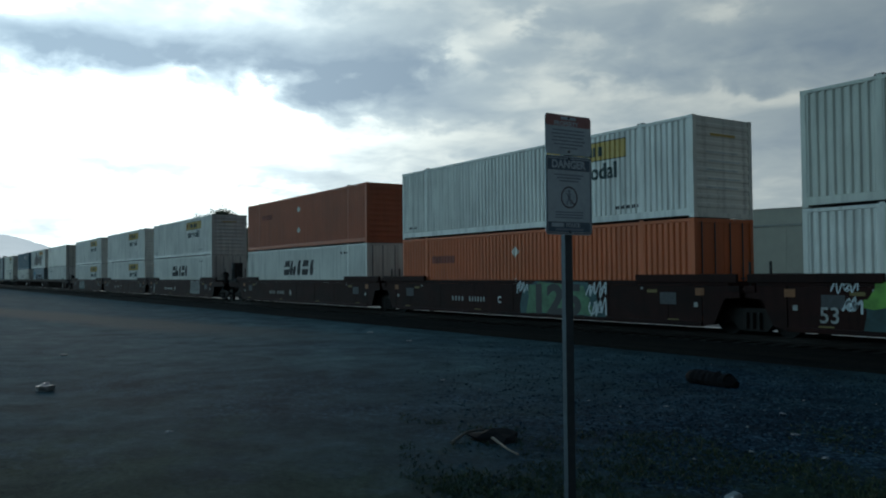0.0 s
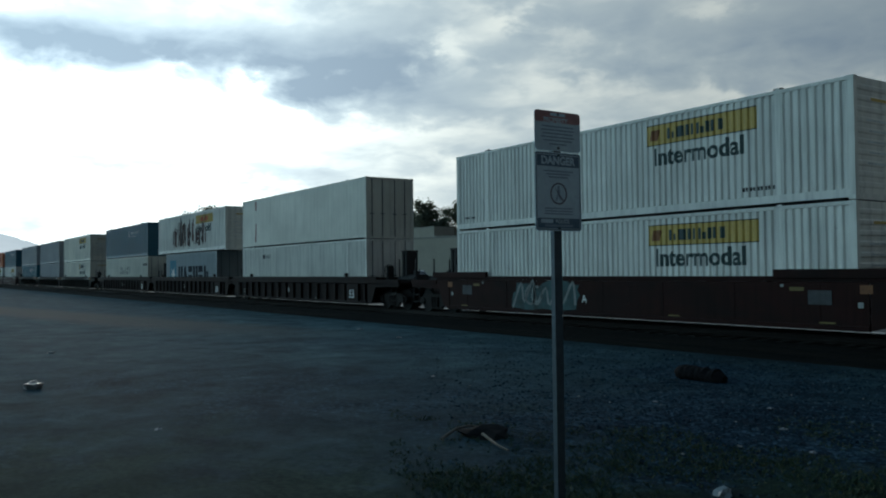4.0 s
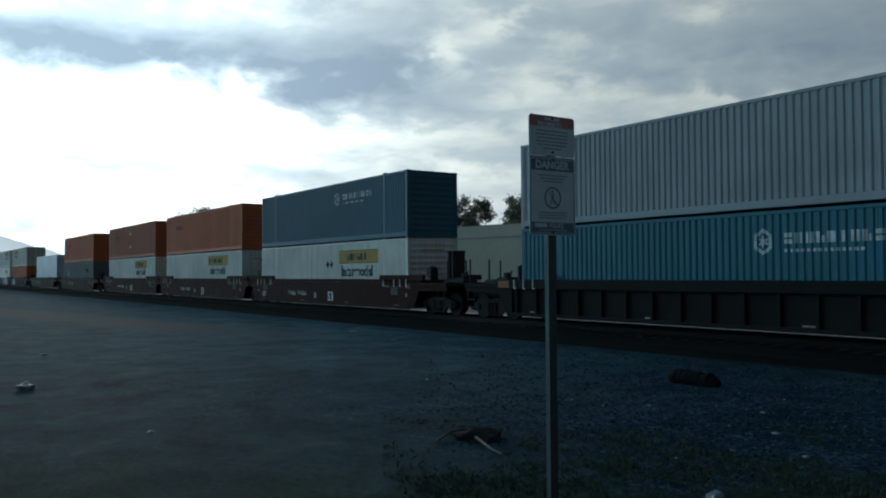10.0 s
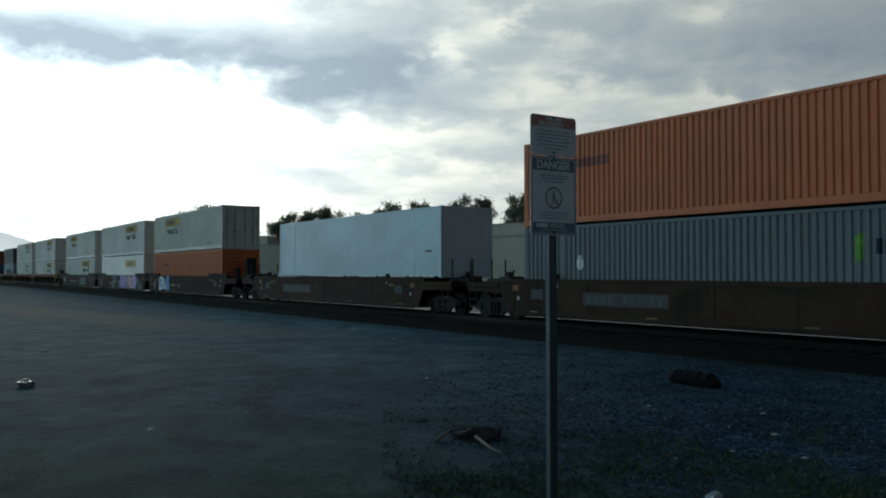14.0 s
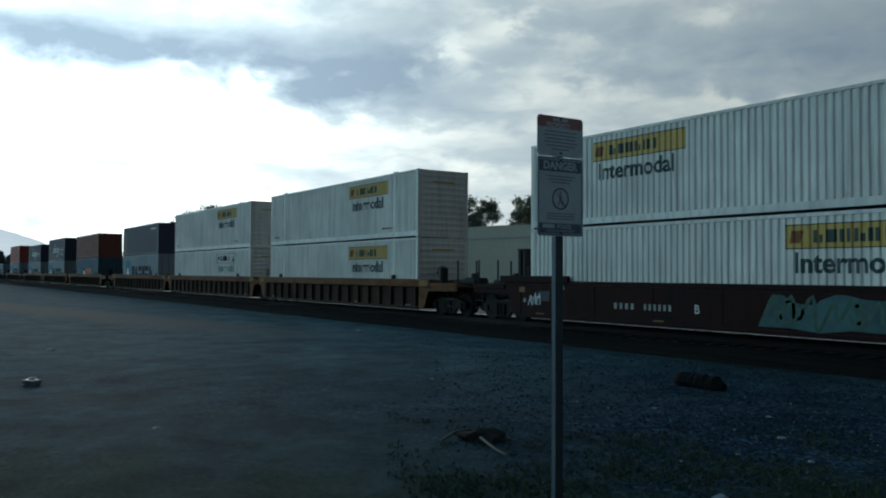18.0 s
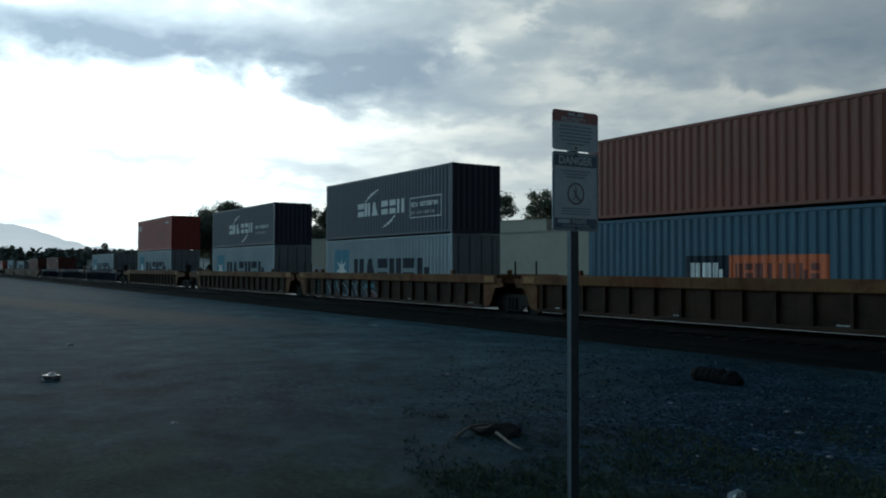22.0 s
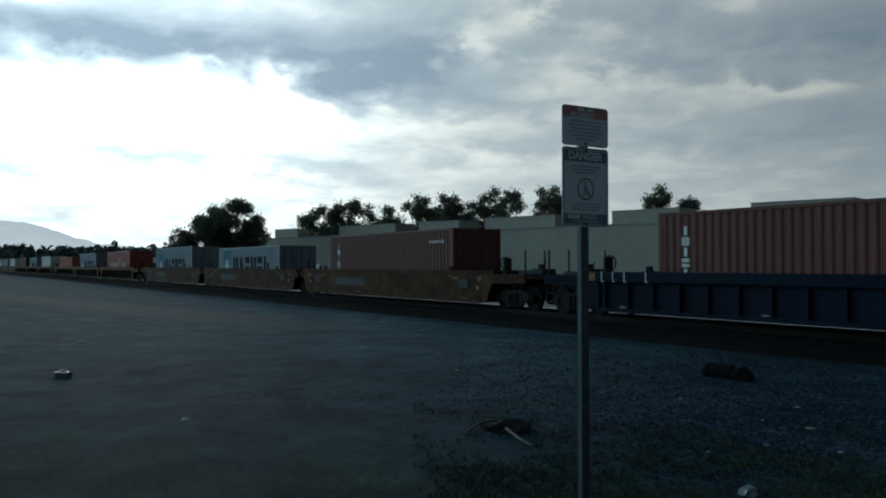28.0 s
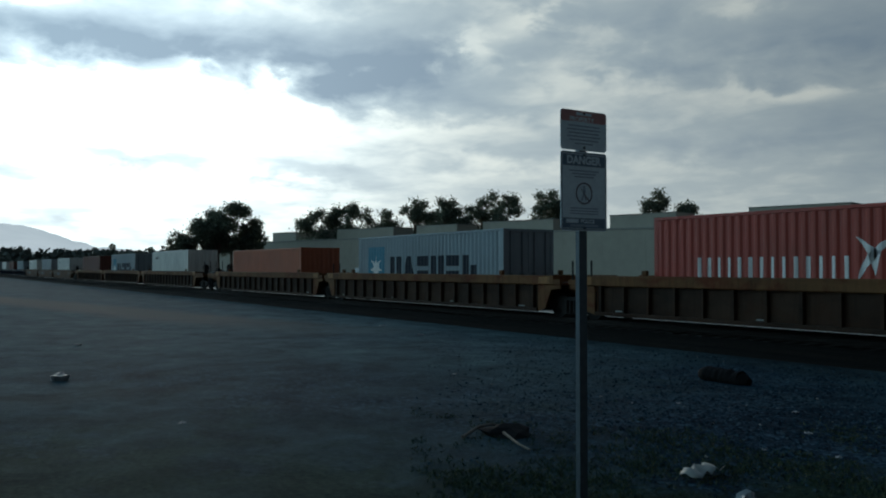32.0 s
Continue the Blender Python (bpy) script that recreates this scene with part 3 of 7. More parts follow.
def build_track():
    bed = Shape()
    ring = [(16.9, -0.62), (17.35, -0.42), (18.3, -0.20), (21.5, -0.20), (22.5, -0.42), (22.9, -0.62)]
    xs = [-1000 + 4 * i for i in range(300)]
    rnd = random.Random(5)
    for x in xs:
        for y, z in ring:
            bed.v.append((x, y + rnd.uniform(-0.08, 0.08), z + rnd.uniform(-0.03, 0.03)))
    for i in range(len(xs) - 1):
        for j in range(len(ring) - 1):
            a = i * 6 + j
            bed.f.append((a, a + 6, a + 7, a + 1))
    tagged(new("track_bed", bed.mesh("track_bed", M_BALLAST)), "dark stone ballast bank under the rails", "track bed", kind="structure")
    track = thing("railway_track", "single railway track of rusty steel rails on timber sleepers", "railway track", kind="structure")
    for side in (-0.755, 0.755):
        y = TRACK + side
        rail = Shape()
        prof = [(-0.075, -0.17), (0.075, -0.17), (0.075, -0.155), (0.012, -0.13), (0.012, -0.045), (0.036, -0.035), (0.036, 0.0), (-0.036, 0.0), (-0.036, -0.035), (-0.012, -0.045), (-0.012, -0.13), (-0.075, -0.155)]
        rail.hull([(200, y + a, b) for a, b in prof], [(-1000, y + a, b) for a, b in prof])
        part("rail", rail, M_RUSTY, track)
    tie = Shape().box(-0.11, 0.11, -1.30, 1.30, -0.35, -0.172, 0.012).mesh("sleeper", M_TIMBER)
    rest = Shape()
    rnd = random.Random(9)
    for i in range(1700):
        x = -900 + i * 0.545
        if -128 < x < 30:
            part("sleeper", tie, None, track, m=pose(x, TRACK + rnd.uniform(-0.04, 0.04), rnd.uniform(-0.012, 0.004), 0, 0, rnd.uniform(-1, 1)))
        else:
            rest.box(x - 0.11, x + 0.11, TRACK - 1.3, TRACK + 1.3, -0.35, -0.172)
    tagged(part("far_sleepers", rest, M_TIMBER, track), kind="stuff")


build_track()

# pale paved yard between the track and the warehouse
yard = Shape().hull([(-700, 23.3, GROUND - 0.3), (60, 23.3, GROUND - 0.3), (60, 25.6, GROUND - 0.3), (-700, 25.6, GROUND - 0.3)],
                    [(-700, 23.3, GROUND + 0.06), (60, 23.3, GROUND + 0.06), (60, 25.6, GROUND + 0.06), (-700, 25.6, GROUND + 0.06)])
M_YARD = plain("pale_worn_concrete", (0.58, 0.56, 0.51), 0.9, 0, 0.5, 0.2, 0.2)
tagged(new("service_road", yard.mesh("service_road", M_YARD)), "pale worn concrete service road behind the railway", "road", kind="structure")
apron = Shape().hull([(-700, 25.61, GROUND - 0.3), (60, 25.61, GROUND - 0.3), (60, 118, GROUND - 0.3), (-700, 118, GROUND - 0.3)],
                     [(-700, 25.61, GROUND + 0.03), (60, 25.61, GROUND + 0.03), (60, 118, GROUND + 0.03), (-700, 118, GROUND + 0.03)])
tagged(new("yard_pavement", apron.mesh("yard_pavement", plain("old_asphalt", (0.10, 0.10, 0.098), 0.9, 0, 0.5, 0.25, 0.2))), "worn grey asphalt yard before the warehouse", "pavement", kind="structure")

# ---------------------------------------------------------------- warehouse behind the train
WALL_TURN = math.degrees(math.atan2(0.2348531, 0.97203088))


def build_warehouse():
    """Local x runs along the front from its near corner to the left, y to the back."""
    base = thing("warehouse", "long cream rendered warehouse with rooftop units", "warehouse",
                 m=Matrix.Translation((-60, 100, GROUND)) @ Matrix(((-0.97203, -0.23485, 0, 0), (-0.23485, 0.97203, 0, 0), (0, 0, 1, 0), (0, 0, 0, 1))))
    H, Lg, Dp = 8.0 - GROUND, 153.0, 46.0
    core = Shape().box(0.22, Lg - 0.22, 0.22, Dp, 0, H - 0.35)
    part("wall_core", core, M_WALLBAND, base)
    n = 20
    w = (Lg - 0.02) / n
    panel = Shape().box(0.012, w - 0.012, 0.0, 0.2, 0.0, H - 0.32, 0.015).mesh("wall_panel", M_WALL)
    for i in range(n):
        part("wall_panel", panel, None, base, m=pose(i * w, 0, 0))
    side = Shape().box(0.0, 0.2, 0.012, 9.0, 0.0, H - 0.32).mesh("wall_panel", M_WALL)
    for i in range(5):
        part("wall_panel", side, None, base, m=pose(0, 0.21 + i * 9.05, 0))
    part("parapet_cap", Shape().box(-0.12, Lg + 0.12, -0.10, 0.36, H - 0.32, H, 0.03), M_WALLBAND, base)
    part("parapet_cap", Shape().box(-0.12, 0.36, 0.37, Dp, H - 0.32, H, 0.03), M_WALLBAND, base)
    part("roof", Shape().box(0.37, Lg, 0.37, Dp, H - 0.349, H - 0.2), M_ROOF, base)
    # rooftop units: start, end, height above the roof
    for a, b, h in ((3.5, 17.6, 2.65), (29.1, 41.2, 2.55), (52.8, 69.2, 2.5), (75.9, 87.2, 2.4), (94.2, 113.0, 2.45), (115.2, 122.0, 2.5), (128.6, 138.2, 2.45)):
        back = 36.0 if a < 10 else 12.5
        unit = part("rooftop_unit", Shape().box(a, b, 6.6, back, H - 0.2, H + h - 0.12, 0.05), M_WALL, base, "pale rooftop plant enclosure")
        part("unit_cap", Shape().box(a - 0.08, b + 0.08, 6.5, back + 0.1, H + h - 0.118, H + h, 0.02), M_WALLBAND, unit)


build_warehouse()

# ---------------------------------------------------------------- trees, palms, hills


def clump(rnd, c, r, leaves, size, shape):
    """A tuft of small hanging leaves, denser in its middle."""
    for i in range(leaves):
        p = c + Vector((rnd.gauss(0, 0.40), rnd.gauss(0, 0.40), rnd.gauss(0, 0.34))) * r
        a = Vector((rnd.uniform(-1, 1), rnd.uniform(-1, 1), rnd.uniform(-1.2, 0.4))).normalized()
        b = a.orthogonal().normalized()
        s = size * rnd.uniform(0.6, 1.4)
        shape.poly([p - b * s * 0.33, p + a * s, p + b * s * 0.33, p - a * s * 0.5])


def eucalyptus(x, y, top, spread, seed):
    """top: height of the crown above rail level."""
    rnd = random.Random(seed)
    tree = thing("eucalyptus_tree", "tall ragged eucalyptus tree with dark foliage behind the warehouse", "tree", "row of trees", m=pose(x, y, GROUND))
    h = top - GROUND
    wood, leaves = Shape(), Shape()
    fork = Vector((rnd.uniform(-0.3, 0.3), 0, h * 0.34))
    wood.tube((0, 0, -0.2), fork, 0.34, 0.24, 9)
    middle, tall = h * 0.64, h * 0.36
    count = int(20 + spread * 5)
    for i in range(count):
        d = Vector((rnd.gauss(0, 1), rnd.gauss(0, 1), rnd.gauss(0, 1))).normalized() * (0.35 + 0.65 * rnd.random() ** 0.5)
        r = rnd.uniform(0.75, 1.45) * (0.7 + 0.09 * spread)
        tip = Vector((d.x * (spread - 0.55 * r), d.y * (spread - 0.55 * r), middle + d.z * (tall - 0.6 * r)))
        if d.z > 0.3:
            tip.x *= 1 - 0.35 * d.z
        if i % 3 == 0:
            mid = fork.lerp(tip, 0.5) + Vector((rnd.uniform(-0.4, 0.4), rnd.uniform(-0.4, 0.4), 0.4))
            wood.tube(fork, mid, 0.15, 0.10, 6).tube(mid, tip, 0.10, 0.03, 5)
        clump(rnd, tip, r * 1.2, int(125 * r), 0.34, leaves)
    part("trunk", wood, M_BARK, tree)
    part("crown", leaves, M_LEAF, tree)


for i, (x, y, top, spread) in enumerate((
        (-179.5, 47.5, 9.4, 3.2), (-177.5, 52.0, 12.8, 4.6), (-175.5, 57.0, 16.2, 5.8), (-174.0, 60.5, 12.4, 3.8), (-176.6, 54.4, 14.9, 4.8),
        (-156.5, 69.0, 14.0, 4.4), (-153.0, 74.5, 15.2, 4.6), (-149.0, 79.5, 13.6, 3.6),
        (-142.5, 83.5, 15.2, 3.4), (-139.5, 86.5, 13.2, 2.8), (-131.5, 84.0, 15.2, 2.8), (-127.5, 88.5, 15.0, 3.6), (-124.5, 91.5, 16.6, 3.6),
        (-115.7, 95.4, 16.2, 3.4), (-113.5, 97.6, 14.2, 2.4), (-103.2, 109.0, 15.6, 2.6), (-99.2, 112.6, 13.6, 2.2))):
    k = 1.14 if y > 64 else 1.0
    eucalyptus(x * k, y * k, 1.7 + (top - 1.2) * k, spread * k * (1.2 if y > 64 else 1.05), 100 + i)


def far_place(azimuth, r):
    """A place r metres off; azimuth in degrees from the track's far end towards the warehouse."""
    return -r * math.cos(radians(azimuth)), r * math.sin(radians(azimuth))


def fan_palm(azimuth, r, h, seed):
    rnd = random.Random(seed)
    x, y = far_place(azimuth, r)
    palm = thing("fan_palm", "tall thin fan palm far down the track", "palm tree", "distant palms", m=pose(x, y, GROUND))
    part("trunk", Shape().tube((0, 0, 0), (0.3, 0, h - 1.5), 0.35, 0.25, 7), M_BARK, palm)
    fronds = Shape()
    for i in range(46):
        d = Vector((rnd.gauss(0, 1), rnd.gauss(0, 1), rnd.gauss(0.1, 0.9))).normalized()
        s = d.orthogonal().normalized()
        c = Vector((0.3, 0, h - 1.5))
        fronds.poly([c + d * 0.3, c + d * 1.5 + s * 0.55, c + d * 2.3 - Vector((0, 0, 0.35)), c + d * 1.5 - s * 0.55])
    part("crown", fronds, M_LEAF, palm)


for i, (az, r, h) in enumerate(((10.57, 520, 16.2), (12.9, 520, 14.6), (13.6, 540, 13.6), (8.3, 560, 12.5), (8.0, 560, 13.2), (12.2, 500, 12.4))):
    fan_palm(az, r, h, 40 + i)


def build_treeline():
    rnd = random.Random(77)
    s = Shape()
    for i in range(260):
        az = rnd.uniform(1.0, 18.0)
        r = rnd.uniform(430, 620)
        x, y = far_place(az, r)
        h = rnd.uniform(6.0, 12.5) * (1.2 if rnd.random() < 0.2 else 1)
        for j in range(44):
            p = Vector((x + rnd.gauss(0, 3.0), y + rnd.gauss(0, 3.0), GROUND + h * rnd.random() ** 0.7))
            a = Vector((rnd.uniform(-1, 1), rnd.uniform(-1, 1), rnd.uniform(-1, 1))).normalized()
            b = a.orthogonal().normalized()
            q = rnd.uniform(0.9, 1.9)
            s.poly([p - a * q, p + b * q * 0.8, p + a * q, p - b * q * 0.8])
    tagged(new("distant_treeline", s.mesh("distant_treeline", M_TREELINE)), "low dark line of distant trees and shrubs", "trees", kind="stuff")
    hill = Shape()
    prof = [(-14, 70), (-9, 130), (-4, 185), (0, 205), (4.1, 190), (6, 176), (8.2, 124), (9.5, 98), (11.5, 86), (14, 62), (18, 38), (24, 20), (34, 14)]
    rows = []
    for i in range(len(prof) - 1):
        (a0, h0), (a1, h1) = prof[i], prof[i + 1]
        for k in range(12):
            f = k / 12
            a, h = a0 + (a1 - a0) * f, h0 + (h1 - h0) * f
            h = max(3, h + noise.noise((a * 1.4, 2.0, 0)) * 9 + noise.noise((a * 5, 1.0, 0)) * 3)
            rows.append((a, h))
    for a, h in rows:
        for r, k in ((3300, 0.0), (3700, 0.55), (4150, 1.0), (4400, 0.6)):
            x, y = far_place(a, r)
            hill.v.append((x, y, GROUND - 2 + h * k * 1.07))
    for i in range(len(rows) - 1):
        for j in range(3):
            q = i * 4 + j
            hill.f.append((q, q + 1, q + 5, q + 4))
    tagged(new("backdrop_hills", hill.mesh("backdrop_hills", M_HILL, True)), "self-lit horizon hills with haze painted in as pale blue", "hills", kind="structure")


build_treeline()


def far_shed(azimuth, r, length, depth, h, seed):
    x, y = far_place(azimuth, r)
    shed = thing("roadside_shed", "low pale shed far beyond the track", "building", "distant sheds", m=pose(x, y, GROUND, 0, 0, 8))
    part("wall", Shape().box(-length / 2, length / 2, 0, depth, 0, h), M_HOUSE, shed)
    part("roof", Shape().slab([(-length / 2 - 0.4, h + 0.002), (length / 2 + 0.4, h + 0.002), (length / 2 - 1, h + 1.1), (-length / 2 + 1, h + 1.1)], -0.4, depth + 0.4), M_ROOF, shed)
    for i in range(3):
        part("door", Shape().box(-length / 2 + 2 + i * length / 3.2, -length / 2 + 4.5 + i * length / 3.2, -0.06, -0.003, 0, 2.6), M_DOORDARK, shed)


for i, (az, r, w, h) in enumerate(((6.6, 400, 26, 4.2), (10.0, 420, 34, 4.6), (13.6, 380, 30, 4.4), (16.4, 330, 24, 4.4), (3.2, 430, 24, 4.0))):
    far_shed(az, r, w, 12, h, i)


def parked_van(x, y, turn):
    van = thing("parked_van", "white van parked in the yard behind the track", "van", "parked vans", m=pose(x, y, GROUND + 0.06, 0, 0, turn))
    prof = [(-2.5, 0.35), (2.45, 0.35), (2.5, 0.95), (2.2, 1.15), (1.45, 1.28), (0.75, 2.05), (0.45, 2.15), (-2.4, 2.15), (-2.5, 2.0)]
    part("body", Shape().slab(prof, -0.95, 0.95), M_CARPAINT, van)
    part("windscreen", Shape().slab([(1.50, 1.262), (0.80, 2.03), (0.83, 2.06), (1.53, 1.29)], -0.82, 0.82), M_GLASS, van)
    part("side_window", Shape().slab([(0.2, 1.3), (1.25, 1.3), (0.7, 1.95), (0.2, 1.95)], -0.957, -0.951), M_GLASS, van)
    wheel = Shape().tube((0, -0.11, 0), (0, 0.11, 0), 0.34, 0.34, 14).mesh("wheel", M_RUBBER)
    for wx in (-1.6, 1.6):
        for wy in (-0.85, 0.85):
            part("wheel", wheel, None, van, m=pose(wx, wy, 0.34))


for x, y, a in ((-97.0, 50.5, 20), (-90.0, 51.5, 15), (-84.5, 52.5, 18), (-112, 48.5, 190)):
    parked_van(x, y, a)

# ---------------------------------------------------------------- warning sign on its post


def rounded(w, h, r, n=4):
    pts = []
    for cx, cz, a0 in ((w / 2 - r, h / 2 - r, 0), (-w / 2 + r, h / 2 - r, 90), (-w / 2 + r, -h / 2 + r, 180), (w / 2 - r, -h / 2 + r, 270)):
        for i in range(n + 1):
            a = radians(a0 + 90 * i / n)
            pts.append((cx + r * math.cos(a), cz + r * math.sin(a)))
    return pts


def build_sign():
    # local: x along the plates, facing -y
    sign = thing("warning_sign", "two stacked metal railway warning plates on a thin galvanised post", "sign", m=pose(-3.76, 3.36, 0, 0, 0, 90))
    M_PLATE = plain("white_sign_enamel", (0.76, 0.86, 0.94), 0.45, 0, 30.0, 0.10)
    M_RED = plain("red_sign_enamel", (0.55, 0.25, 0.24), 0.45, 0, 30.0, 0.12)
    M_BLUE = plain("dark_blue_sign_enamel", (0.14, 0.21, 0.29), 0.45, 0, 30.0, 0.15)
    M_INK = plain("grey_blue_sign_print", (0.36, 0.44, 0.54), 0.5, 0, 30.0, 0.15)
    M_MARK = plain("dull_dark_sign_print", (0.17, 0.16, 0.20), 0.5, 0, 30.0, 0.15)
    w, h1, h2 = 0.364, 0.240, 0.472
    z2 = 1.927 + h2 / 2
    z1 = 1.927 + h2 + 0.008 + h1 / 2
    ring = [(-0.030, 0.010), (0.030, 0.010), (0.030, 0.044), (0.024, 0.044), (0.024, 0.016), (-0.024, 0.016), (-0.024, 0.044), (-0.030, 0.044)]
    part("post", Shape().hull([(a, b, GROUND - 0.4) for a, b in ring], [(a, b, 2.62) for a, b in ring]), M_GALV, sign, "galvanised steel channel post")
    for name, z, h in (("upper_plate", z1, h1), ("lower_plate", z2, h2)):
        pts = [(x, q + z) for x, q in rounded(w, h, 0.022)]
        plate = part(name, Shape().slab(pts, 0.0, 0.003), M_PLATE, sign)
        if name == "upper_plate":
            band = [(x, q + z + h1 / 2 - 0.036) for x, q in rounded(w - 0.006, 0.066, 0.016)]
            part("red_band", Shape().slab(band, -0.0012, -0.0002), M_RED, plate, "dull red heading band")
            part("lettering", text_mesh("PROPERTY", 0.040, M_PLATE, 0.0014), M_PLATE, plate, m=pose(-0.113, -0.0018, z + 0.052))
            part("print_bar", Shape().box(-0.06, 0.06, -0.0018, -0.0013, z + 0.090, z + 0.108), M_PLATE, plate)
            for i in range(6):
                wd = (0.125, 0.13, 0.12, 0.13, 0.115, 0.07)[i]
                part("print_bar", Shape().box(-wd, wd, -0.0014, -0.0004, z + 0.022 - i * 0.021, z + 0.030 - i * 0.021), M_INK, plate)
        else:
            rim = Shape()
            for a, b, c, d in ((-w / 2 + 0.006, w / 2 - 0.006, h2 / 2 - 0.012, h2 / 2 - 0.006), (-w / 2 + 0.006, w / 2 - 0.006, -h2 / 2 + 0.006, -h2 / 2 + 0.012), (-w / 2 + 0.006, -w / 2 + 0.012, -h2 / 2 + 0.013, h2 / 2 - 0.013), (w / 2 - 0.012, w / 2 - 0.006, -h2 / 2 + 0.013, h2 / 2 - 0.013)):
                rim.box(a, b, -0.0012, -0.0002, z + c, z + d)
            part("border_line", rim, M_BLUE, plate)
            part("heading_band", Shape().box(-w / 2 + 0.016, w / 2 - 0.016, -0.0012, -0.0002, z + h2 / 2 - 0.085, z + h2 / 2 - 0.018), M_BLUE, plate, "dark blue heading band")
            part("lettering", text_mesh("DANGER", 0.066, M_PLATE, 0.0030), M_PLATE, plate, m=pose(-0.136, -0.0018, z + h2 / 2 - 0.072))
            for i in range(3):
                part("print_bar", Shape().box(-0.115 + 0.02 * i, 0.115 - 0.02 * i, -0.0014, -0.0004, z + 0.118 - i * 0.018, z + 0.126 - i * 0.018), M_INK, plate)
            ring = Shape()
            n = 32
            for i in range(n):
                a, b = 2 * math.pi * i / n, 2 * math.pi * (i + 1) / n
                q = [(r * math.cos(t), z - 0.012 + r * math.sin(t)) for r, t in ((0.066, a), (0.066, b), (0.057, b), (0.057, a))]
                ring.slab(q, -0.0014, -0.0004)
            ring.slab([(-0.045, z + 0.037), (-0.038, z + 0.030), (0.045, z - 0.057), (0.038, z - 0.064)][::1], -0.0020, -0.0016)
            part("prohibition_ring", ring, M_MARK, plate, "thin prohibition ring with a slash")
            fig = Shape()
            fig.slab([(-0.010, z + 0.014), (0.012, z + 0.014), (0.008, z - 0.026), (-0.012, z - 0.026)], -0.0014, -0.0004)
            fig.slab([(x * 1.0, q + z + 0.026) for x, q in rounded(0.018, 0.018, 0.0088)], -0.0014, -0.0004)
            fig.slab([(-0.012, z - 0.0265), (-0.002, z - 0.0265), (-0.016, z - 0.056), (-0.024, z - 0.056)], -0.0014, -0.0004)
            fig.slab([(-0.001, z - 0.0265), (0.008, z - 0.0265), (0.022, z - 0.054), (0.013, z - 0.056)], -0.0014, -0.0004)
            part("walker_symbol", fig, M_INK, plate)
            for i in range(3):
                part("print_bar", Shape().box(-0.11, 0.11, -0.0014, -0.0004, z - 0.105 - i * 0.016, z - 0.098 - i * 0.016), M_INK, plate)
            part("foot_band", Shape().box(-w / 2 + 0.016, w / 2 - 0.016, -0.0012, -0.0002, z - h2 / 2 + 0.016, z - h2 / 2 + 0.076), M_BLUE, plate, "dark blue foot band")
            part("lettering", text_mesh("POLICE", 0.034, M_PLATE, 0.0008), M_PLATE, plate, m=pose(-0.028, -0.0018, z - h2 / 2 + 0.046))
            part("print_bar", Shape().box(-0.142, -0.046, -0.0018, -0.0013, z - h2 / 2 + 0.046, z - h2 / 2 + 0.070), M_PLATE, plate)
            part("print_bar", Shape().box(-0.11, 0.11, -0.0018, -0.0013, z - h2 / 2 + 0.024, z - h2 / 2 + 0.038), M_INK, plate)
        for dz in (h / 2 - 0.018, -h / 2 + 0.018):
            part("bolt", Shape().tube((0, -0.006, z + dz), (0, 0.0, z + dz), 0.008, 0.008, 8), M_GALV, plate)


build_sign()

# ---------------------------------------------------------------- things lying on the lot


def at_ground(x, y, dz=0.0):
    return terrain_height(x, y) + dz


def build_tyre():
    """A strip of lorry tyre, rolled up and lying on its side."""
    tyre = thing("discarded_tyre", "rolled black tyre carcass lying on the gravel", "tyre", m=pose(-10.55, 12.95, at_ground(-10.55, 12.95, 0.10), 8, 2, 1))
    s = Shape()
    n, k = 18, 14
    rnd = random.Random(2)
    for i in range(n):
        f = i / (n - 1)
        end = min(1.0, 6 * min(f, 1 - f) + 0.45)
        for j in range(k):
            b = 2 * math.pi * j / k
            r = (0.150 if i % 2 else 0.138) * end * (1 + rnd.uniform(-0.06, 0.06))
            s.v.append((-0.56 + 1.12 * f, r * 1.25 * math.cos(b), r * math.sin(b) * 0.95 + 0.02 * math.sin(5 * f)))
    for i in range(n - 1):
        for j in range(k):
            s.f.append((i * k + j, (i + 1) * k + j, (i + 1) * k + (j + 1) % k, i * k + (j + 1) % k))
    s.f.append(tuple(range(k)))
    s.f.append(tuple(reversed(range((n - 1) * k, n * k))))
    part("carcass", s, M_RUBBER, tyre)
    for a in (-0.34, -0.10, 0.12, 0.36):
        part("tread_band", Shape().tube((a - 0.03, 0, 0.01), (a + 0.03, 0, 0.012), 0.172, 0.172, 14), M_RUBBER, tyre, m=Matrix.Diagonal((1, 1.05, 0.88, 1)))


def branch(points, radius, name="dry_branch"):
    x0, y0 = points[0][:2]
    ob = thing(name, "pale dry broken branch lying on the gravel", "branch", "fallen branches", m=pose(x0, y0, at_ground(x0, y0)))
    s = Shape()
    last = None
    for i, (x, y, z) in enumerate(points):
        p = Vector((x - x0, y - y0, z + radius * 0.6))
        if last is not None:
            s.tube(last, p, radius * (1 - 0.12 * (i - 1)), radius * (1 - 0.12 * i), 7)
        last = p
    part("limb", s, M_STICK, ob)


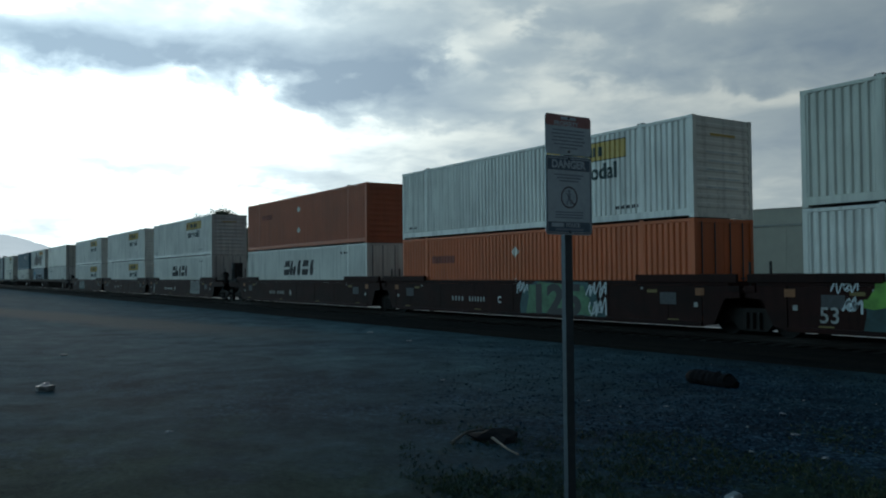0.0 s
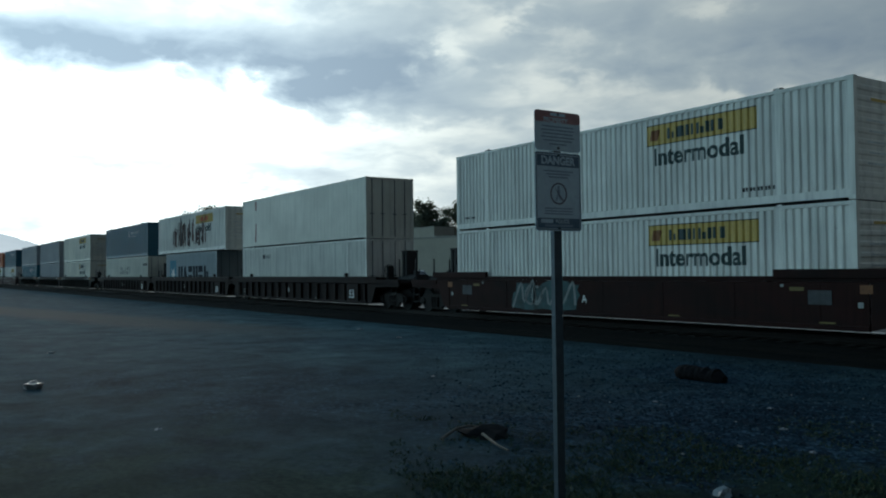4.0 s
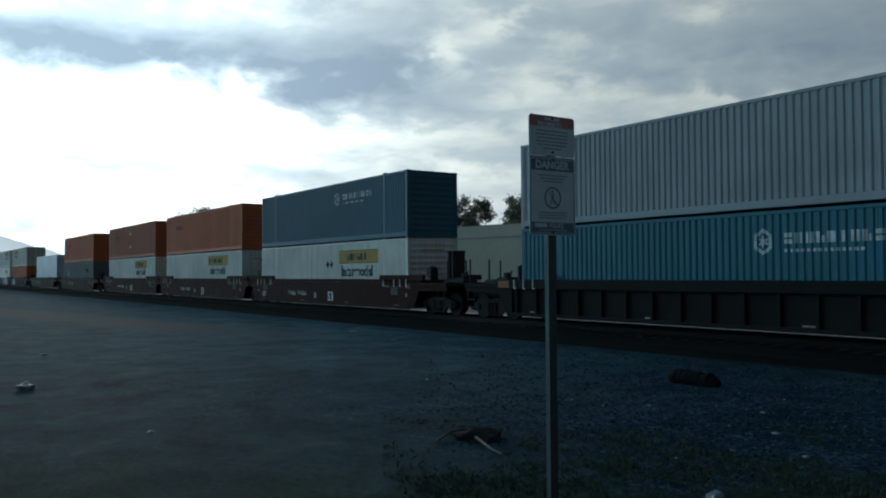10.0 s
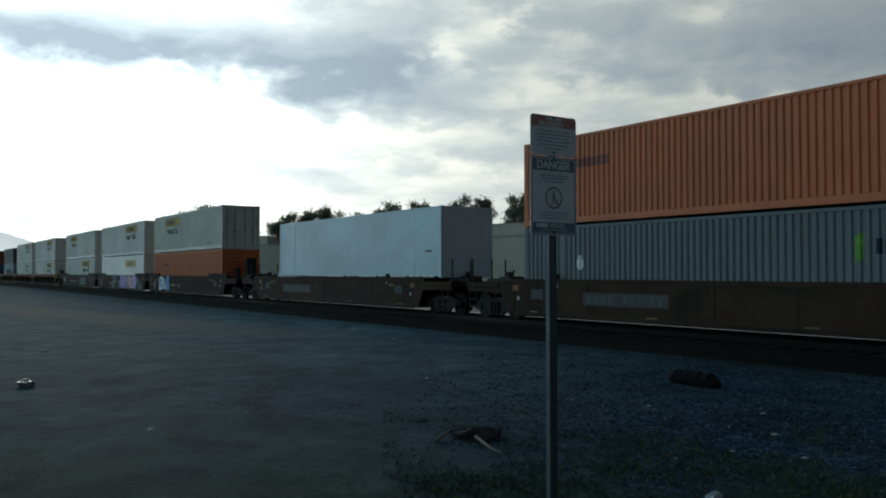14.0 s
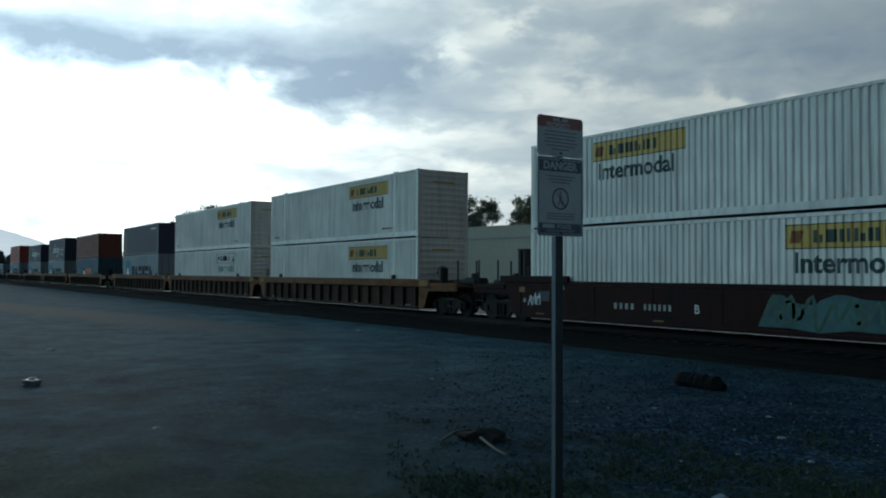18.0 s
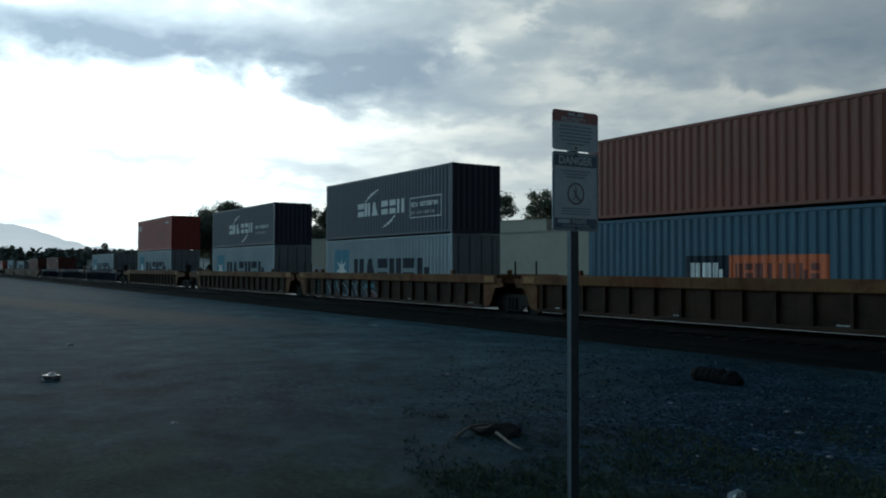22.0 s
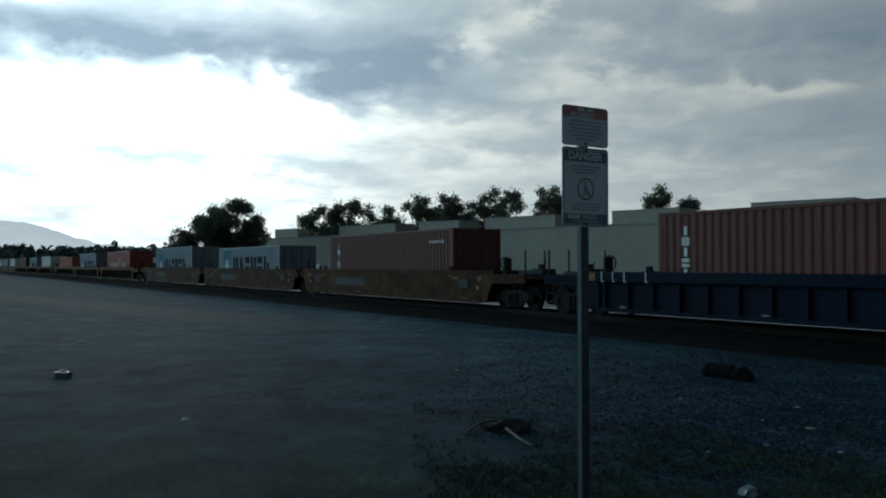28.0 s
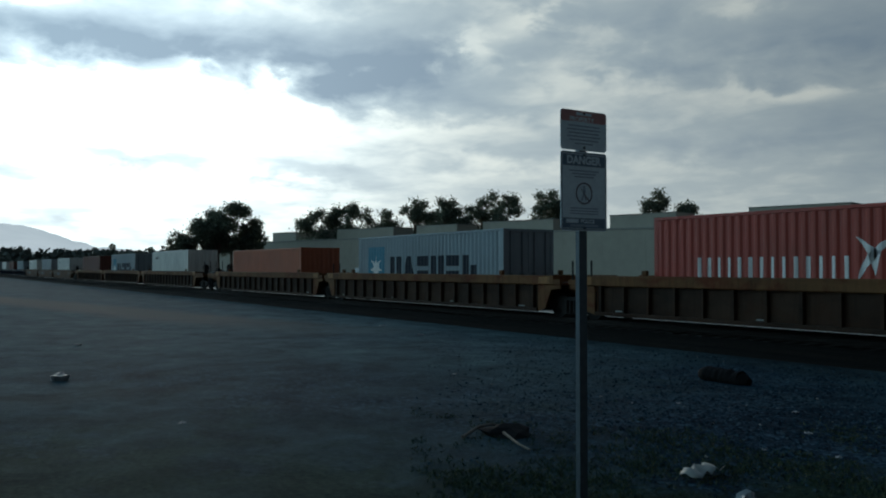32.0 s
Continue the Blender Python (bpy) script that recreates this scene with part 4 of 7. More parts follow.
def crumpled(name, label, category, x, y, size, seed, mat, flat=0.4, group="litter"):
    rnd = random.Random(seed)
    bm = bmesh.new()
    bmesh.ops.create_icosphere(bm, subdivisions=2, radius=size)
    for v in bm.verts:
        v.co *= 1 + rnd.uniform(-0.35, 0.35)
        v.co.z *= flat
        if v.co.z < -size * 0.1 * flat:
            v.co.z = -size * 0.1 * flat
    me = bpy.data.meshes.new(name)
    bm.to_mesh(me)
    bm.free()
    me.materials.append(mat)
    ob = tagged(new(name, me), label, category, group)
    ob.matrix_basis = pose(x, y, at_ground(x, y, size * 0.06 * flat), 0, 0, rnd.uniform(0, 360))
    return ob


build_tyre()
branch([(-8.62, 5.72, 0.02), (-8.85, 6.10, 0.07), (-9.0, 6.42, 0.05), (-8.92, 6.60, 0.01)], 0.022)
branch([(-8.42, 6.20, 0.05), (-8.15, 6.12, 0.03), (-7.85, 6.0, 0.03), (-7.62, 5.98, 0.01)], 0.018)
crumpled("debris_mound", "dark mound of dead leaf litter around the branch", "debris", -8.65, 6.35, 0.33, 12, M_RUBBER, 0.35, "heaps")
M_BAG = plain("pale_plastic", (0.20, 0.22, 0.23), 0.4, 0, 8.0, 0.12)
for i, (x, y, s, f) in enumerate(((-17.47, 2.33, 0.165, 0.95), (-11.53, 3.06, 0.05, 0.5), (-24.74, 3.74, 0.09, 0.5), (-26.9, 14.34, 0.10, 0.5), (-5.10, 6.56, 0.09, 0.9), (-6.55, 9.65, 0.05, 0.4), (-22.9, 13.6, 0.09, 0.4), (-6.3, 8.4, 0.035, 0.5), (-7.6, 10.9, 0.05, 0.4), (-5.6, 8.8, 0.04, 0.4), (-9.2, 10.2, 0.035, 0.5), (-14.0, 9.1, 0.04, 0.5))):
    crumpled("litter_scrap" if s < 0.1 else "plastic_bag", "small scrap of pale litter on the gravel" if s < 0.1 else "crumpled pale plastic bag on the gravel", "litter", x, y, s, 60 + i, M_BAG, f)


def blowing_bag():
    rnd = random.Random(4)
    bag = thing("blowing_paper", "crumpled white paper blowing over the gravel", "paper", m=pose(-5.97, 6.8, at_ground(-5.97, 6.8)))
    s = Shape()
    for i in range(7):
        for j in range(4):
            x, y = -0.24 + i * 0.08, -0.11 + j * 0.072
            s.v.append((x, y, 0.03 + rnd.uniform(0, 0.09)))
    for i in range(6):
        for j in range(3):
            a = i * 4 + j
            s.f.append((a, a + 4, a + 5, a + 1))
    sheet = part("sheet", s, M_LITTER, bag, smooth=True)
    sol = sheet.modifiers.new("thickness", "SOLIDIFY")
    sol.thickness = 0.003
    return bag


paper = blowing_bag()


def scatter():
    """Loose stones and weeds near the camera."""
    rnd = random.Random(21)
    s = Shape()
    for i in range(46000):
        d = 5.6 + 22 * rnd.random() ** 1.25
        a = radians(rnd.uniform(22, 78) if rnd.random() < 0.8 else rnd.uniform(22, 60))
        x, y = -d * math.sin(a), d * math.cos(a)
        lawn = -0.6 * x + 0.8 * y + 6 * noise.noise((x * 0.4, y * 0.4, 2))
        if y > 16.8 or (abs(x + 3.76) < 0.15 and abs(y - 3.37) < 0.2) or (lawn < 10.4 and rnd.random() < 0.85) or rnd.random() < (math.degrees(a) - 36) / 24:
            continue
        q = rnd.choice((0.009, 0.012, 0.016, 0.022, 0.028)) * rnd.uniform(0.7, 1.3) * (1.0 if rnd.random() < 0.985 else 1.6)
        z = at_ground(x, y)
        k = len(s.v)
        turn = rnd.uniform(0, 6.28)
        for j in range(4):
            b = turn + j * 1.571 + rnd.uniform(-0.35, 0.35)
            w = q * rnd.uniform(0.75, 1.25)
            s.v.append((x + math.cos(b) * w, y + math.sin(b) * w, z - 0.004 + rnd.uniform(0, 0.25) * q))
        s.v += [(x + rnd.uniform(-0.45, 0.0) * q, y + rnd.uniform(-0.3, 0.3) * q, z + q * rnd.uniform(0.5, 0.95)), (x + rnd.uniform(0.1, 0.5) * q, y + rnd.uniform(-0.3, 0.3) * q, z + q * rnd.uniform(0.45, 0.9))]
        ca, sa = math.cos(turn), math.sin(turn)
        tops = sorted((k + 4, k + 5), key=lambda m: (s.v[m][0] - x) * ca + (s.v[m][1] - y) * sa)
        lo_top, hi_top = tops
        s.f += [(k, k + 1, hi_top), (k + 1, lo_top, hi_top), (k + 1, k + 2, lo_top), (k + 2, k + 3, lo_top), (k + 3, hi_top, lo_top), (k + 3, k, hi_top)]
    ob = new("loose_stones", s.mesh("loose_stones", stone_material()))
    tagged(ob, "scattered loose grey stones over the lot", "stones", kind="stuff")
    g = Shape()
    for i in range(40000):
        d = 5.0 + 9 * rnd.random() ** 1.2
        a = radians(rnd.uniform(16, 60))
        x, y = -d * math.sin(a), d * math.cos(a)
        if noise.noise((x * 0.7, y * 0.7, 5)) + 0.5 * noise.noise((x * 2.3, y * 2.3, 8)) + rnd.uniform(-0.45, 0.45) < -0.12 + 0.22 * max(0.0, -0.6 * x + 0.8 * y - 9.4) + 0.03 * max(0.0, math.degrees(a) - 42):
            continue
        z = at_ground(x, y)
        for j in range(4):
            b = rnd.uniform(0, 6.28)
            h = rnd.uniform(0.015, 0.055)
            dx, dy = math.cos(b) * 0.006, math.sin(b) * 0.006
            lx, ly = rnd.uniform(-0.05, 0.05), rnd.uniform(-0.05, 0.05)
            g.poly([(x - dx, y - dy, z - 0.01), (x + dx, y + dy, z - 0.01), (x + lx, y + ly, z + h)])
    tagged(new("dry_weeds", g.mesh("dry_weeds", M_GRASS)), "thin dry weeds among the gravel", "grass", kind="stuff")


def stone_material():
    m, n = material("loose_stone")
    isl = n.add("ShaderNodeNewGeometry").outputs["Random Per Island"]
    c = n.ramp(isl, [(0.0, (0.0042, 0.0115, 0.0185)), (0.6, (0.012, 0.030, 0.045)), (0.93, (0.040, 0.076, 0.104)), (0.993, (0.08, 0.115, 0.135)), (1.0, (0.30, 0.30, 0.28))])
    finish(n, c, 0.9, 0.0, spec=0.1)
    return m


scatter()

# ---------------------------------------------------------------- containers
TALL, LOW = 2.90, 2.59
KIND = {
    # length, width, height, corrugation: pitch, flat out, slope, flat in, depth
    "dom": (16.15, 2.60, TALL, 0.215, 0.074, 0.040, 0.061, 0.036),
    "box": (12.19, 2.44, TALL, 0.279, 0.070, 0.070, 0.069, 0.036),
    "boxlow": (12.19, 2.44, LOW, 0.279, 0.070, 0.070, 0.069, 0.036),
    "smooth": (16.15, 2.60, TALL, 1.22, 1.195, 0.005, 0.015, 0.006),
}


def side_breaks(kind):
    """Corners (x, depth) of the corrugated side, between the end posts."""
    L, _, _, p, out, slope, inn, d = KIND[kind]
    posts = [-L / 2 + 0.14, L / 2 - 0.14]
    if L > 14:
        posts = [-L / 2 + 0.14, -6.16, -6.02, 6.02, 6.16, L / 2 - 0.14]
    pts = []
    for a, b in zip(posts[0::2], posts[1::2]):
        n = max(1, int((b - a) / p))
        start = a + ((b - a) - n * p) / 2
        run = [(a, 0.0)]
        for i in range(n):
            x = start + i * p
            run += [(x + out / 2, 0.0), (x + out / 2 + slope, d), (x + out / 2 + slope + inn, d), (x + out / 2 + 2 * slope + inn, 0.0)]
        run.append((b, 0.0))
        pts.append(run)
    return pts


def depth_at(kind, x):
    for run in side_breaks_cached(kind):
        if run[0][0] <= x <= run[-1][0]:
            for (x0, d0), (x1, d1) in zip(run, run[1:]):
                if x0 <= x <= x1:
                    return d0 + (d1 - d0) * (x - x0) / max(1e-9, x1 - x0)
    return 0.0


_breaks = {}


def side_breaks_cached(kind):
    if kind not in _breaks:
        _breaks[kind] = side_breaks(kind)
    return _breaks[kind]


_box_meshes = {}


def box_meshes(kind):
    """The shared meshes of one kind of container; its base at z = 0, its middle at x = y = 0."""
    if kind in _box_meshes:
        return _box_meshes[kind]
    L, wd, H = KIND[kind][:3]
    mat = PAINT["white"]
    y0 = -wd / 2 + 0.012
    lo = 0.26 if kind == "dom" else 0.15
    out = {}
    s = Shape()
    for run in side_breaks_cached(kind):
        k = len(s.v)
        for x, d in run:
            s.v += [(x, y0 + d, lo), (x, y0 + d, H - 0.10)]
        for i in range(len(run) - 1):
            s.f.append((k + 2 * i, k + 2 * i + 2, k + 2 * i + 3, k + 2 * i + 1))
        # inner face, so that the sheet is solid
        k = len(s.v)
        s.v += [(run[0][0], y0 + 0.07, lo), (run[-1][0], y0 + 0.07, lo), (run[-1][0], y0 + 0.07, H - 0.10), (run[0][0], y0 + 0.07, H - 0.10)]
        s.f.append((k, k + 3, k + 2, k + 1))
    out["side"] = s.mesh("side_panel", mat)
    out["post"] = Shape().hull([(-0.07, -0.07, 0), (0.07, -0.07, 0), (0.07, 0.07, 0), (-0.07, 0.07, 0)], [(-0.07, -0.07, H), (0.07, -0.07, H), (0.07, 0.07, H), (-0.07, 0.07, H)]).mesh("corner_post", mat)
    out["mid"] = Shape().hull([(-0.068, 0, 0.15), (0.068, 0, 0.15), (0.068, 0.08, 0.15), (-0.068, 0.08, 0.15)], [(-0.068, 0, H + 0.03), (0.068, 0, H + 0.03), (0.068, 0.08, H + 0.03), (-0.068, 0.08, H + 0.03)]).mesh("lifting_post", mat)
    out["low"] = Shape().box(-L / 2 + 0.071, L / 2 - 0.071, 0.0, 0.075, 0.055, lo - 0.002, 0.008).mesh("bottom_rail", mat)
    out["top"] = Shape().box(-L / 2 + 0.071, L / 2 - 0.071, 0.0, 0.075, H - 0.098, H - 0.006, 0.008).mesh("top_rail", mat)
    roof = Shape()
    n = int(L / 0.42)
    for i in range(n):
        a = -L / 2 + 0.09 + (L - 0.18) * i / n
        b = a + (L - 0.18) / n
        roof.hull([(a, -wd / 2 + 0.075, H - 0.06), (b, -wd / 2 + 0.075, H - 0.06), (b, wd / 2 - 0.075, H - 0.06), (a, wd / 2 - 0.075, H - 0.06)],
                  [(a + 0.03, -wd / 2 + 0.075, H - 0.02), (b - 0.03, -wd / 2 + 0.075, H - 0.02), (b - 0.03, wd / 2 - 0.075, H - 0.02), (a + 0.03, wd / 2 - 0.075, H - 0.02)])
    out["roof"] = roof.mesh("roof", mat)
    out["floor"] = Shape().box(-L / 2 + 0.075, L / 2 - 0.075, -wd / 2 + 0.08, wd / 2 - 0.08, 0.06, 0.14).mesh("floor", M_STEEL)
    e = Shape()
    if kind == "smooth":
        e.box(L / 2 - 0.05, L / 2 - 0.02, -wd / 2 + 0.071, wd / 2 - 0.071, 0.0, H - 0.004, 0.004)
    elif kind == "dom":
        # horizontal ribs, one folded sheet
        pts = [(0.0, 0.035)]
        k = 0.28
        while k < H - 0.2:
            pts += [(k, 0.035), (k + 0.035, 0.010), (k + 0.115, 0.010), (k + 0.15, 0.035)]
            k += 0.255
        pts.append((H - 0.004, 0.035))
        for z, dd in pts:
            e.v += [(L / 2 - dd, -wd / 2 + 0.071, z), (L / 2 - dd, wd / 2 - 0.071, z)]
        for i in range(len(pts) - 1):
            e.f.append((2 * i, 2 * i + 1, 2 * i + 3, 2 * i + 2))
    else:
        x = -wd / 2 + 0.071
        n = 8
        p = (wd - 0.142) / n
        kk = len(e.v)
        pts = []
        for i in range(n):
            a = x + i * p
            pts += [(a, 0.035), (a + p * 0.25, 0.035), (a + p * 0.5, 0.0), (a + p * 0.75, 0.0)]
        pts.append((x + n * p, 0.035))
        for y, d in pts:
            e.v += [(L / 2 - 0.015 - d, y, 0.0), (L / 2 - 0.015 - d, y, H - 0.004)]
        for i in range(len(pts) - 1):
            e.f.append((kk + 2 * i, kk + 2 * i + 2, kk + 2 * i + 3, kk + 2 * i + 1))
    out["front"] = e.mesh("front_wall", mat)
    out["sill"] = Shape().box(L / 2 - 0.06, L / 2 - 0.004, -wd / 2 + 0.071, wd / 2 - 0.071, 0.005, 0.14, 0.006).mesh("end_sill", mat)
    hw = wd / 2 - 0.075
    out["door"] = Shape().box(L / 2 - 0.07, L / 2 - 0.03, 0.006, hw, 0.145, H - 0.12, 0.006).mesh("door", mat)
    out["header"] = Shape().box(L / 2 - 0.07, L / 2 - 0.008, -hw, hw, H - 0.116, H - 0.004, 0.006).mesh("door_header", mat)
    out["rod"] = Shape().tube((L / 2 - 0.012, 0, 0.10), (L / 2 - 0.012, 0, H - 0.10), 0.019, 0.019, 6).box(L / 2 - 0.03, L / 2 - 0.004, -0.11, 0.11, 1.15, 1.19).mesh("locking_rod", M_GALV)
    out["casting"] = Shape().box(-0.089, 0.089, -0.081, 0.081, -0.059, 0.059, 0.012).mesh("corner_casting", mat)
    out["lift"] = Shape().box(-0.10, 0.10, -0.08, 0.08, 0.0, 0.075, 0.015).mesh("lifting_casting", M_STEEL)
    out["endpanel"] = Shape().box(L / 2 - 0.009, L / 2 - 0.0075, -0.55, 0.55, 2.355, 2.43).mesh("end_panel", M_YELLOW)
    out["endbar"] = Shape().box(L / 2 - 0.009, L / 2 - 0.0075, -0.75, 0.65, 0.32, 0.35).mesh("end_print", M_SPRAYPALE)
    _box_meshes[kind] = out
    return out


def strip(kind, polys, off=0.005):
    """Lettering or panels that lie on the corrugated side: outlines in x and z."""
    bm = bmesh.new()
    for pts in polys:
        bm.faces.new([bm.verts.new((x, 0, z)) for x, z in pts])
    return lay(kind, bm, off)


def lay(kind, bm, off):
    xs = [v.co.x for v in bm.verts]
    lo, hi = min(xs), max(xs)
    for run in side_breaks_cached(kind):
        for x, d in run:
            if lo < x < hi:
                bmesh.ops.bisect_plane(bm, geom=bm.verts[:] + bm.edges[:] + bm.faces[:], dist=1e-5, plane_co=(x, 0, 0), plane_no=(1, 0, 0))
    bmesh.ops.remove_doubles(bm, verts=bm.verts[:], dist=0.0005)
    wd = KIND[kind][1]
    for v in bm.verts:
        v.co.y = -wd / 2 + 0.012 + depth_at(kind, v.co.x) - off
    for f in bm.faces:
        f.normal_update()
        if f.normal.y > 0:
            f.normal_flip()
    me = bpy.data.meshes.new("marking")
    bm.to_mesh(me)
    bm.free()
    return me


def bar(x0, x1, z0, z1, lean=0.0):
    h = (z1 - z0) * lean
    return [(x0, z0), (x1, z0), (x1 + h, z1), (x0 + h, z1)]


def blocks(x0, x1, z0, z1, n, gap=0.25, lean=0.0):
    """A name as a row of plain letter-wide bars."""
    w = (x1 - x0) / n
    out = []
    for i in range(n):
        a, b = x0 + i * w, x0 + (i + 1) * w - w * gap
        out.append(bar(a, b, z0, z1, lean))
    return out


def shapes(x0, x1, z0, z1, row, gap=0.16, lean=0.0):
    """A name as a row of plain shapes, one for each letter's width: posts, rails, wedges, blocks and bars. Returns a list of outlines for each."""
    forms = {"n": [[(0, 0), (0.40, 0), (0.40, 1), (0, 1)], [(0.60, 0), (1, 0), (1, 1), (0.60, 1)]],
             "u": [[(0, 0), (0.46, 0), (0.46, 1), (0, 1)], [(0.60, 0), (1, 0), (1, 0.62), (0.60, 0.62)]],
             "c": [[(0, 0), (1, 0), (1, 0.40), (0, 0.40)], [(0, 0.58), (1, 0.58), (1, 1), (0, 1)]],
             "d": [[(0, 0), (1, 0), (0.68, 1), (0.32, 1)]],
             "b": [[(0, 0), (1, 0), (1, 1), (0, 1)]],
             "i": [[(0.25, 0), (0.75, 0), (0.75, 1), (0.25, 1)]]}
    step = (x1 - x0) / len(row)
    out = []
    for i, f in enumerate(row):
        if f == " ":
            continue
        a, wide, tall = x0 + i * step, step * (1 - gap), z1 - z0
        out.append([[(a + x * wide + z * tall * lean, z0 + z * tall) for x, z in q] for q in forms[f]])
    return out


def star(cx, cz, r, n=7):
    pts = []
    for i in range(2 * n):
        a = math.pi / 2 + math.pi * i / n
        q = r if i % 2 == 0 else r * 0.42
        pts.append((cx + q * math.cos(a), cz + q * math.sin(a)))
    return [[(cx, cz), pts[i], pts[(i + 1) % (2 * n)]] for i in range(2 * n)]


def arc(cx, cz, rx, rz, a0, a1, w, n=10):
    out = []
    for i in range(n):
        a, b = radians(a0 + (a1 - a0) * i / n), radians(a0 + (a1 - a0) * (i + 1) / n)
        wa, wb = w * math.sin(math.pi * (i + 0.15) / (n + 0.3)), w * math.sin(math.pi * (i + 1.15) / (n + 0.3))
        out.append([(cx + rx * math.cos(a), cz + rz * math.sin(a)), (cx + rx * math.cos(b), cz + rz * math.sin(b)),
                    (cx + (rx - wb) * math.cos(b), cz + (rz - wb) * math.sin(b)), (cx + (rx - wa) * math.cos(a), cz + (rz - wa) * math.sin(a))])
    return out


def words(kind, body, size, x, z, bold=0.0):
    me0 = text_mesh(body, size, M_DARKINK, bold)
    bm = bmesh.new()
    bm.from_mesh(me0)
    for v in bm.verts:
        v.co.x += x
        v.co.z += z
    return lay(kind, bm, 0.005)


_marks = {}


def marks(kind, design):
    """List of (part name, mesh, material) for one livery, made once."""
    key = (kind, design)
    if key in _marks:
        return _marks[key]
    out = []

    def put(name, polys, mat, off=0.005):
        single = {"name_shapes": "name_bar", "small_print": "print_bar", "diamond": "diamond", "placard": "placard"}.get(name) if len(polys) > 1 else None
        if single:
            for p in polys:
                put(single, [p], mat, off)
            return
        me = strip(kind, polys, off)
        me.name = name
        me.materials.append(mat)
        out.append((name, me, mat))

    def name_shapes(groups, mat, off=0.005):
        for q in groups:
            put("name_shape", q, mat, off)

    base, _, flip = design.partition("-")
    if base == "amber":
        x = 1.76 if flip != "left" else -5.06
        put("name_panel", [bar(x, x + 3.70, 2.02, 2.62)], M_YELLOW, 0.004)
        name_shapes(shapes(x + 0.74, x + 2.80, 2.16, 2.47, "ubnuni", 0.22), M_DARKINK, 0.008)
        put("panel_edge", [bar(x + 0.12, x + 0.42, 2.16, 2.47, 0.2)], M_DULLORANGE, 0.008)
        put("panel_edge", [bar(x, x + 3.7, 2.60, 2.625), bar(x, x + 3.7, 2.015, 2.04)], M_DARKINK, 0.0065)
        me = words(kind, "Intermodal", 0.70, x + 0.22, 1.44, 0.020)
        me.materials.append(M_DARKINK)
        out.append(("lettering", me, M_DARKINK))
        put("small_print", blocks(5.0, 6.0, 0.42, 0.52, 9, 0.4) + blocks(-7.6, -6.9, 0.42, 0.50, 5, 0.4), M_BLACK)
    elif base == "blankpanel":
        x = 1.76
        put("panel_frame", [bar(x, x + 3.70, 2.60, 2.625), bar(x, x + 3.70, 1.995, 2.02), bar(x, x + 0.03, 2.02, 2.60), bar(x + 3.67, x + 3.70, 2.02, 2.60)], M_DARKINK, 0.006)
        if flip == "worn":
            put("name_panel", [bar(x + 0.05, x + 0.62, 2.04, 2.58)], M_YELLOW, 0.004)
        name_shapes(shapes(x + 0.80, x + 2.90, 2.14, 2.48, "ubnuni", 0.22), M_NAVYINK, 0.008)
        put("faded_patch", [[(x + 2.98, 2.10), (x + 3.52, 2.10), (x + 3.20, 2.46)], [(x + 0.22, 2.20), (x + 0.66, 2.26), (x + 0.52, 2.46), (x + 0.26, 2.44)]], M_PLATEGREY if flip != "worn" else M_GREYMARK, 0.007)
        ink = M_DARKINK if flip == "worn" else M_FADEDGREEN
        me = words(kind, "Intermodal", 0.70, x + 0.22, 1.44, 0.020)
        me.materials.append(ink)
        out.append(("lettering", me, ink))
    elif base == "amberpanel":
        put("name_panel", [bar(1.76, 5.43, 1.86, 2.46)], M_YELLOW, 0.004)
        name_shapes(shapes(2.5, 4.6, 2.01, 2.31, "ubnuni", 0.22), M_DARKINK, 0.008)
        put("panel_edge", [bar(1.76, 5.43, 2.44, 2.47), bar(1.76, 5.43, 1.85, 1.88)], M_DARKINK, 0.0065)
    elif base == "speed":
        name_shapes(shapes(-2.25, 2.05, 1.40, 2.22, "cuici", 0.10, 0.26), M_BLACK)
        put("small_print", blocks(5.2, 6.0, 2.45, 2.55, 6, 0.4), M_BLACK)
    elif base == "sea":
        put("star_field", [bar(-5.1, -3.4, 0.78, 2.40)], M_SKYBLUE, 0.004)
        put("star", star(-4.28, 1.40, 0.62), M_WHITE, 0.008)
        name_shapes(shapes(-2.85, 4.45, 0.86, 1.92, "ndcncu"), M_NAVYINK)
    elif base == "swoosh":
        d = -0.10 if flip == "box" else -0.28
        name_shapes(shapes(-2.45, -0.30, 1.16 + d, 1.80 + d, "cnd") + shapes(0.0, 2.2, 1.16 + d, 1.80 + d, "ccn"), M_WHITE)
        put("swoosh", arc(0.1, 1.55 + d, 1.9, 0.85, 165, 100, 0.13), M_WHITE)
        put("swoosh", arc(-0.3, 1.38 + d, 1.7, 0.85, 345, 282, 0.13), M_WHITE)
        if flip == "box":
            put("notice_frame", [bar(2.6, 5.2, 1.72 + d, 1.76 + d), bar(2.6, 5.2, 0.86 + d, 0.90 + d), bar(2.6, 2.64, 0.9 + d, 1.72 + d), bar(5.16, 5.2, 0.9 + d, 1.72 + d)], M_WHITE)
        me = words(kind, "eco container", 0.40, 2.76, 1.36 + d, 0.008)
        me.materials.append(M_WHITE)
        out.append(("lettering", me, M_WHITE))
        for q in blocks(2.78, 4.7, 1.02 + d, 1.16 + d, 10, 0.35):
            put("print_bar", [q], M_STENCIL)
    elif base == "hex":
        name_shapes(shapes(2.1, 4.95, 2.05, 2.32, "cnnubinucn", 0.26), M_SPRAYPALE)
        put("small_print", blocks(2.1, 4.2, 1.84, 1.92, 14, 0.4), M_SPRAYPALE)
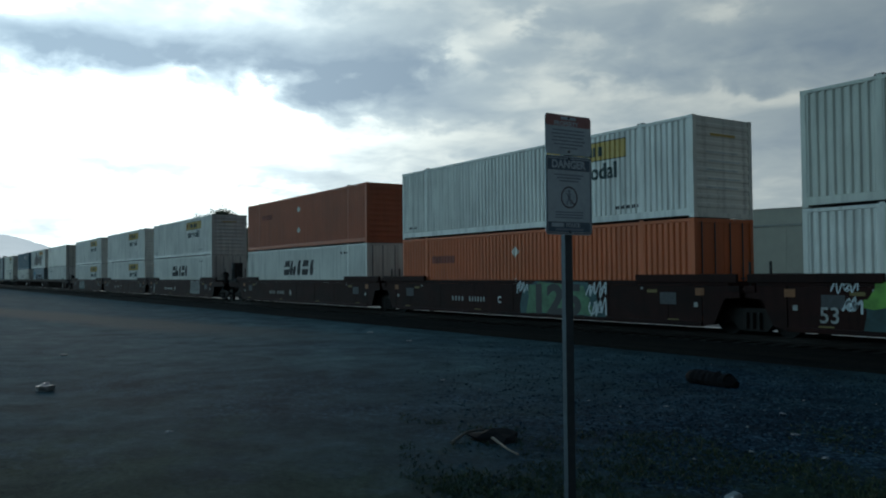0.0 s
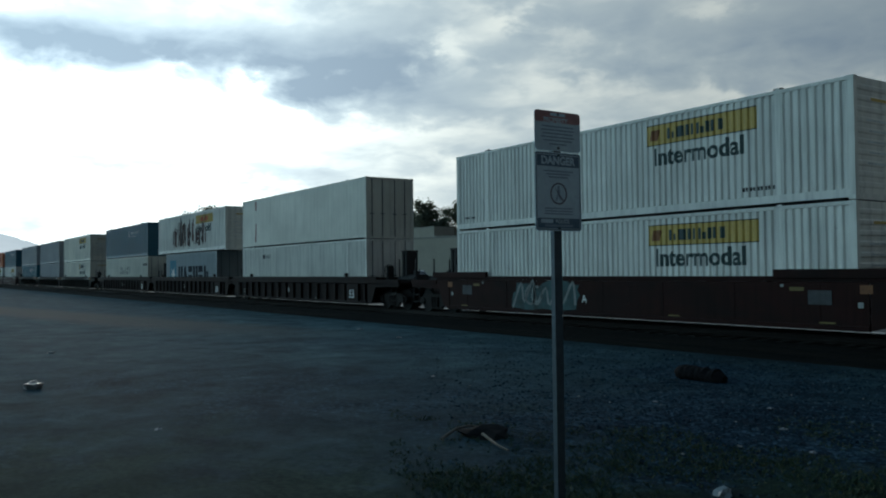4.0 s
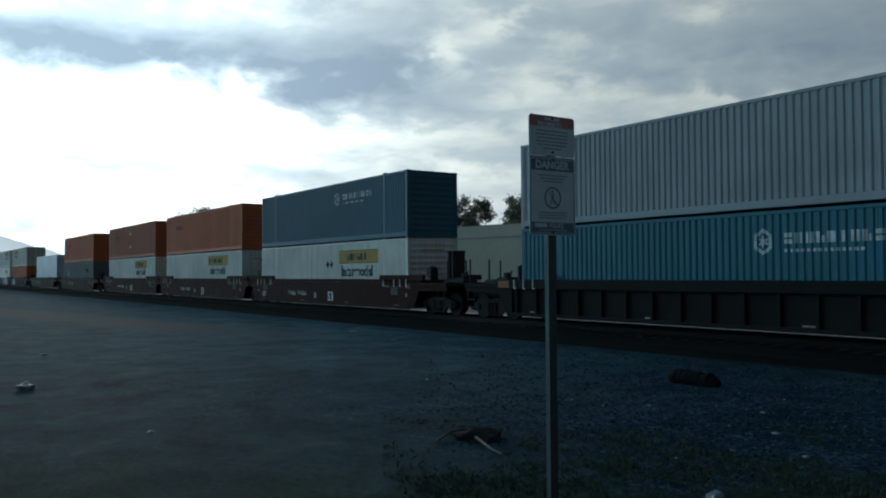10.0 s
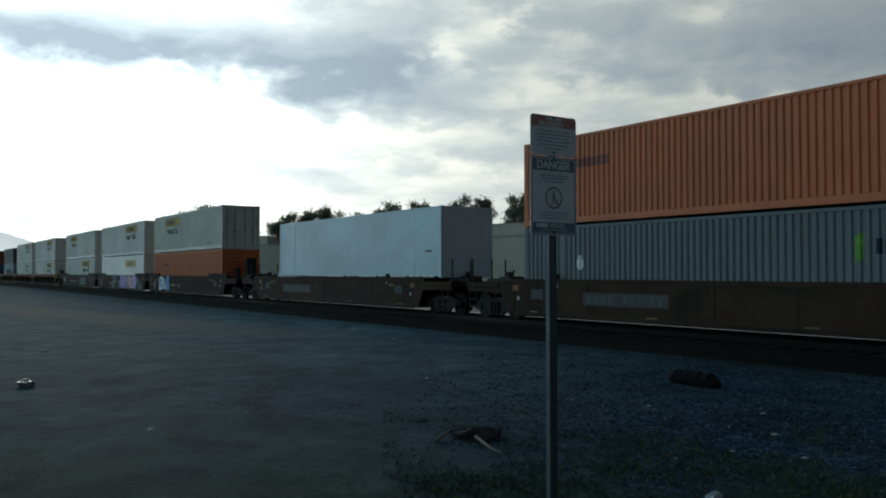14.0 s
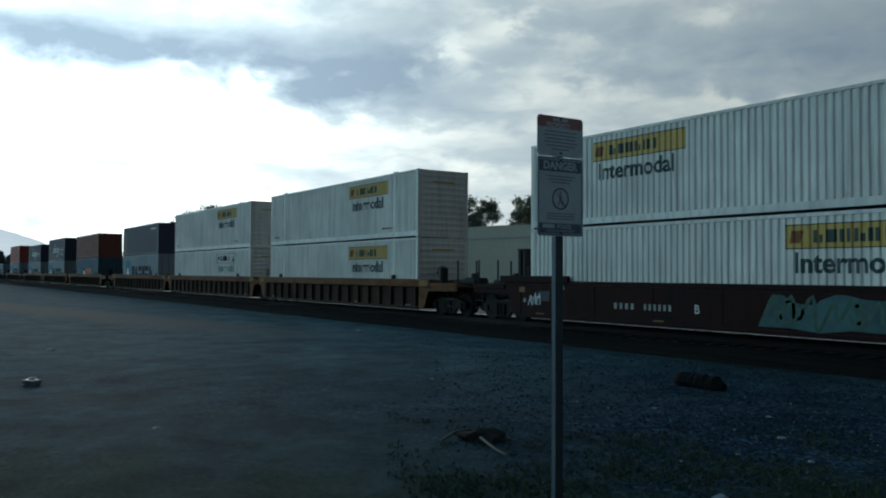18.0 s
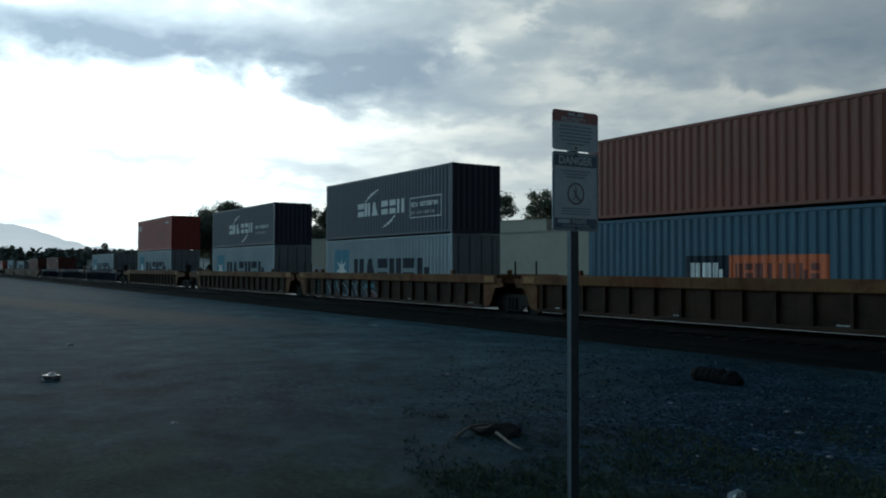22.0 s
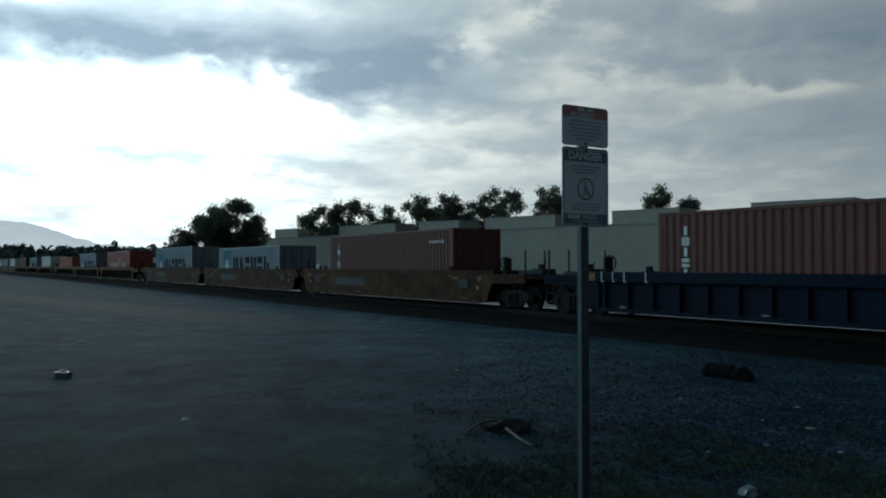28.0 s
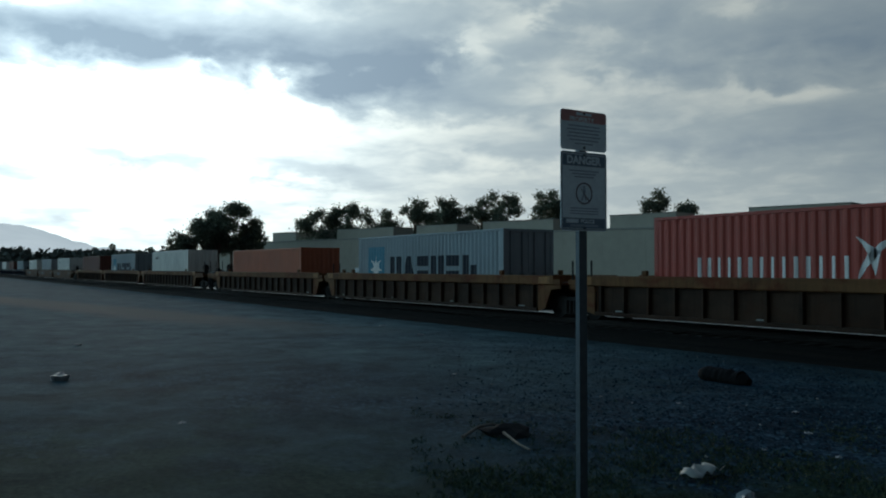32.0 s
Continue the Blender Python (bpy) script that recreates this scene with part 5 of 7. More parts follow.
        put("emblem", [[(1.5 + 0.30 * math.cos(radians(60 * i + 30)), 2.12 + 0.34 * math.sin(radians(60 * i + 30))), (1.5 + 0.30 * math.cos(radians(60 * i + 90)), 2.12 + 0.34 * math.sin(radians(60 * i + 90))),
                         (1.5 + 0.20 * math.cos(radians(60 * i + 90)), 2.12 + 0.24 * math.sin(radians(60 * i + 90))), (1.5 + 0.20 * math.cos(radians(60 * i + 30)), 2.12 + 0.24 * math.sin(radians(60 * i + 30)))] for i in range(6)] + star(1.5, 2.12, 0.18, 6), M_SPRAYPALE)
    elif base == "pale":
        name_shapes(shapes(-2.2, 2.0, 1.36, 2.05, "cuici", 0.12, 0.26), M_GREYMARK)
        put("small_print", blocks(6.3, 7.8, 2.10, 2.30, 9, 0.35), M_BLACK)
    elif base == "ghost":
        put("faded_name", [bar(-5.72, -4.02, 1.82, 2.12)], M_FADED)
        if flip == "diamond":
            put("diamond", [[(-0.07, 1.94), (0.14, 2.16), (-0.07, 2.38), (-0.28, 2.16)], [(-0.07, 0.77), (0.14, 0.99), (-0.07, 1.21), (-0.28, 0.99)]], M_GHOST)
    elif base == "vertical":
        for i, f in enumerate("inici"):
            name_shapes(shapes(-5.24, -4.94, 0.98 + (4 - i) * 0.31, 0.98 + (4 - i) * 0.31 + 0.25, f, 0.0), M_WHITE)
        put("small_print", blocks(4.2, 5.4, 2.3, 2.42, 9, 0.4), M_WHITE)
    elif base == "corner":
        name_shapes(shapes(-5.63, -4.75, 1.95, 2.40, "cdi", 0.15), M_WHITE)
        put("small_print", blocks(4.2, 5.4, 2.3, 2.42, 9, 0.4), M_WHITE)
    elif base == "south":
        put("name_shapes", blocks(-4.46, 0.30, 1.08, 1.68, 14, 0.70) + blocks(2.0, 4.1, 1.08, 1.68, 6, 0.70), M_WHITE)
        put("emblem", arc(1.7, 1.1, 1.4, 1.1, 180, 110, 0.2) + [[(0.25, 2.15), (0.85, 1.75), (0.7, 1.2), (0.55, 1.7)]], M_WHITE)
    elif base == "boxed":
        put("name_field", [bar(-2.10, -0.575, 1.0, 1.74)], M_NAVYINK, 0.004)
        name_shapes(shapes(-1.90, -0.72, 1.06, 1.54, "nbu", 0.18), M_WHITE, 0.008)
        put("name_panel", [bar(-0.57, 2.33, 1.0, 1.74)], M_ORANGE, 0.004)
        name_shapes(shapes(-0.40, 2.15, 1.10, 1.52, "ncbiinuc", 0.25), M_REDSPRAY, 0.008)
    elif base == "diamonds":
        x = 1.73
        put("name_panel", [bar(x, x + 3.74, 1.88, 2.50)], M_YELLOW, 0.004)
        name_shapes(shapes(x + 0.74, x + 2.80, 2.02, 2.34, "ubnuni", 0.22), M_DARKINK, 0.008)
        put("panel_edge", [bar(x, x + 3.74, 2.48, 2.505), bar(x, x + 3.74, 1.875, 1.90)], M_DARKINK, 0.0065)
        me = words(kind, "Intermodal", 0.70, x + 0.20, 1.28, 0.020)
        me.materials.append(M_DARKINK)
        out.append(("lettering", me, M_DARKINK))
        put("placard", [[(0.42, 1.62), (0.60, 1.84), (0.42, 2.06), (0.24, 1.84)], [(0.84, 1.62), (1.02, 1.84), (0.84, 2.06), (0.66, 1.84)]], M_BLACK)
    elif base == "stripe":
        put("yellow_stripe", [bar(-5.46, -5.10, 0.17, 2.14)], M_OCHRE, 0.004)
        put("stripe_print", [bar(-5.32, -5.24, 0.27 + 0.15 * k, 0.27 + 0.15 * k + (0.05 if k % 3 else 0.09)) for k in range(12)], M_DULLORANGE, 0.008)
        put("small_print", blocks(3.6, 5.3, 2.1, 2.22, 9, 0.4), M_WHITE)
    elif base == "shield":
        put("shield", [[(-5.33, 1.44), (-5.16, 1.56), (-5.16, 1.74), (-5.26, 1.80), (-5.28, 1.92), (-5.38, 1.92), (-5.40, 1.80), (-5.50, 1.74), (-5.50, 1.56)]], M_WHITE)
        put("lime_patch", [[(3.75, 1.56), (3.98, 1.66), (3.98, 2.3), (3.75, 2.2)]], M_LIME, 0.004)
        name_shapes(shapes(4.27, 5.9, 1.78, 2.14, "ncdu"), M_NAVYINK)
    elif base == "streak":
        put("rust_streak", [[(-6.03, 0.3), (-5.80, 0.3), (-5.76, 1.4), (-5.90, 1.4)], [(-5.98, 2.2), (-5.74, 2.2), (-5.74, 2.75), (-5.96, 2.75)]], M_REDSPRAY, 0.004)
    elif base == "trailer":
        put("rail_dash", [bar(-7.9 + 0.52 * i, -7.9 + 0.52 * i + 0.34, 0.03, 0.09) for i in range(30)], M_WHITE, 0.016)
        put("latch_plate", [bar(6.9, 7.4, 1.05, 1.12)], M_BLACK, 0.006)
    elif base == "plate":
        put("name_shapes", blocks(-4.8, -3.6, 2.2, 2.42, 6, 0.3), M_BLACK)
    elif base == "spray":
        x = 1.76
        put("name_panel", [bar(x, x + 3.70, 2.02, 2.62)], M_YELLOW, 0.004)
        name_shapes(shapes(x + 0.74, x + 2.80, 2.16, 2.47, "ubnuni", 0.22), M_ORANGE, 0.008)
        me = words(kind, "Intermodal", 0.70, x + 0.22, 1.44, 0.020)
        me.materials.append(M_DARKINK)
        out.append(("lettering", me, M_DARKINK))
        rnd = random.Random(8)
        pitch = 0.215
        q = -3.95
        while q < 4.0:
            env = 2.15 + 0.40 * math.sin(q * 2.3) + 0.22 * math.sin(q * 5.1 + 1) + rnd.uniform(-0.35, 0.25)
            top, low = min(2.68, env), rnd.uniform(0.40, 0.66)
            wide = rnd.choice((0.11, 0.14, 0.17, 0.20))
            # one drip of paint down a ridge, ragged and flaked
            n = 6
            cuts = [low + (top - low) * k / n for k in range(n + 1)]
            wob = [(rnd.uniform(-0.02, 0.02), rnd.uniform(-0.05, 0.03)) for k in range(n + 1)]
            drip = [[(q + wob[k][0], cuts[k]), (q + wide + wob[k][1], cuts[k]), (q + wide + wob[k + 1][1], cuts[k + 1]), (q + wob[k + 1][0], cuts[k + 1])] for k in range(n) if 0 < k < n - 1 or rnd.random() < 0.8]
            put("graffiti_drip", drip, M_PEEL if rnd.random() < 0.7 else M_BLACK, 0.010)
            if rnd.random() < 0.30:
                z = rnd.uniform(0.6, 1.9)
                put("graffiti_drip", [[(q + wide, z), (q + pitch + 0.02, z + 0.05), (q + pitch + 0.02, z + rnd.uniform(0.3, 0.6)), (q + wide, z + 0.4)]], M_PEEL, 0.012)
            q += pitch * (1 if rnd.random() < 0.86 else 2)
    _marks[key] = out
    return out


COLOUR_WORDS = {"white": "white", "cream": "cream-white", "ivory": "ivory", "russet": "faded russet", "bright": "bright bluish white", "clean": "clean white", "orange": "orange", "rustred": "faded orange", "teal": "dark teal blue", "azure": "blue", "grey": "grey",
                "steel": "blue-grey", "silver": "light grey", "navy": "navy blue", "brown": "brown-red", "red": "red", "sea": "sea blue"}
TOPPED = {"amber": "yellow name panel", "blankpanel": "white framed name panel", "amberpanel": "yellow name panel", "speed": "slanted black markings", "sea": "blue star panel", "swoosh": "white swoosh markings",
          "hex": "pale hexagon emblem", "pale": "faint pale markings", "ghost": "faded dark patch", "vertical": "white upright markings", "corner": "white corner markings",
          "south": "large white markings", "boxed": "orange name panel", "diamonds": "black placards", "spray": "red graffiti streaks", "plate": "small dark markings", "shield": "white shield mark", "stripe": "ochre corner stripe", "streak": "rusty streak", "trailer": "dashed bottom rail"}


def container(kind, colour, design, doors, level):
    """doors: whether the leading end has the doors. level: bottom or top."""
    L, wd, H = KIND[kind][:3]
    mat = PAINT[colour]
    M = box_meshes(kind)
    size = "long" if L > 14 else "forty-foot"
    skin = "smooth-sided" if kind == "smooth" else "corrugated"
    base = design.split("-")[0]
    deco = (" with " + TOPPED[base]) if base in TOPPED else ""
    rest = "in a wagon" if level == "bottom" else "stacked on another"
    c = thing("shipping_container", f"{COLOUR_WORDS[colour]} {skin} container{deco}, {rest}", "container", "containers on the train")
    turn = pose(0, 0, 0, 0, 0, 180)
    part("side_panel", M["side"], mat, c)
    part("side_panel", M["side"], mat, c, m=turn)
    for sx in (-1, 1):
        for sy in (-1, 1):
            part("corner_post", M["post"], mat, c, m=pose(sx * (L / 2 - 0.07), sy * (wd / 2 - 0.07), 0))
            for z in (0.058, H - 0.058):
                part("corner_casting", M["casting"], mat, c, m=pose(sx * (L / 2 - 0.087), sy * (wd / 2 - 0.079), z))
            if L > 14:
                part("lifting_post", M["mid"], mat, c, m=pose(sx * 6.09, -(wd / 2 - 0.004), 0) if sy < 0 else pose(sx * 6.09, wd / 2 - 0.004, 0, 0, 0, 180))
    for m in (None, turn):
        shift = pose(0, -wd / 2 + 0.002, 0) if m is None else turn @ pose(0, -wd / 2 + 0.002, 0)
        part("bottom_rail", M["low"], mat, c, m=shift)
        part("top_rail", M["top"], mat, c, m=shift)
    if L > 14 and kind == "dom":
        for sx in (-1, 1):
            for sy in (-1, 1):
                part("lifting_casting", M["lift"], None, c, "dark steel lifting casting", m=pose(sx * 6.09, sy * (wd / 2 - 0.085), H - 0.03))
    if base in ("amber", "diamonds", "spray", "blankpanel") and not doors:
        part("end_panel", M["endpanel"], M_YELLOW, c, "faded yellow end panel")
        for i in range(5):
            part("end_print", M["endbar"], M_SPRAYPALE, c, m=pose(0, 0.1 * (i % 2), 1.55 - 0.255 * i))
    part("roof", M["roof"], mat, c)
    part("floor", M["floor"], None, c)
    head, tail = (None, turn) if doors else (turn, None)
    part("front_wall", M["front"], mat, c, m=tail)
    part("end_sill", M["sill"], mat, c, m=tail)
    part("end_sill", M["sill"], mat, c, m=head)
    part("door_header", M["header"], mat, c, m=head)
    for sy in (0, 1):
        flip = pose(0, -(wd / 2 - 0.075) - 0.006, 0) if sy else pose(0, 0, 0)
        d = part("door", M["door"], mat, c, m=(head @ flip) if head else flip)
        for y in (0.26, 0.82):
            part("locking_rod", M["rod"], None, d, m=pose(0, y, 0))
    for name, me, mm in marks(kind, design) if design else ():
        part(name, me, None, c)
    return c


# ---------------------------------------------------------------- well wagons
HALF, WELL = 9.775, 8.42        # half pitch of coupled units inside a set; half length of the well
END = 11.85                     # half pitch where two sets are coupled
SILL_LOW, SILL_TOP = 0.20, 1.47


def wheelset(parent, x):
    w = Shape()
    for y in (-0.755, 0.755):
        s = 1 if y > 0 else -1
        w.tube((0, y - s * 0.035, 0), (0, y - s * 0.065, 0), 0.485, 0.485, 22)
        w.tube((0, y + s * 0.07, 0), (0, y - s * 0.035, 0), 0.455, 0.460, 22)
        w.tube((0, y + s * 0.085, 0), (0, y + s * 0.0701, 0), 0.16, 0.16, 10)
        for i in range(5):
            a = 2 * math.pi * i / 5
            w.box(math.cos(a) * 0.27 - 0.03, math.cos(a) * 0.27 + 0.03, y + s * 0.0702 - 0.008, y + s * 0.0702 + 0.008, math.sin(a) * 0.27 - 0.03, math.sin(a) * 0.27 + 0.03)
    w.tube((0, -1.0, 0), (0, 1.0, 0), 0.075, 0.075, 10)
    me = w.mesh("wheelset", M_TREAD)
    return part("wheelset", me, None, parent, m=pose(x, 0, 0.455))


def build_bogie():
    """A truck: two cast side frames, bolster, two wheelsets."""
    s = Shape()
    for y in (-1.0, 1.0):
        prof = [(-1.18, 0.40), (-1.05, 0.30), (-0.62, 0.34), (-0.42, 0.14), (0.42, 0.14), (0.62, 0.34), (1.05, 0.30), (1.18, 0.40), (1.15, 0.58), (0.55, 0.74), (-0.55, 0.74), (-1.15, 0.58)]
        s.slab(prof, y - 0.06, y + 0.06)
        for x in (-0.89, 0.89):
            s.tube((x, y - 0.12, 0.455), (x, y + 0.12, 0.455), 0.13, 0.13, 10)
        for x in (-0.2, 0.0, 0.2):
            s.tube((x, y - 0.09 * (1 if y > 0 else -1) * -1, 0.2), (x, y + 0.09 * (1 if y > 0 else -1), 0.62), 0.07, 0.07, 7)
    s.box(-0.22, 0.22, -1.05, 1.05, 0.45, 0.72, 0.04)
    return s.mesh("bogie", M_RUSTY)


BOGIE = build_bogie()
_wheel_meshes = []


def bogie(parent, x):
    b = part("bogie", BOGIE, None, parent, "rusty cast steel truck", m=pose(x, 0, 0))
    for i, wx in enumerate((-0.89, 0.89)):
        if len(_wheel_meshes) < 1:
            w = wheelset(b, wx)
            _wheel_meshes.append(w.data)
        else:
            w = part("wheelset", _wheel_meshes[0], None, b, m=pose(wx, 0, 0.455))
        AXLES[i].append(w)


AXLES = ([], [])
_wagon_meshes = {}


def wagon_meshes(side):
    if side in _wagon_meshes:
        return _wagon_meshes[side]
    o = {}
    c = CAR["maroon"]
    s = Shape()
    s.slab([(-WELL, SILL_LOW + 0.12), (WELL, SILL_LOW + 0.12), (WELL, SILL_TOP - 0.14), (-WELL, SILL_TOP - 0.14)], -1.452, -1.436)
    o["plate"] = s.mesh("side_plate", c)
    o["deep"] = Shape().slab([(-WELL, SILL_LOW + 0.12), (WELL, SILL_LOW + 0.12), (WELL, SILL_TOP - 0.14), (-WELL, SILL_TOP - 0.14)], -1.365, -1.345).mesh("side_plate", c)
    o["flat_chord"] = Shape().box(-WELL - 0.9, WELL + 0.9, -1.459, -1.38, SILL_TOP - 0.138, SILL_TOP, 0.008).mesh("top_chord", c)
    o["collar"] = Shape().box(6.0, WELL + 1.15, -1.50, -1.38, SILL_TOP - 0.06, SILL_TOP + 0.17, 0.02).mesh("end_collar", c)
    o["chord"] = Shape().box(-WELL - 0.9, WELL + 0.9, -1.51, -1.38, SILL_TOP - 0.335, SILL_TOP, 0.03).mesh("top_chord", c)
    o["sill"] = Shape().box(-WELL, WELL, -1.50, -1.38, SILL_LOW, SILL_LOW + 0.118, 0.012).mesh("bottom_sill", c)
    o["rib"] = Shape().hull([(-0.055, -1.3655, SILL_LOW + 0.12), (-0.045, -1.49, SILL_LOW + 0.12), (0.045, -1.49, SILL_LOW + 0.12), (0.055, -1.3655, SILL_LOW + 0.12)][::-1],
                            [(-0.055, -1.3655, SILL_TOP - 0.337), (-0.045, -1.49, SILL_TOP - 0.337), (0.045, -1.49, SILL_TOP - 0.337), (0.055, -1.3655, SILL_TOP - 0.337)][::-1]).mesh("rib", c)
    o["seam"] = Shape().box(-0.012, 0.012, -1.462, -1.4525, SILL_LOW + 0.12, SILL_TOP - 0.14).mesh("seam_strip", c)
    fl = Shape()
    for i in range(9):
        x = -WELL + 0.3 + i * (2 * WELL - 0.6) / 8
        fl.box(x - 0.14, x + 0.14, -1.37, 1.37, 0.22, 0.326)
    fl.box(-WELL, WELL, -1.36, -1.0, 0.24, 0.32).box(-WELL, WELL, 1.0, 1.36, 0.24, 0.32)
    o["floor"] = fl.mesh("well_floor", M_STEEL)
    o["bulkhead"] = Shape().box(WELL - 0.03, WELL + 0.03, -1.37, 1.37, 0.33, SILL_TOP - 0.04).mesh("bulkhead", c)
    ends = {"set": HALF - 0.12, "coupled": END - 0.62}
    for name, e in ends.items():
        low = [(WELL + 0.031, SILL_LOW + 0.02), (WELL + 0.42, SILL_LOW + 0.12), (WELL + 0.75, 0.98), (e, 1.02), (e, SILL_TOP - 0.145), (WELL + 0.031, SILL_TOP - 0.145)]
        o["cheek_" + name] = Shape().slab(low, -1.46, -1.40).mesh("end_side_plate", c)
        o["deck_" + name] = Shape().box(WELL + 0.032, e, -1.39, 1.39, 1.14, 1.22).box(WELL + 0.032, e, -0.36, 0.36, 0.72, 1.139).mesh("end_deck", c)
        o["lip_" + name] = Shape().box(WELL + 0.91, e + 0.02, -1.50, -1.38, SILL_TOP - 0.30, SILL_TOP - 0.142, 0.01).mesh("end_lip", c)
    o["coupler"] = Shape().box(END - 0.615, END - 0.02, -0.11, 0.11, 0.74, 0.98, 0.02).box(END - 0.20, END - 0.02, -0.19, 0.19, 0.68, 1.02, 0.03).mesh("coupler", M_RUSTY)
    o["hose"] = Shape().tube((END - 0.7, 0.35, 0.72), (END - 0.45, 0.35, 0.42), 0.03, 0.03, 6).tube((END - 0.45, 0.35, 0.42), (END - 0.05, 0.30, 0.36), 0.03, 0.03, 6).mesh("air_hose", M_RUBBER)
    o["stanchion"] = Shape().box(-0.024, 0.024, -0.024, 0.024, 1.22, 2.22).mesh("stanchion", M_STEEL)
    o["handrail"] = Shape().tube((0, -1.30, 1.99), (0, -0.45, 1.99), 0.02, 0.02, 6).tube((0, -1.30, 1.65), (0, -0.45, 1.65), 0.02, 0.02, 6).mesh("handrail", M_STEEL)
    o["step"] = Shape().box(-0.22, 0.22, -1.515, -1.47, 0.40, 0.43).box(-0.22, -0.19, -1.505, -1.475, 0.431, 1.0).box(0.19, 0.22, -1.505, -1.475, 0.431, 1.0).box(-0.189, 0.189, -1.505, -1.475, 0.70, 0.73).mesh("step_ladder", M_STEEL)
    hb = Shape().box(-0.06, 0.06, -0.16, 0.16, 1.225, 1.95, 0.03)
    for i in range(16):
        a, b = 2 * math.pi * i / 16, 2 * math.pi * (i + 1) / 16
        hb.tube((-0.10, 0.25 * math.cos(a), 1.75 + 0.25 * math.sin(a)), (-0.10, 0.25 * math.cos(b), 1.75 + 0.25 * math.sin(b)), 0.022, 0.022, 5)
    hb.tube((-0.10, -0.25, 1.75), (-0.10, 0.25, 1.75), 0.016, 0.016, 5).tube((-0.10, 0, 1.5), (-0.10, 0, 2.0), 0.016, 0.016, 5)
    o["handbrake"] = hb.mesh("handbrake", M_STEEL)
    o["cone"] = Shape().box(-0.09, 0.09, -1.49, -1.37, SILL_TOP + 0.002, SILL_TOP + 0.17, 0.03).mesh("guide_block", c)
    o["screen"] = Shape().box(-0.20, -0.06, -0.30, 0.30, 1.222, 2.56, 0.02).box(0.06, 0.20, -0.30, 0.30, 1.222, 2.56, 0.02).box(-0.22, 0.22, -0.32, 0.32, 2.561, 2.64, 0.02).box(-0.059, 0.059, -0.05, 0.05, 1.222, 1.60).mesh("end_frame", M_STEEL)
    o["pillar"] = Shape().box(-0.12, 0.12, -0.10, 0.10, 1.222, 2.62, 0.02).box(-0.20, 0.20, -0.16, 0.16, 1.2215, 1.30, 0.02).mesh("guide_pillar", M_STEEL)
    br = Shape().box(-0.44, 0.42, -0.30, 0.30, 2.50, 2.62, 0.02).box(0.26, 0.42, -0.28, 0.28, 1.222, 2.499, 0.02)
    br.slab([(-0.40, 2.499), (-0.24, 2.499), (0.255, 1.72), (0.255, 1.52)], -0.12, 0.12)
    o["bracket"] = br.mesh("guide_bracket", M_STEEL)
    o["marker"] = Shape().box(-0.30, 0.30, -1.5195, -1.5105, SILL_TOP - 0.29, SILL_TOP - 0.05, 0.003).mesh("end_marker", M_MARKER)
    o["grab"] = Shape().box(-0.016, 0.016, -1.505, -1.475, 1.18, 1.47).box(-0.016, 0.10, -1.505, -1.475, 1.15, 1.179).mesh("grab_iron", M_WHITE)
    o["gear"] = Shape().box(-0.30, 0.30, -0.42, 0.30, 1.224, 1.54, 0.05).tube((-0.7, -0.6, 1.36), (0.7, -0.6, 1.36), 0.11, 0.11, 10).box(-0.16, 0.02, -0.2, 0.0, 1.541, 1.72, 0.03).tube((0.14, -0.1, 1.54), (0.20, -0.1, 1.80), 0.025, 0.025, 6).mesh("brake_gear", M_STEEL)
    _wagon_meshes[side] = o
    return o


def side_marks(wagon, items, face):
    """Stencils and graffiti on the near side plate: (name, list of outlines in x and z, material)."""
    for k, (name, polys, mat) in enumerate(items):
        for p in polys:
            s = Shape()
            area = sum(a[0] * b[1] - b[0] * a[1] for a, b in zip(p, p[1:] + p[:1]))
            q = p if area > 0 else p[::-1]
            s.poly([(x, face - 0.004 - 0.0012 * k, z) for x, z in q])
            part(name, s, mat, wagon)


WAGON_WORDS = {"maroon": "weathered maroon", "oxide": "dark red oxide", "dusk": "grimy dark green", "umber": "dark brown", "yellow": "weathered rusty yellow", "tan": "dirty faded orange", "clay": "rusty brown", "blue": "dull blue"}


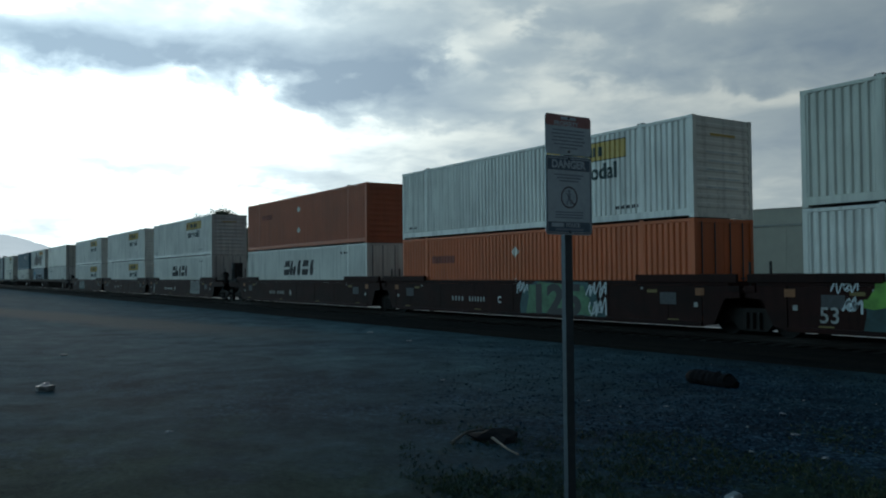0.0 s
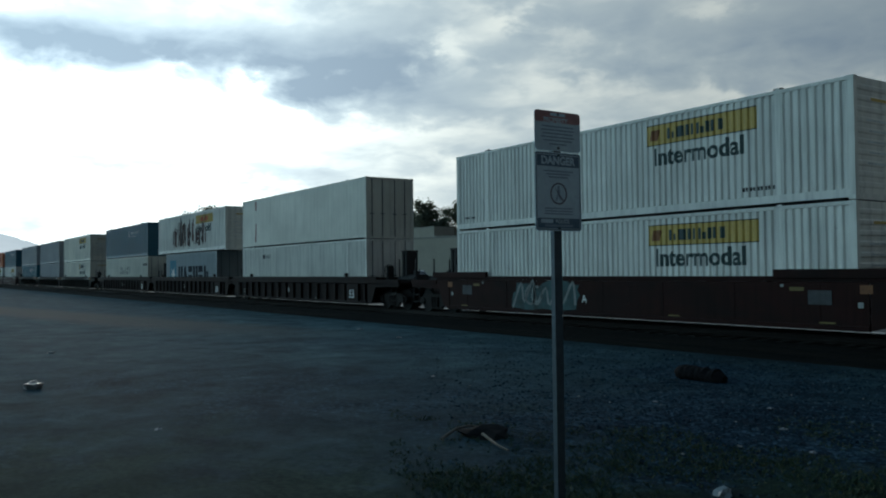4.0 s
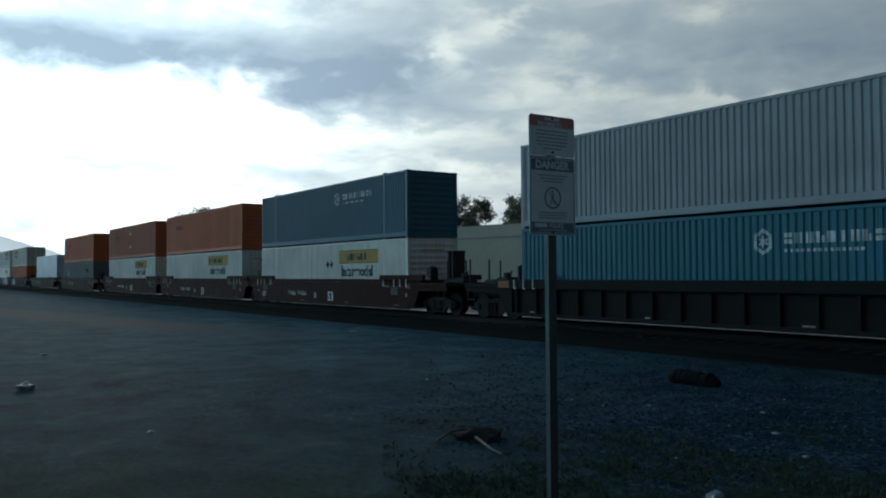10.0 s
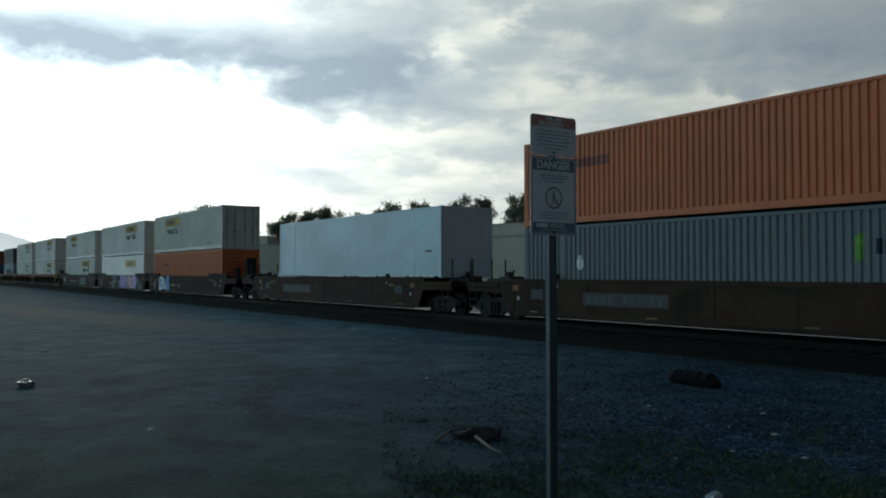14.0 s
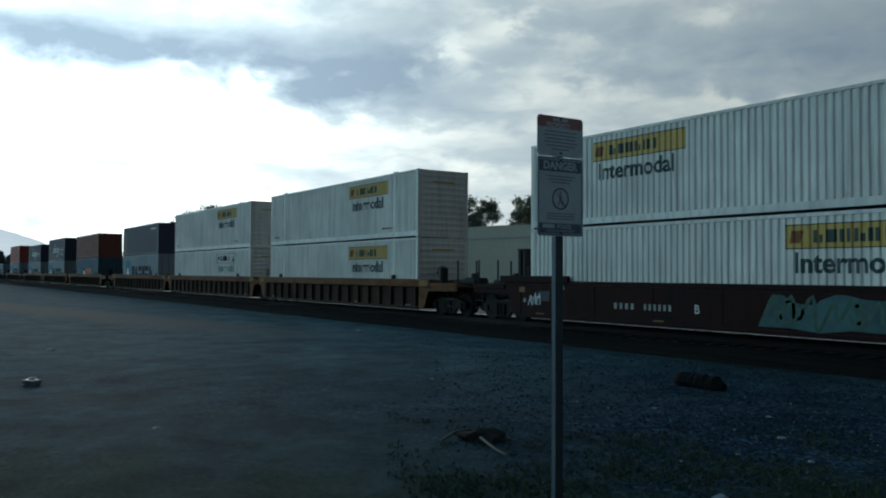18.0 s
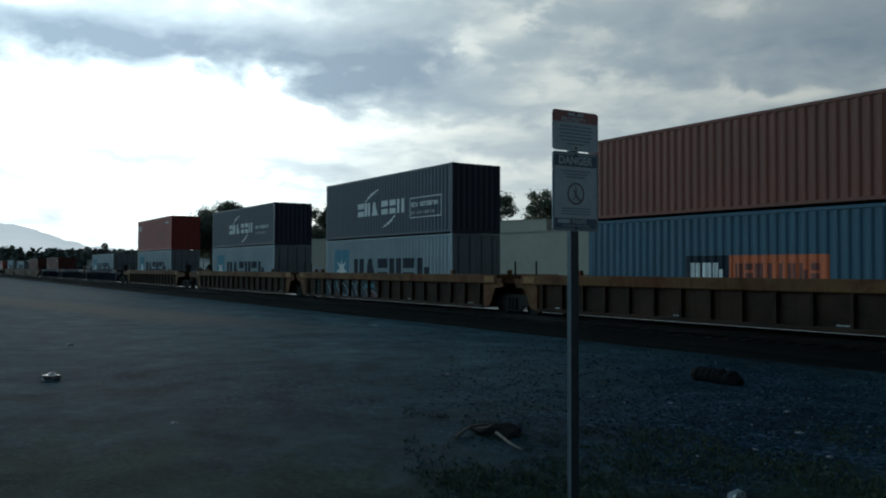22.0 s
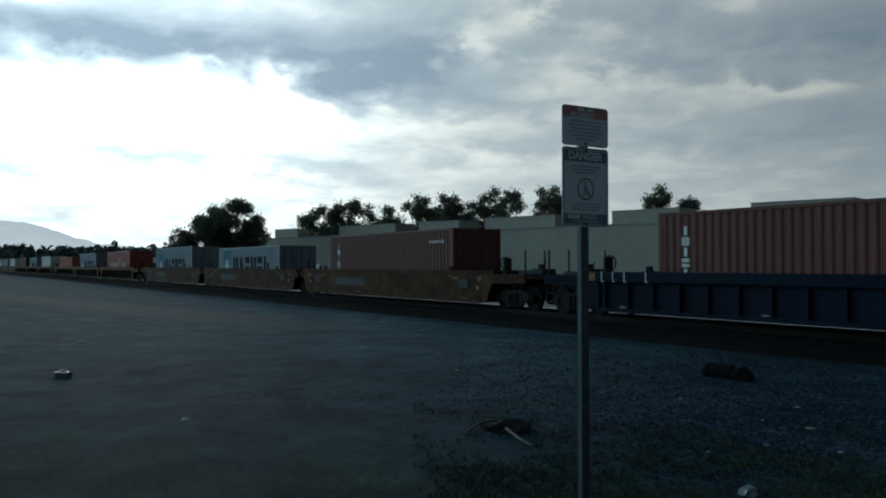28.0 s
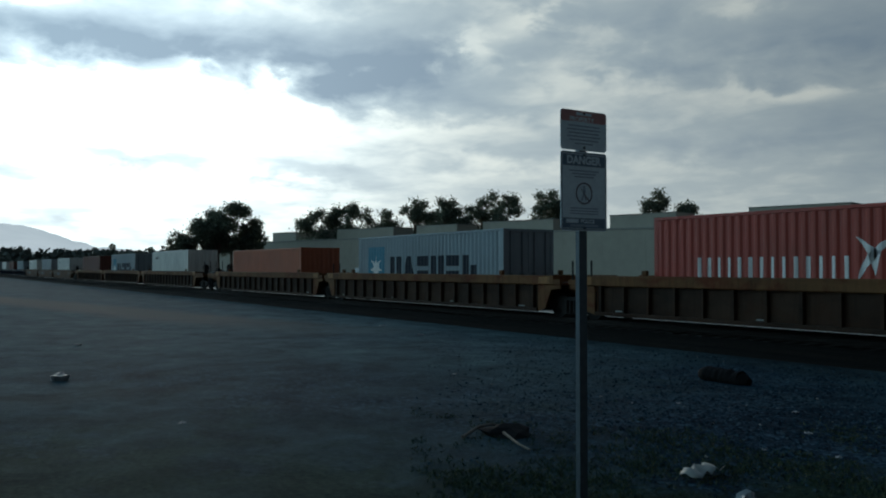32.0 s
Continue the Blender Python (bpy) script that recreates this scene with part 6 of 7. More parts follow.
def well_wagon(colour, ribbed, left, right, brake):
    """left, right: "set" (shared truck inside a set) or "coupled". Its middle is at x = 0, the rail heads at z = 0."""
    mat = CAR[colour]
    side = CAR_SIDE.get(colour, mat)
    M = wagon_meshes("all")
    look_word = "ribbed" if ribbed else "flat-sided"
    w = thing("well_wagon", f"{WAGON_WORDS[colour]} {look_word} steel container well wagon on the rails", "rail wagon", "wagons of the train")
    turn = pose(0, 0, 0, 0, 0, 180)
    for m in (None, turn):
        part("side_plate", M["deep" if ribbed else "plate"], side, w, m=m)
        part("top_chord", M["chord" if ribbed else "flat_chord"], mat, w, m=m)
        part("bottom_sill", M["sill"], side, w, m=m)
        if ribbed:
            for i in range(17):
                q = pose(-WELL + 0.25 + i * (2 * WELL - 0.5) / 16, 0, 0)
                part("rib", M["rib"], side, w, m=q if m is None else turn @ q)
        else:
            for i in range(7):
                q = pose(-WELL + 1.2 + i * (2 * WELL - 2.4) / 6, 0, 0)
                part("seam_strip", M["seam"], mat, w, m=q if m is None else turn @ q)
    part("well_floor", M["floor"], None, w)
    for sx, kind in ((1, right), (-1, left)):
        spin = pose(0, 0, 0) if sx > 0 else turn
        part("bulkhead", M["bulkhead"], mat, w, m=spin)
        for sy in (1, -1):
            part("end_side_plate", M["cheek_" + kind], mat, w, m=Matrix.Diagonal((sx, sy, 1, 1)))
            part("end_lip", M["lip_" + kind], mat, w, m=Matrix.Diagonal((sx, sy, 1, 1)))
            part("guide_block", M["cone"], mat, w, m=pose(sx * (WELL - 2.15), 0, 0) if sy > 0 else pose(sx * (WELL - 2.15), 0, 0, 0, 0, 180))
        part("end_deck", M["deck_" + kind], mat, w, m=spin)
        if colour in ("oxide", "dusk", "blue"):
            for gx in (6.35, 7.25, 7.75, 8.25):
                part("grab_iron", M["grab"], None, w, "white painted grab iron", m=pose(sx * gx, -0.012 if not ribbed else -0.02, 0))
        if colour in ("yellow", "dusk", "blue"):
            part("end_marker", M["marker"], M_MARKER, w, "faded orange-yellow marker plate", m=pose(sx * 8.85, 0, 0))
        if kind == "set" and colour == "umber":
            for px in (8.72, 9.42):
                part("guide_pillar", M["pillar"], None, w, "dark steel guide pillar", m=pose(sx * px, 0, 0))
        if kind == "set" and colour == "oxide":
            part("guide_bracket", M["bracket"], None, w, "dark braced steel bracket", m=pose(sx * 9.22, 0, 0))
        if colour in ("maroon", "oxide"):
            for sy in (1, -1):
                part("end_collar", M["collar"], mat, w, m=Matrix.Diagonal((sx, sy, 1, 1)))
        for px, pz, pw, ph, pm in ((8.36, 1.16, 0.30, 0.20, M_DULLORANGE), (8.22, 0.80, 0.13, 0.13, M_STENCIL), (6.62, 1.16, 0.38, 0.09, M_DULLYELLOW), (7.22, 0.96, 0.60, 0.34, M_PLATEGREY), (6.22, 1.24, 0.09, 0.07, M_STENCIL)):
            if not ribbed:
                part("data_plate", Shape().box(sx * px - pw / 2, sx * px + pw / 2, -1.466, -1.4605, pz - ph / 2, pz + ph / 2), pm, w)
        if kind == "coupled" and colour in ("maroon", "umber", "oxide"):
            part("end_frame", M["screen"], None, w, "dark steel end frame", m=pose(sx * 9.82, 0.0, 0))
        if kind == "coupled":
            part("coupler", M["coupler"], None, w, m=spin)
            part("air_hose", M["hose"], None, w, m=spin)
            for y in (-1.32, -0.42, 1.32):
                part("stanchion", M["stanchion"], None, w, m=pose(sx * (END - 0.75), y, 0))
            part("step_ladder", M["step"], None, w, m=pose(sx * (END - 1.0), 0.02, 0))
            part("brake_gear", M["gear"], None, w, m=pose(sx * 10.45, 0.1, 0))
            if brake == sx:
                part("handbrake", M["handbrake"], None, w, "handbrake wheel on its column", m=pose(sx * (WELL + 0.55), -0.55, 0, 0, 0, 0 if sx > 0 else 180))
            bogie(w, sx * 10.05)
        else:
            part("stanchion", M["stanchion"], None, w, m=pose(sx * (HALF - 0.35), -0.7, -0.25))
            if sx > 0:
                bogie(w, HALF)
    return w

# ---------------------------------------------------------------- the train
SPEED = 21.5065


def travelled(t):
    """How far the train has gone at t seconds; it drifts a little about its mean speed."""
    u = (t - 16) / 16
    return SPEED * t - 0.802 * u * u + 1.5605 * u ** 3


BASE = 0.33                     # level on which the lower container stands
# middle at 0 s, paint, ribbed, ends left and right, lower load, upper load; a load: kind, colour, design, doors ahead, shift along, and for a lower load that sits deep its shift in height
C, S = "coupled", "set"
amber, amber_left = ("dom", "white", "amber", False, 0), ("dom", "white", "amber-left", True, 0)
slanted, sea = ("dom", "white", "speed", True, 0), ("box", "silver", "sea", True, 0)
TRAIN = [
    (-1.88, "maroon", False, S, C, ("dom", "white", "plate", False, 0), ("dom", "ivory", "plate", False, 0)),
    (-21.37, "maroon", False, S, S, ("dom", "orange", "ghost-diamond", True, 0), amber),
    (-40.93, "maroon", False, C, S, slanted, ("dom", "rustred", "ghost-diamond", False, 0)),
    (-64.57, "maroon", False, S, C, slanted, amber),
    (-84.07, "maroon", False, S, S, amber, amber),
    (-103.62, "maroon", False, C, S, amber, amber),
    (-127.20, "umber", True, S, C, ("dom", "white", "plate", True, 0), ("smooth", "ivory", "streak", True, 0)),
    (-146.60, "umber", True, S, S, sea, ("dom", "white", "spray", False, 0)),
    (-166.20, "umber", True, C, S, ("dom", "ivory", "pale", True, 0), ("dom", "teal", "hex", False, 0)),
    (-190.28, "dusk", True, S, C, ("dom", "cream", "blankpanel-worn", False, 0), ("dom", "cream", "amber", False, 0)),
    (-209.82, "dusk", True, S, S, ("dom", "grey", "", False, 0), ("dom", "grey", "", False, 0)),
    (-229.30, "dusk", True, C, S, ("dom", "azure", "hex", False, 0), ("dom", "grey", "", False, 0)),
    (-253.02, "oxide", False, S, C, ("dom", "white", "diamonds", False, 0), ("dom", "teal", "hex", False, 0)),
    (-272.50, "oxide", False, S, S, amber, ("dom", "orange", "ghost", False, 0)),
    (-291.94, "oxide", False, C, S, amber, ("dom", "rustred", "ghost-diamond", False, 0)),
    (-315.40, "clay", False, C, C, ("dom", "steel", "shield", False, 0), ("dom", "orange", "ghost", False, 0)),
    (-338.95, "clay", False, C, C, None, ("smooth", "bright", "trailer", False, 2.2)),
    (-362.45, "maroon", False, S, C, ("dom", "orange", "ghost", False, 0), ("dom", "ivory", "amber-left", True, 0)),
    (-381.87, "maroon", False, S, S, ("smooth", "clean", "amberpanel", False, 0), amber),
    (-401.38, "maroon", False, C, S, amber, amber_left),
    (-424.97, "yellow", True, S, C, amber, amber),
    (-444.42, "yellow", True, S, S, ("dom", "white", "blankpanel", False, 0), amber),
    (-463.63, "yellow", True, C, S, ("box", "silver", "sea", True, -0.12), ("boxlow", "navy", "stripe", False, -0.12)),
    (-487.32, "yellow", True, S, C, ("box", "sea", "boxed", True, 0), ("boxlow", "russet", "", False, 0)),
    (-507.42, "yellow", True, S, S, ("box", "silver", "sea", True, -0.2, -0.09), ("box", "navy", "swoosh-box", False, -0.2)),
    (-527.18, "yellow", True, C, S, ("box", "silver", "sea", True, -0.1, -0.12), ("boxlow", "navy", "swoosh-text", False, -0.1)),
    (-550.92, "yellow", True, C, C, sea, ("box", "red", "corner", True, 0)),
    (-574.53, "blue", True, S, C, sea, None),
    (-594.20, "blue", True, S, S, None, None),
    (-613.95, "blue", True, C, S, ("box", "brown", "vertical", True, 0), None),
    (-637.50, "tan", False, S, C, ("box", "brown", "vertical", True, 0), None),
    (-657.23, "tan", False, S, S, ("boxlow", "silver", "sea", True, 0), None),
    (-676.76, "tan", False, C, S, ("box", "silver", "sea", True, 0), None),
    (-700.62, "yellow", True, S, C, ("box", "red", "south", False, 0), None),
    (-720.42, "yellow", True, S, S, ("box", "silver", "sea", True, 0), None),
    (-740.06, "yellow", True, C, S, ("boxlow", "rustred", "", False, 0), None),
    (-763.80, "yellow", True, S, C, ("box", "white", "plate", False, 0), None),
    (-783.40, "yellow", True, S, S, ("box", "silver", "sea", True, 0), None),
    (-803.00, "yellow", True, C, S, ("box", "brown", "", False, 0), None),
    (-826.70, "tan", False, S, C, ("box", "white", "plate", False, 0), None),
    (-846.30, "tan", False, S, S, ("box", "grey", "", False, 0), None),
    (-865.90, "tan", False, C, S, ("box", "white", "plate", False, 0), None),
    (-889.60, "blue", True, S, C, ("box", "silver", "", False, 0), None),
    (-909.20, "blue", True, S, S, ("box", "brown", "", False, 0), None),
    (-928.80, "blue", True, C, S, ("box", "white", "plate", False, 0), None),
    (-952.50, "yellow", True, S, C, ("box", "silver", "", False, 0), None),
    (-972.10, "yellow", True, S, S, ("box", "white", "plate", False, 0), None),
    (-991.70, "yellow", True, C, S, ("box", "brown", "", False, 0), None),
]


def jagged(rnd, pts, rough=0.10, steps=4):
    """An outline made uneven, as sprayed by hand."""
    out = []
    for (x0, z0), (x1, z1) in zip(pts, pts[1:] + pts[:1]):
        for k in range(steps):
            f = k / steps
            j = 0 if k == 0 else rough
            out.append((x0 + (x1 - x0) * f + rnd.uniform(-j, j), min(1.45, max(0.23, z0 + (z1 - z0) * f + rnd.uniform(-j, j)))))
    return out


def ribbon(pts, w):
    """A sprayed line along smooth points: one quad for each short piece."""
    fine = []
    for i in range(len(pts) - 1):
        p0, p1, p2, p3 = pts[max(i - 1, 0)], pts[i], pts[i + 1], pts[min(i + 2, len(pts) - 1)]
        for k in range(4):
            t = k / 4
            fine.append(tuple(0.5 * (2 * b + (c - a) * t + (2 * a - 5 * b + 4 * c - d) * t * t + (3 * b - a - 3 * c + d) * t ** 3) for a, b, c, d in zip(p0, p1, p2, p3)))
    fine.append(pts[-1])
    left, right = [], []
    for i, (x, z) in enumerate(fine):
        a, b = fine[max(i - 1, 0)], fine[min(i + 1, len(fine) - 1)]
        dx, dz = b[0] - a[0], b[1] - a[1]
        n = math.hypot(dx, dz) or 1
        left.append((x - dz / n * w / 2, z + dx / n * w / 2))
        right.append((x + dz / n * w / 2, z - dx / n * w / 2))
    return left, right


def tag(rnd, x0, x1, z0, z1, n, w):
    """A slanted scribble of crossing loops, no letters."""
    h = z1 - z0
    out = []
    pts = []
    for k in range(2 * n + 1):
        f = k / (2 * n)
        pts.append((x0 + (x1 - x0) * f + (0.12 if k % 2 else -0.10) * h + rnd.uniform(-0.08, 0.08) * h, (z1 if k % 2 else z0) + rnd.uniform(-0.22, 0.16) * h * (1 if k % 2 else -1)))
    out.append(ribbon(pts, w))
    for k in range(max(2, n // 2)):
        c, r = x0 + (x1 - x0) * rnd.random(), h * rnd.uniform(0.22, 0.45)
        a = rnd.uniform(0, 6.28)
        out.append(ribbon([(c + r * 0.8 * math.cos(a + q), (z0 + z1) / 2 + r * math.sin(a + q)) for q in (0, 1.1, 2.2, 3.3, 4.3, 5.2)], w * 0.8))
    return out


def sprayed(wagon, face, layer, shapes, mat):
    """Filled outlines (lists of points) and lines (left and right edges) of spray paint on a side."""
    y = face - 0.004 - 0.0012 * layer
    for s in shapes:
        g = Shape()
        if isinstance(s, tuple):
            left, right = s
            for i in range(len(left) - 1):
                g.poly([(left[i][0], y, left[i][1]), (right[i][0], y, right[i][1]), (right[i + 1][0], y, right[i + 1][1]), (left[i + 1][0], y, left[i + 1][1])])
        else:
            area = sum(a[0] * b[1] - b[0] * a[1] for a, b in zip(s, s[1:] + s[:1]))
            g.poly([(x, y, z) for x, z in (s if area > 0 else s[::-1])])
        part("graffiti", g, mat, wagon)


def graffiti(i, wagon, face, rnd):
    J = lambda *pts: jagged(rnd, list(pts))
    S = lambda layer, shapes, mat: sprayed(wagon, face, layer, shapes, mat)
    if i == 0:
        S(2, [J((-6.5, 0.25), (-6.45, 0.95), (-5.4, 1.0), (-4.2, 0.9), (-2.2, 1.0), (-2.0, 0.3))], M_SPRAYTEAL)
        S(3, [J((-6.5, 0.85), (-6.2, 1.40), (-5.2, 1.42), (-5.0, 0.95)), J((-4.6, 0.8), (-4.4, 1.4), (-3.3, 1.42), (-3.2, 0.9)), J((-2.9, 0.6), (-2.8, 1.35), (-2.1, 1.38), (-2.0, 0.7))], M_LIME)
        S(4, tag(rnd, -7.24, -6.57, 1.20, 1.43, 4, 0.035) + tag(rnd, -6.95, -6.5, 0.72, 1.05, 3, 0.06), M_SPRAYPALE)
    elif i == 1:
        S(2, [J((0.45, 0.26), (0.55, 1.40), (1.6, 1.42), (3.9, 1.40), (4.3, 0.9), (4.7, 0.30), (2.5, 0.25))], M_SPRAYTEAL)
        S(3, [J((0.75, 0.30), (0.95, 1.30), (2.2, 1.36), (3.7, 1.30), (4.0, 0.7), (4.1, 0.34))], M_SPRAYGREEN)
        S(4, tag(rnd, 0.30, 0.85, 1.05, 1.42, 3, 0.05) + tag(rnd, 3.85, 4.75, 0.95, 1.40, 4, 0.05) + tag(rnd, 4.1, 4.75, 0.35, 0.85, 3, 0.06), M_SPRAYPALE)
        part("graffiti", text_mesh("125", 1.36, M_BLACK, 0.055), None, wagon, "black sprayed number on green", m=pose(1.02, face - 0.0112, 0.36) @ Matrix.Diagonal((1.28, 1, 1, 1)))
    elif i == 3:
        S(2, [J((3.35, 0.45), (3.45, 1.40), (4.4, 1.30), (5.75, 1.40), (5.8, 0.5), (4.6, 0.42))], M_SPRAYFAINT)
        S(3, tag(rnd, 3.5, 5.7, 0.55, 1.30, 5, 0.07), M_BLACK)
    elif i == 5:
        S(2, [J((-4.5, 0.4), (-4.2, 1.25), (-3.2, 1.1), (-2.2, 1.3), (-1.0, 1.2), (-1.2, 0.4))], M_SPRAYTEAL)
        S(3, tag(rnd, -4.4, -1.1, 0.45, 1.22, 5, 0.10), M_SPRAYFAINT)
    elif i == 17:
        S(2, [J((-6.1, 0.35), (-6.0, 1.25), (-5.3, 1.35), (-4.6, 1.2), (-4.1, 0.4))], M_SPRAYPALE)
        S(3, [J((-4.2, 0.30), (-4.0, 1.40), (-3.4, 1.40), (-3.3, 0.35))] + tag(rnd, -6.0, -4.2, 0.45, 1.2, 4, 0.09), M_SPRAYBLUE)
    elif i == 18:
        S(2, [J((-2.5, 0.85), (-2.6, 1.42), (-0.9, 1.42), (-0.95, 0.95), (-1.6, 0.8)), J((-3.1, 0.45), (-2.4, 0.75), (-1.6, 0.5), (-1.7, 0.25), (-2.7, 0.25)), J((-0.5, 0.3), (-0.4, 1.0), (0.3, 1.1), (0.35, 0.3))], M_SPRAYTEAL)
        S(2, [J((0.37, 0.25), (0.4, 1.45), (3.1, 1.45), (3.2, 0.8), (3.9, 0.25))], M_PURPLE)
        S(2, [J((4.35, 0.95), (4.75, 1.45), (5.8, 1.45), (6.5, 1.0), (5.9, 0.26), (4.9, 0.28))], M_VIOLET)
        S(3, [J((0.7, 0.5), (0.9, 1.3), (1.6, 1.35), (1.9, 0.9), (1.5, 0.35)), J((2.0, 0.9), (2.3, 1.38), (2.6, 1.2), (2.5, 0.5))], M_VIOLET)
        S(4, [J((2.97, 1.16), (3.39, 1.43), (4.18, 1.43), (4.79, 1.25), (4.41, 0.92), (5.0, 0.30), (3.94, 0.30), (3.3, 0.86))], M_PINK)
        S(5, [ribbon(q, 0.06) for q in ([(3.35, 1.35), (3.6, 1.15), (3.9, 1.18), (3.75, 1.0)], [(4.8, 1.3), (4.5, 0.95), (4.75, 0.72), (5.0, 0.62)], [(1.9, 1.4), (2.1, 0.9), (1.95, 0.35)], [(5.75, 1.4), (5.8, 1.1), (6.4, 1.05)], [(6.1, 0.35), (6.4, 0.8), (6.9, 0.9)])], M_BLACK)
        S(3, [J((6.6, 0.3), (6.7, 0.7), (7.6, 0.85), (8.2, 0.5), (8.1, 0.25))], M_SPRAYTEAL)
    elif i == 19:
        S(2, [J((1.1, 0.4), (1.5, 1.2), (2.4, 1.0), (3.2, 1.25), (4.5, 1.15), (4.4, 0.4))], M_SPRAYTEAL)
        S(3, tag(rnd, 1.2, 4.4, 0.45, 1.15, 6, 0.10), M_DARKGREEN)
        S(4, tag(rnd, -8.0, -7.35, 0.6, 1.0, 3, 0.05), M_SPRAYPALE)
    elif i == 24:
        ring = [(-2.2 + 0.33 * math.sin(0.7 * k), 0.70 + 0.36 * math.cos(0.7 * k)) for k in range(10)]
        S(2, [J((-6.0, 0.32), (-6.05, 1.10), (-4.4, 1.12), (-2.6, 1.08), (-0.5, 1.10), (-0.25, 0.6), (-0.3, 0.32))], M_DEEPBLUE)
        S(3, [J((-1.5, 0.32), (-1.2, 0.62), (-0.5, 0.66), (-0.28, 0.34)), J((-5.3, 0.32), (-5.1, 0.48), (-4.5, 0.44), (-4.6, 0.32)), J((-3.2, 0.32), (-3.0, 0.45), (-2.6, 0.32))], M_PEEL)
        S(4, [ribbon(q, 0.05) for q in (ring, [(-5.85, 0.98), (-5.6, 0.70), (-5.35, 0.36)], [(-4.75, 1.06), (-4.5, 0.66), (-4.15, 0.34)], [(-4.3, 1.04), (-3.75, 0.86), (-3.42, 0.60), (-3.5, 0.36), (-3.95, 0.38), (-4.2, 0.62)],
                                         [(-3.4, 1.08), (-3.3, 0.72), (-3.45, 0.42)], [(-3.25, 0.98), (-3.05, 0.66), (-2.85, 0.34)], [(-3.2, 0.96), (-2.75, 0.92), (-2.5, 0.62), (-2.25, 0.36)], [(-1.75, 0.80), (-1.45, 0.62), (-1.25, 0.36)], [(-1.0, 0.66), (-0.6, 0.58), (-0.35, 0.40)])], M_SPRAYDULL)
        S(4, [J((-5.5, 0.86), (-5.3, 1.06), (-4.95, 1.0), (-4.85, 0.70), (-5.1, 0.66))], M_TEALDULL)
        S(5, tag(rnd, -1.55, -0.60, 0.74, 0.96, 5, 0.035), M_CYAN)
        S(5, [ribbon(q, 0.035) for q in ([(-7.30, 1.00), (-6.95, 1.02)], [(-7.12, 1.06), (-7.1, 0.84)], [(-7.35, 0.82), (-6.85, 0.86)], [(-7.3, 0.66), (-7.05, 0.68)], [(-6.98, 0.90), (-6.96, 0.44)], [(-7.28, 0.52), (-7.24, 0.64)], [(-7.34, 0.40), (-6.88, 0.42)])], M_CYAN)


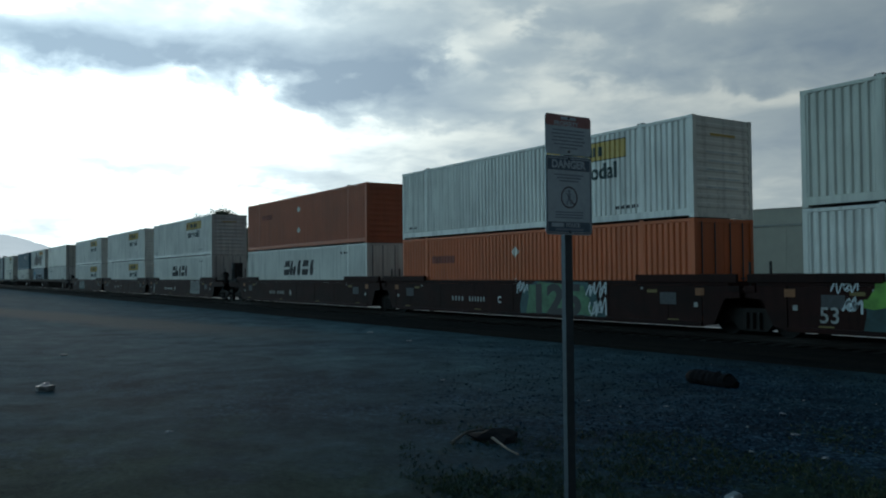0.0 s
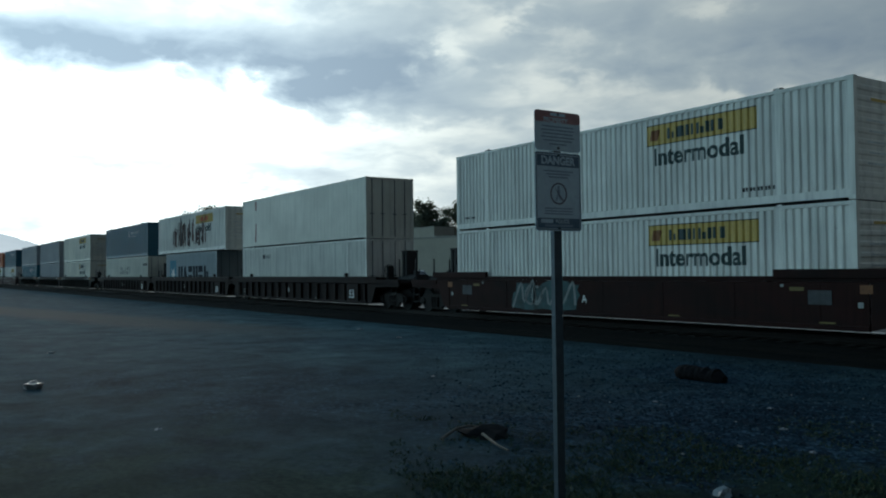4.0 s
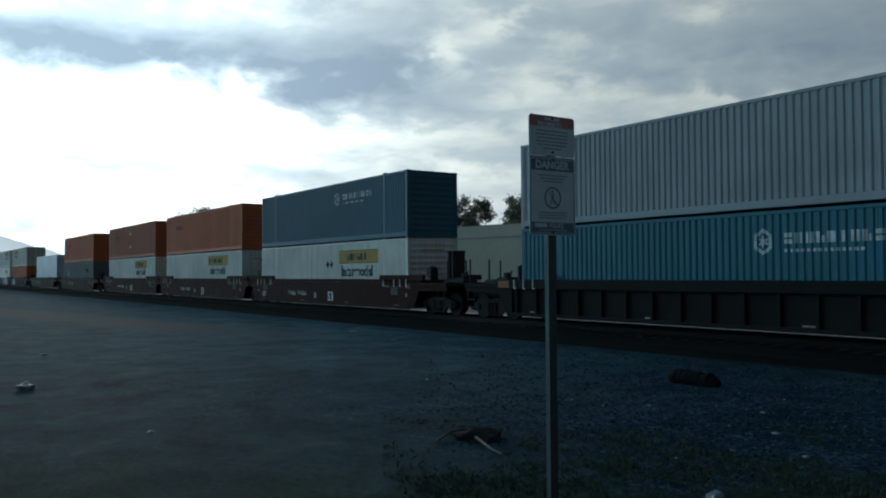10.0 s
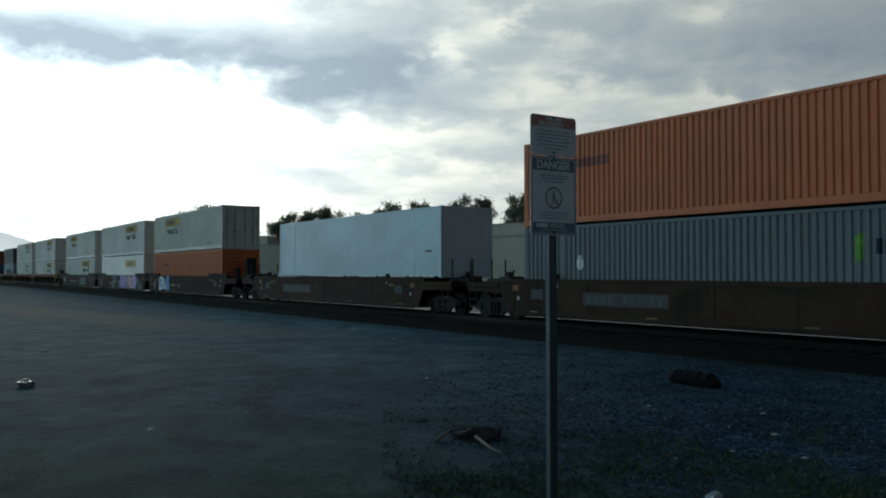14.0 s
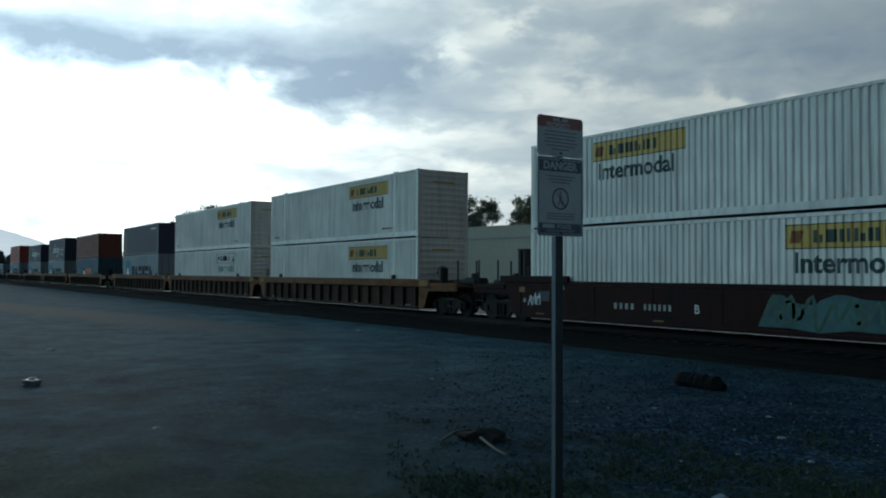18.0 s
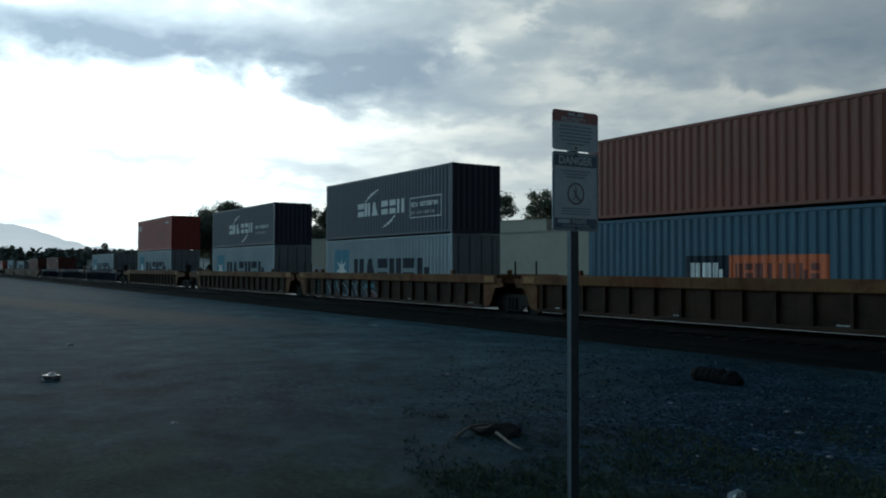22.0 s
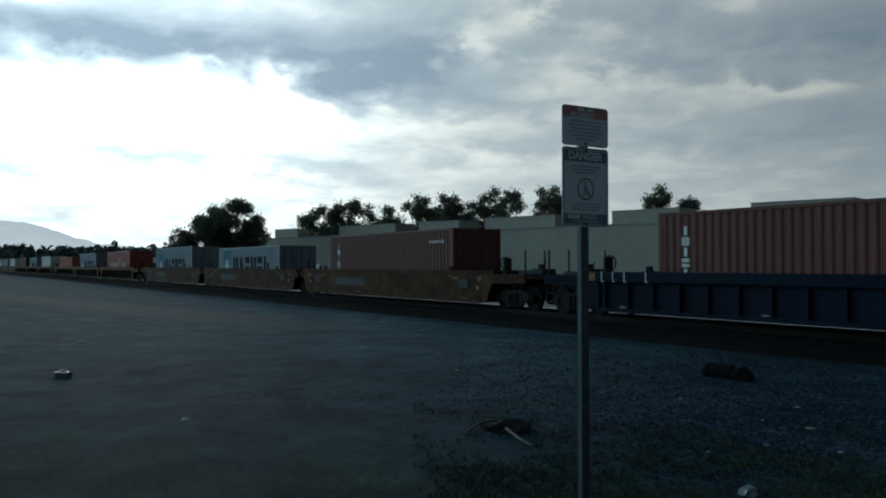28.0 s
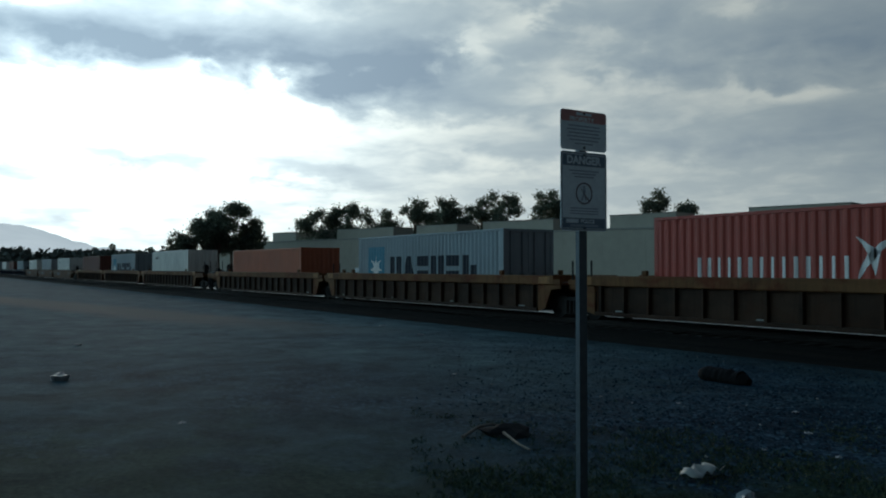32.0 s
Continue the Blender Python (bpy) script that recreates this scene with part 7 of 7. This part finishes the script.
moving = []                     # (thing, middle at 0 s, level)
for i, (x, paint, ribbed, left, right, lower, upper) in enumerate(TRAIN):
    rnd = random.Random(500 + i)
    wagon = well_wagon(paint, ribbed, left, right, 1 if right == C else -1)
    moving.append((wagon, x, 0.0))
    items = [("reflector", [bar(q, q + 0.40, 0.345, 0.385) for q in (-7.6, -2.4, 2.6, 7.2)], M_DULLYELLOW if not ribbed else M_STENCIL)]
    if paint in ("tan", "clay"):
        items.append(("stencil_panel", [bar(-5.0, -1.55, 0.66, 1.06)], M_BLACK))
        items.append(("stencil_bar", blocks(-4.85, -3.6, 0.74, 0.98, 4, 0.35) + blocks(-3.3, -1.7, 0.74, 0.98, 6, 0.35), M_PLATEGREY))
    elif not ribbed:
        items.append(("stencil_bar", blocks(-3.94, -3.04, 0.66, 0.84, 4, 0.5) + blocks(-2.75, -1.64, 0.66, 0.84, 6, 0.5), M_STENCIL))
    if paint == "oxide":
        items += [("stencil_bar", [bar(-3.6, -3.0, 0.62, 0.74), bar(-2.3, -1.7, 0.62, 0.74), bar(-0.75, -0.5, 0.50, 0.78)], M_STENCIL)]
    face = -1.365 if ribbed else -1.459
    side_marks(wagon, items, face)
    graffiti(i, wagon, face, rnd)
    if paint == "oxide":
        part("lettering", text_mesh("53", 0.64, M_WHITE, 0.010), None, wagon, "white stencilled number", m=pose(0.79, face - 0.0112, 0.40))
    if paint == "umber":
        part("number_panel", Shape().box(6.42, 7.55, -1.498, -1.36, 0.33, 1.12, 0.01), CAR["umber"], wagon)
    if (paint == "maroon" and (right == C or i == 18)) or paint == "umber":
        part("lettering", text_mesh("53", 0.54, M_STENCIL if paint == "maroon" else M_WHITE, 0.006), None, wagon, "white stencilled number", m=pose(-7.58 if paint == "maroon" else 6.66, face - 0.0112 if paint == "maroon" else -1.502, 0.46))
    if paint in ("oxide", "umber") and right == C:
        part("lettering", text_mesh("125T", 0.34, M_WHITE, 0.003), None, wagon, m=pose(-7.75, face - 0.0112, 0.50))
    if paint in ("maroon", "umber") or i == 9:
        order = "BCA" if 3 <= i <= 5 else "ACB"
        letter = order[0] if right == C else order[2] if left == C else order[1]
        part("lettering", text_mesh(letter, 0.34, M_WHITE, 0.004), None, wagon, m=pose(0.62 if i == 9 else -0.92, face - 0.0112, 0.64))
    z = BASE
    if lower:
        c = container(lower[0], lower[1], lower[2], lower[3], "bottom")
        z += lower[5] if len(lower) > 5 else 0.0
        moving.append((c, x + lower[4], z))
        z += KIND[lower[0]][2] + 0.02
    if upper:
        if not lower:
            z = SILL_TOP + 0.02
        c = container(upper[0], upper[1], upper[2], upper[3], "top" if lower else "bottom")
        moving.append((c, x + upper[4], z))


def motions():
    """Everything that moves: the train along its track, its wheels, and a sheet of paper."""
    times = (0, 2, 4, 6, 8, 10, 12, 14, 16, 18, 20, 22, 24, 26, 28, 30, 32)
    for ob, x, z in moving:
        walk(ob, [(t, pose(x + travelled(t), TRACK, z)) for t in times])
    # wheels turn as far as the train has rolled
    for i, wx in enumerate((-0.89, 0.89)):
        first = AXLES[i][0]
        rows = []
        for k in range(0, 961):
            t = k / 30
            rows.append((t, Matrix.Translation((wx, 0, 0.455)) @ Matrix.Rotation((travelled(t) - travelled(0)) / 0.455, 4, "Y")))
        walk(first, rows)
        for other in AXLES[i][1:]:
            other.rotation_mode = "QUATERNION"
            keys = other.animation_data_create()
            keys.action = first.animation_data.action
            keys.action_slot = first.animation_data.action_slot
    g = at_ground(-5.97, 6.8)
    walk(paper, [(0, pose(-4.9, 4.0, g)), (28.5, pose(-4.9, 4.0, g)), (29.5, pose(-5.4, 4.6, g, 0, 0, 20)), (30, pose(-6.45, 5.84, g + 0.02, 0, 20, 40)), (30.5, pose(-6.19, 6.23, g + 0.10, 0, 55, 60)),
                 (31, pose(-5.89, 6.60, g, 0, 10, 80)), (31.5, pose(-5.86, 6.85, g, 0, 6, 95)), (32, pose(-5.84, 6.82, g, 0, 0, 96))])


motions()
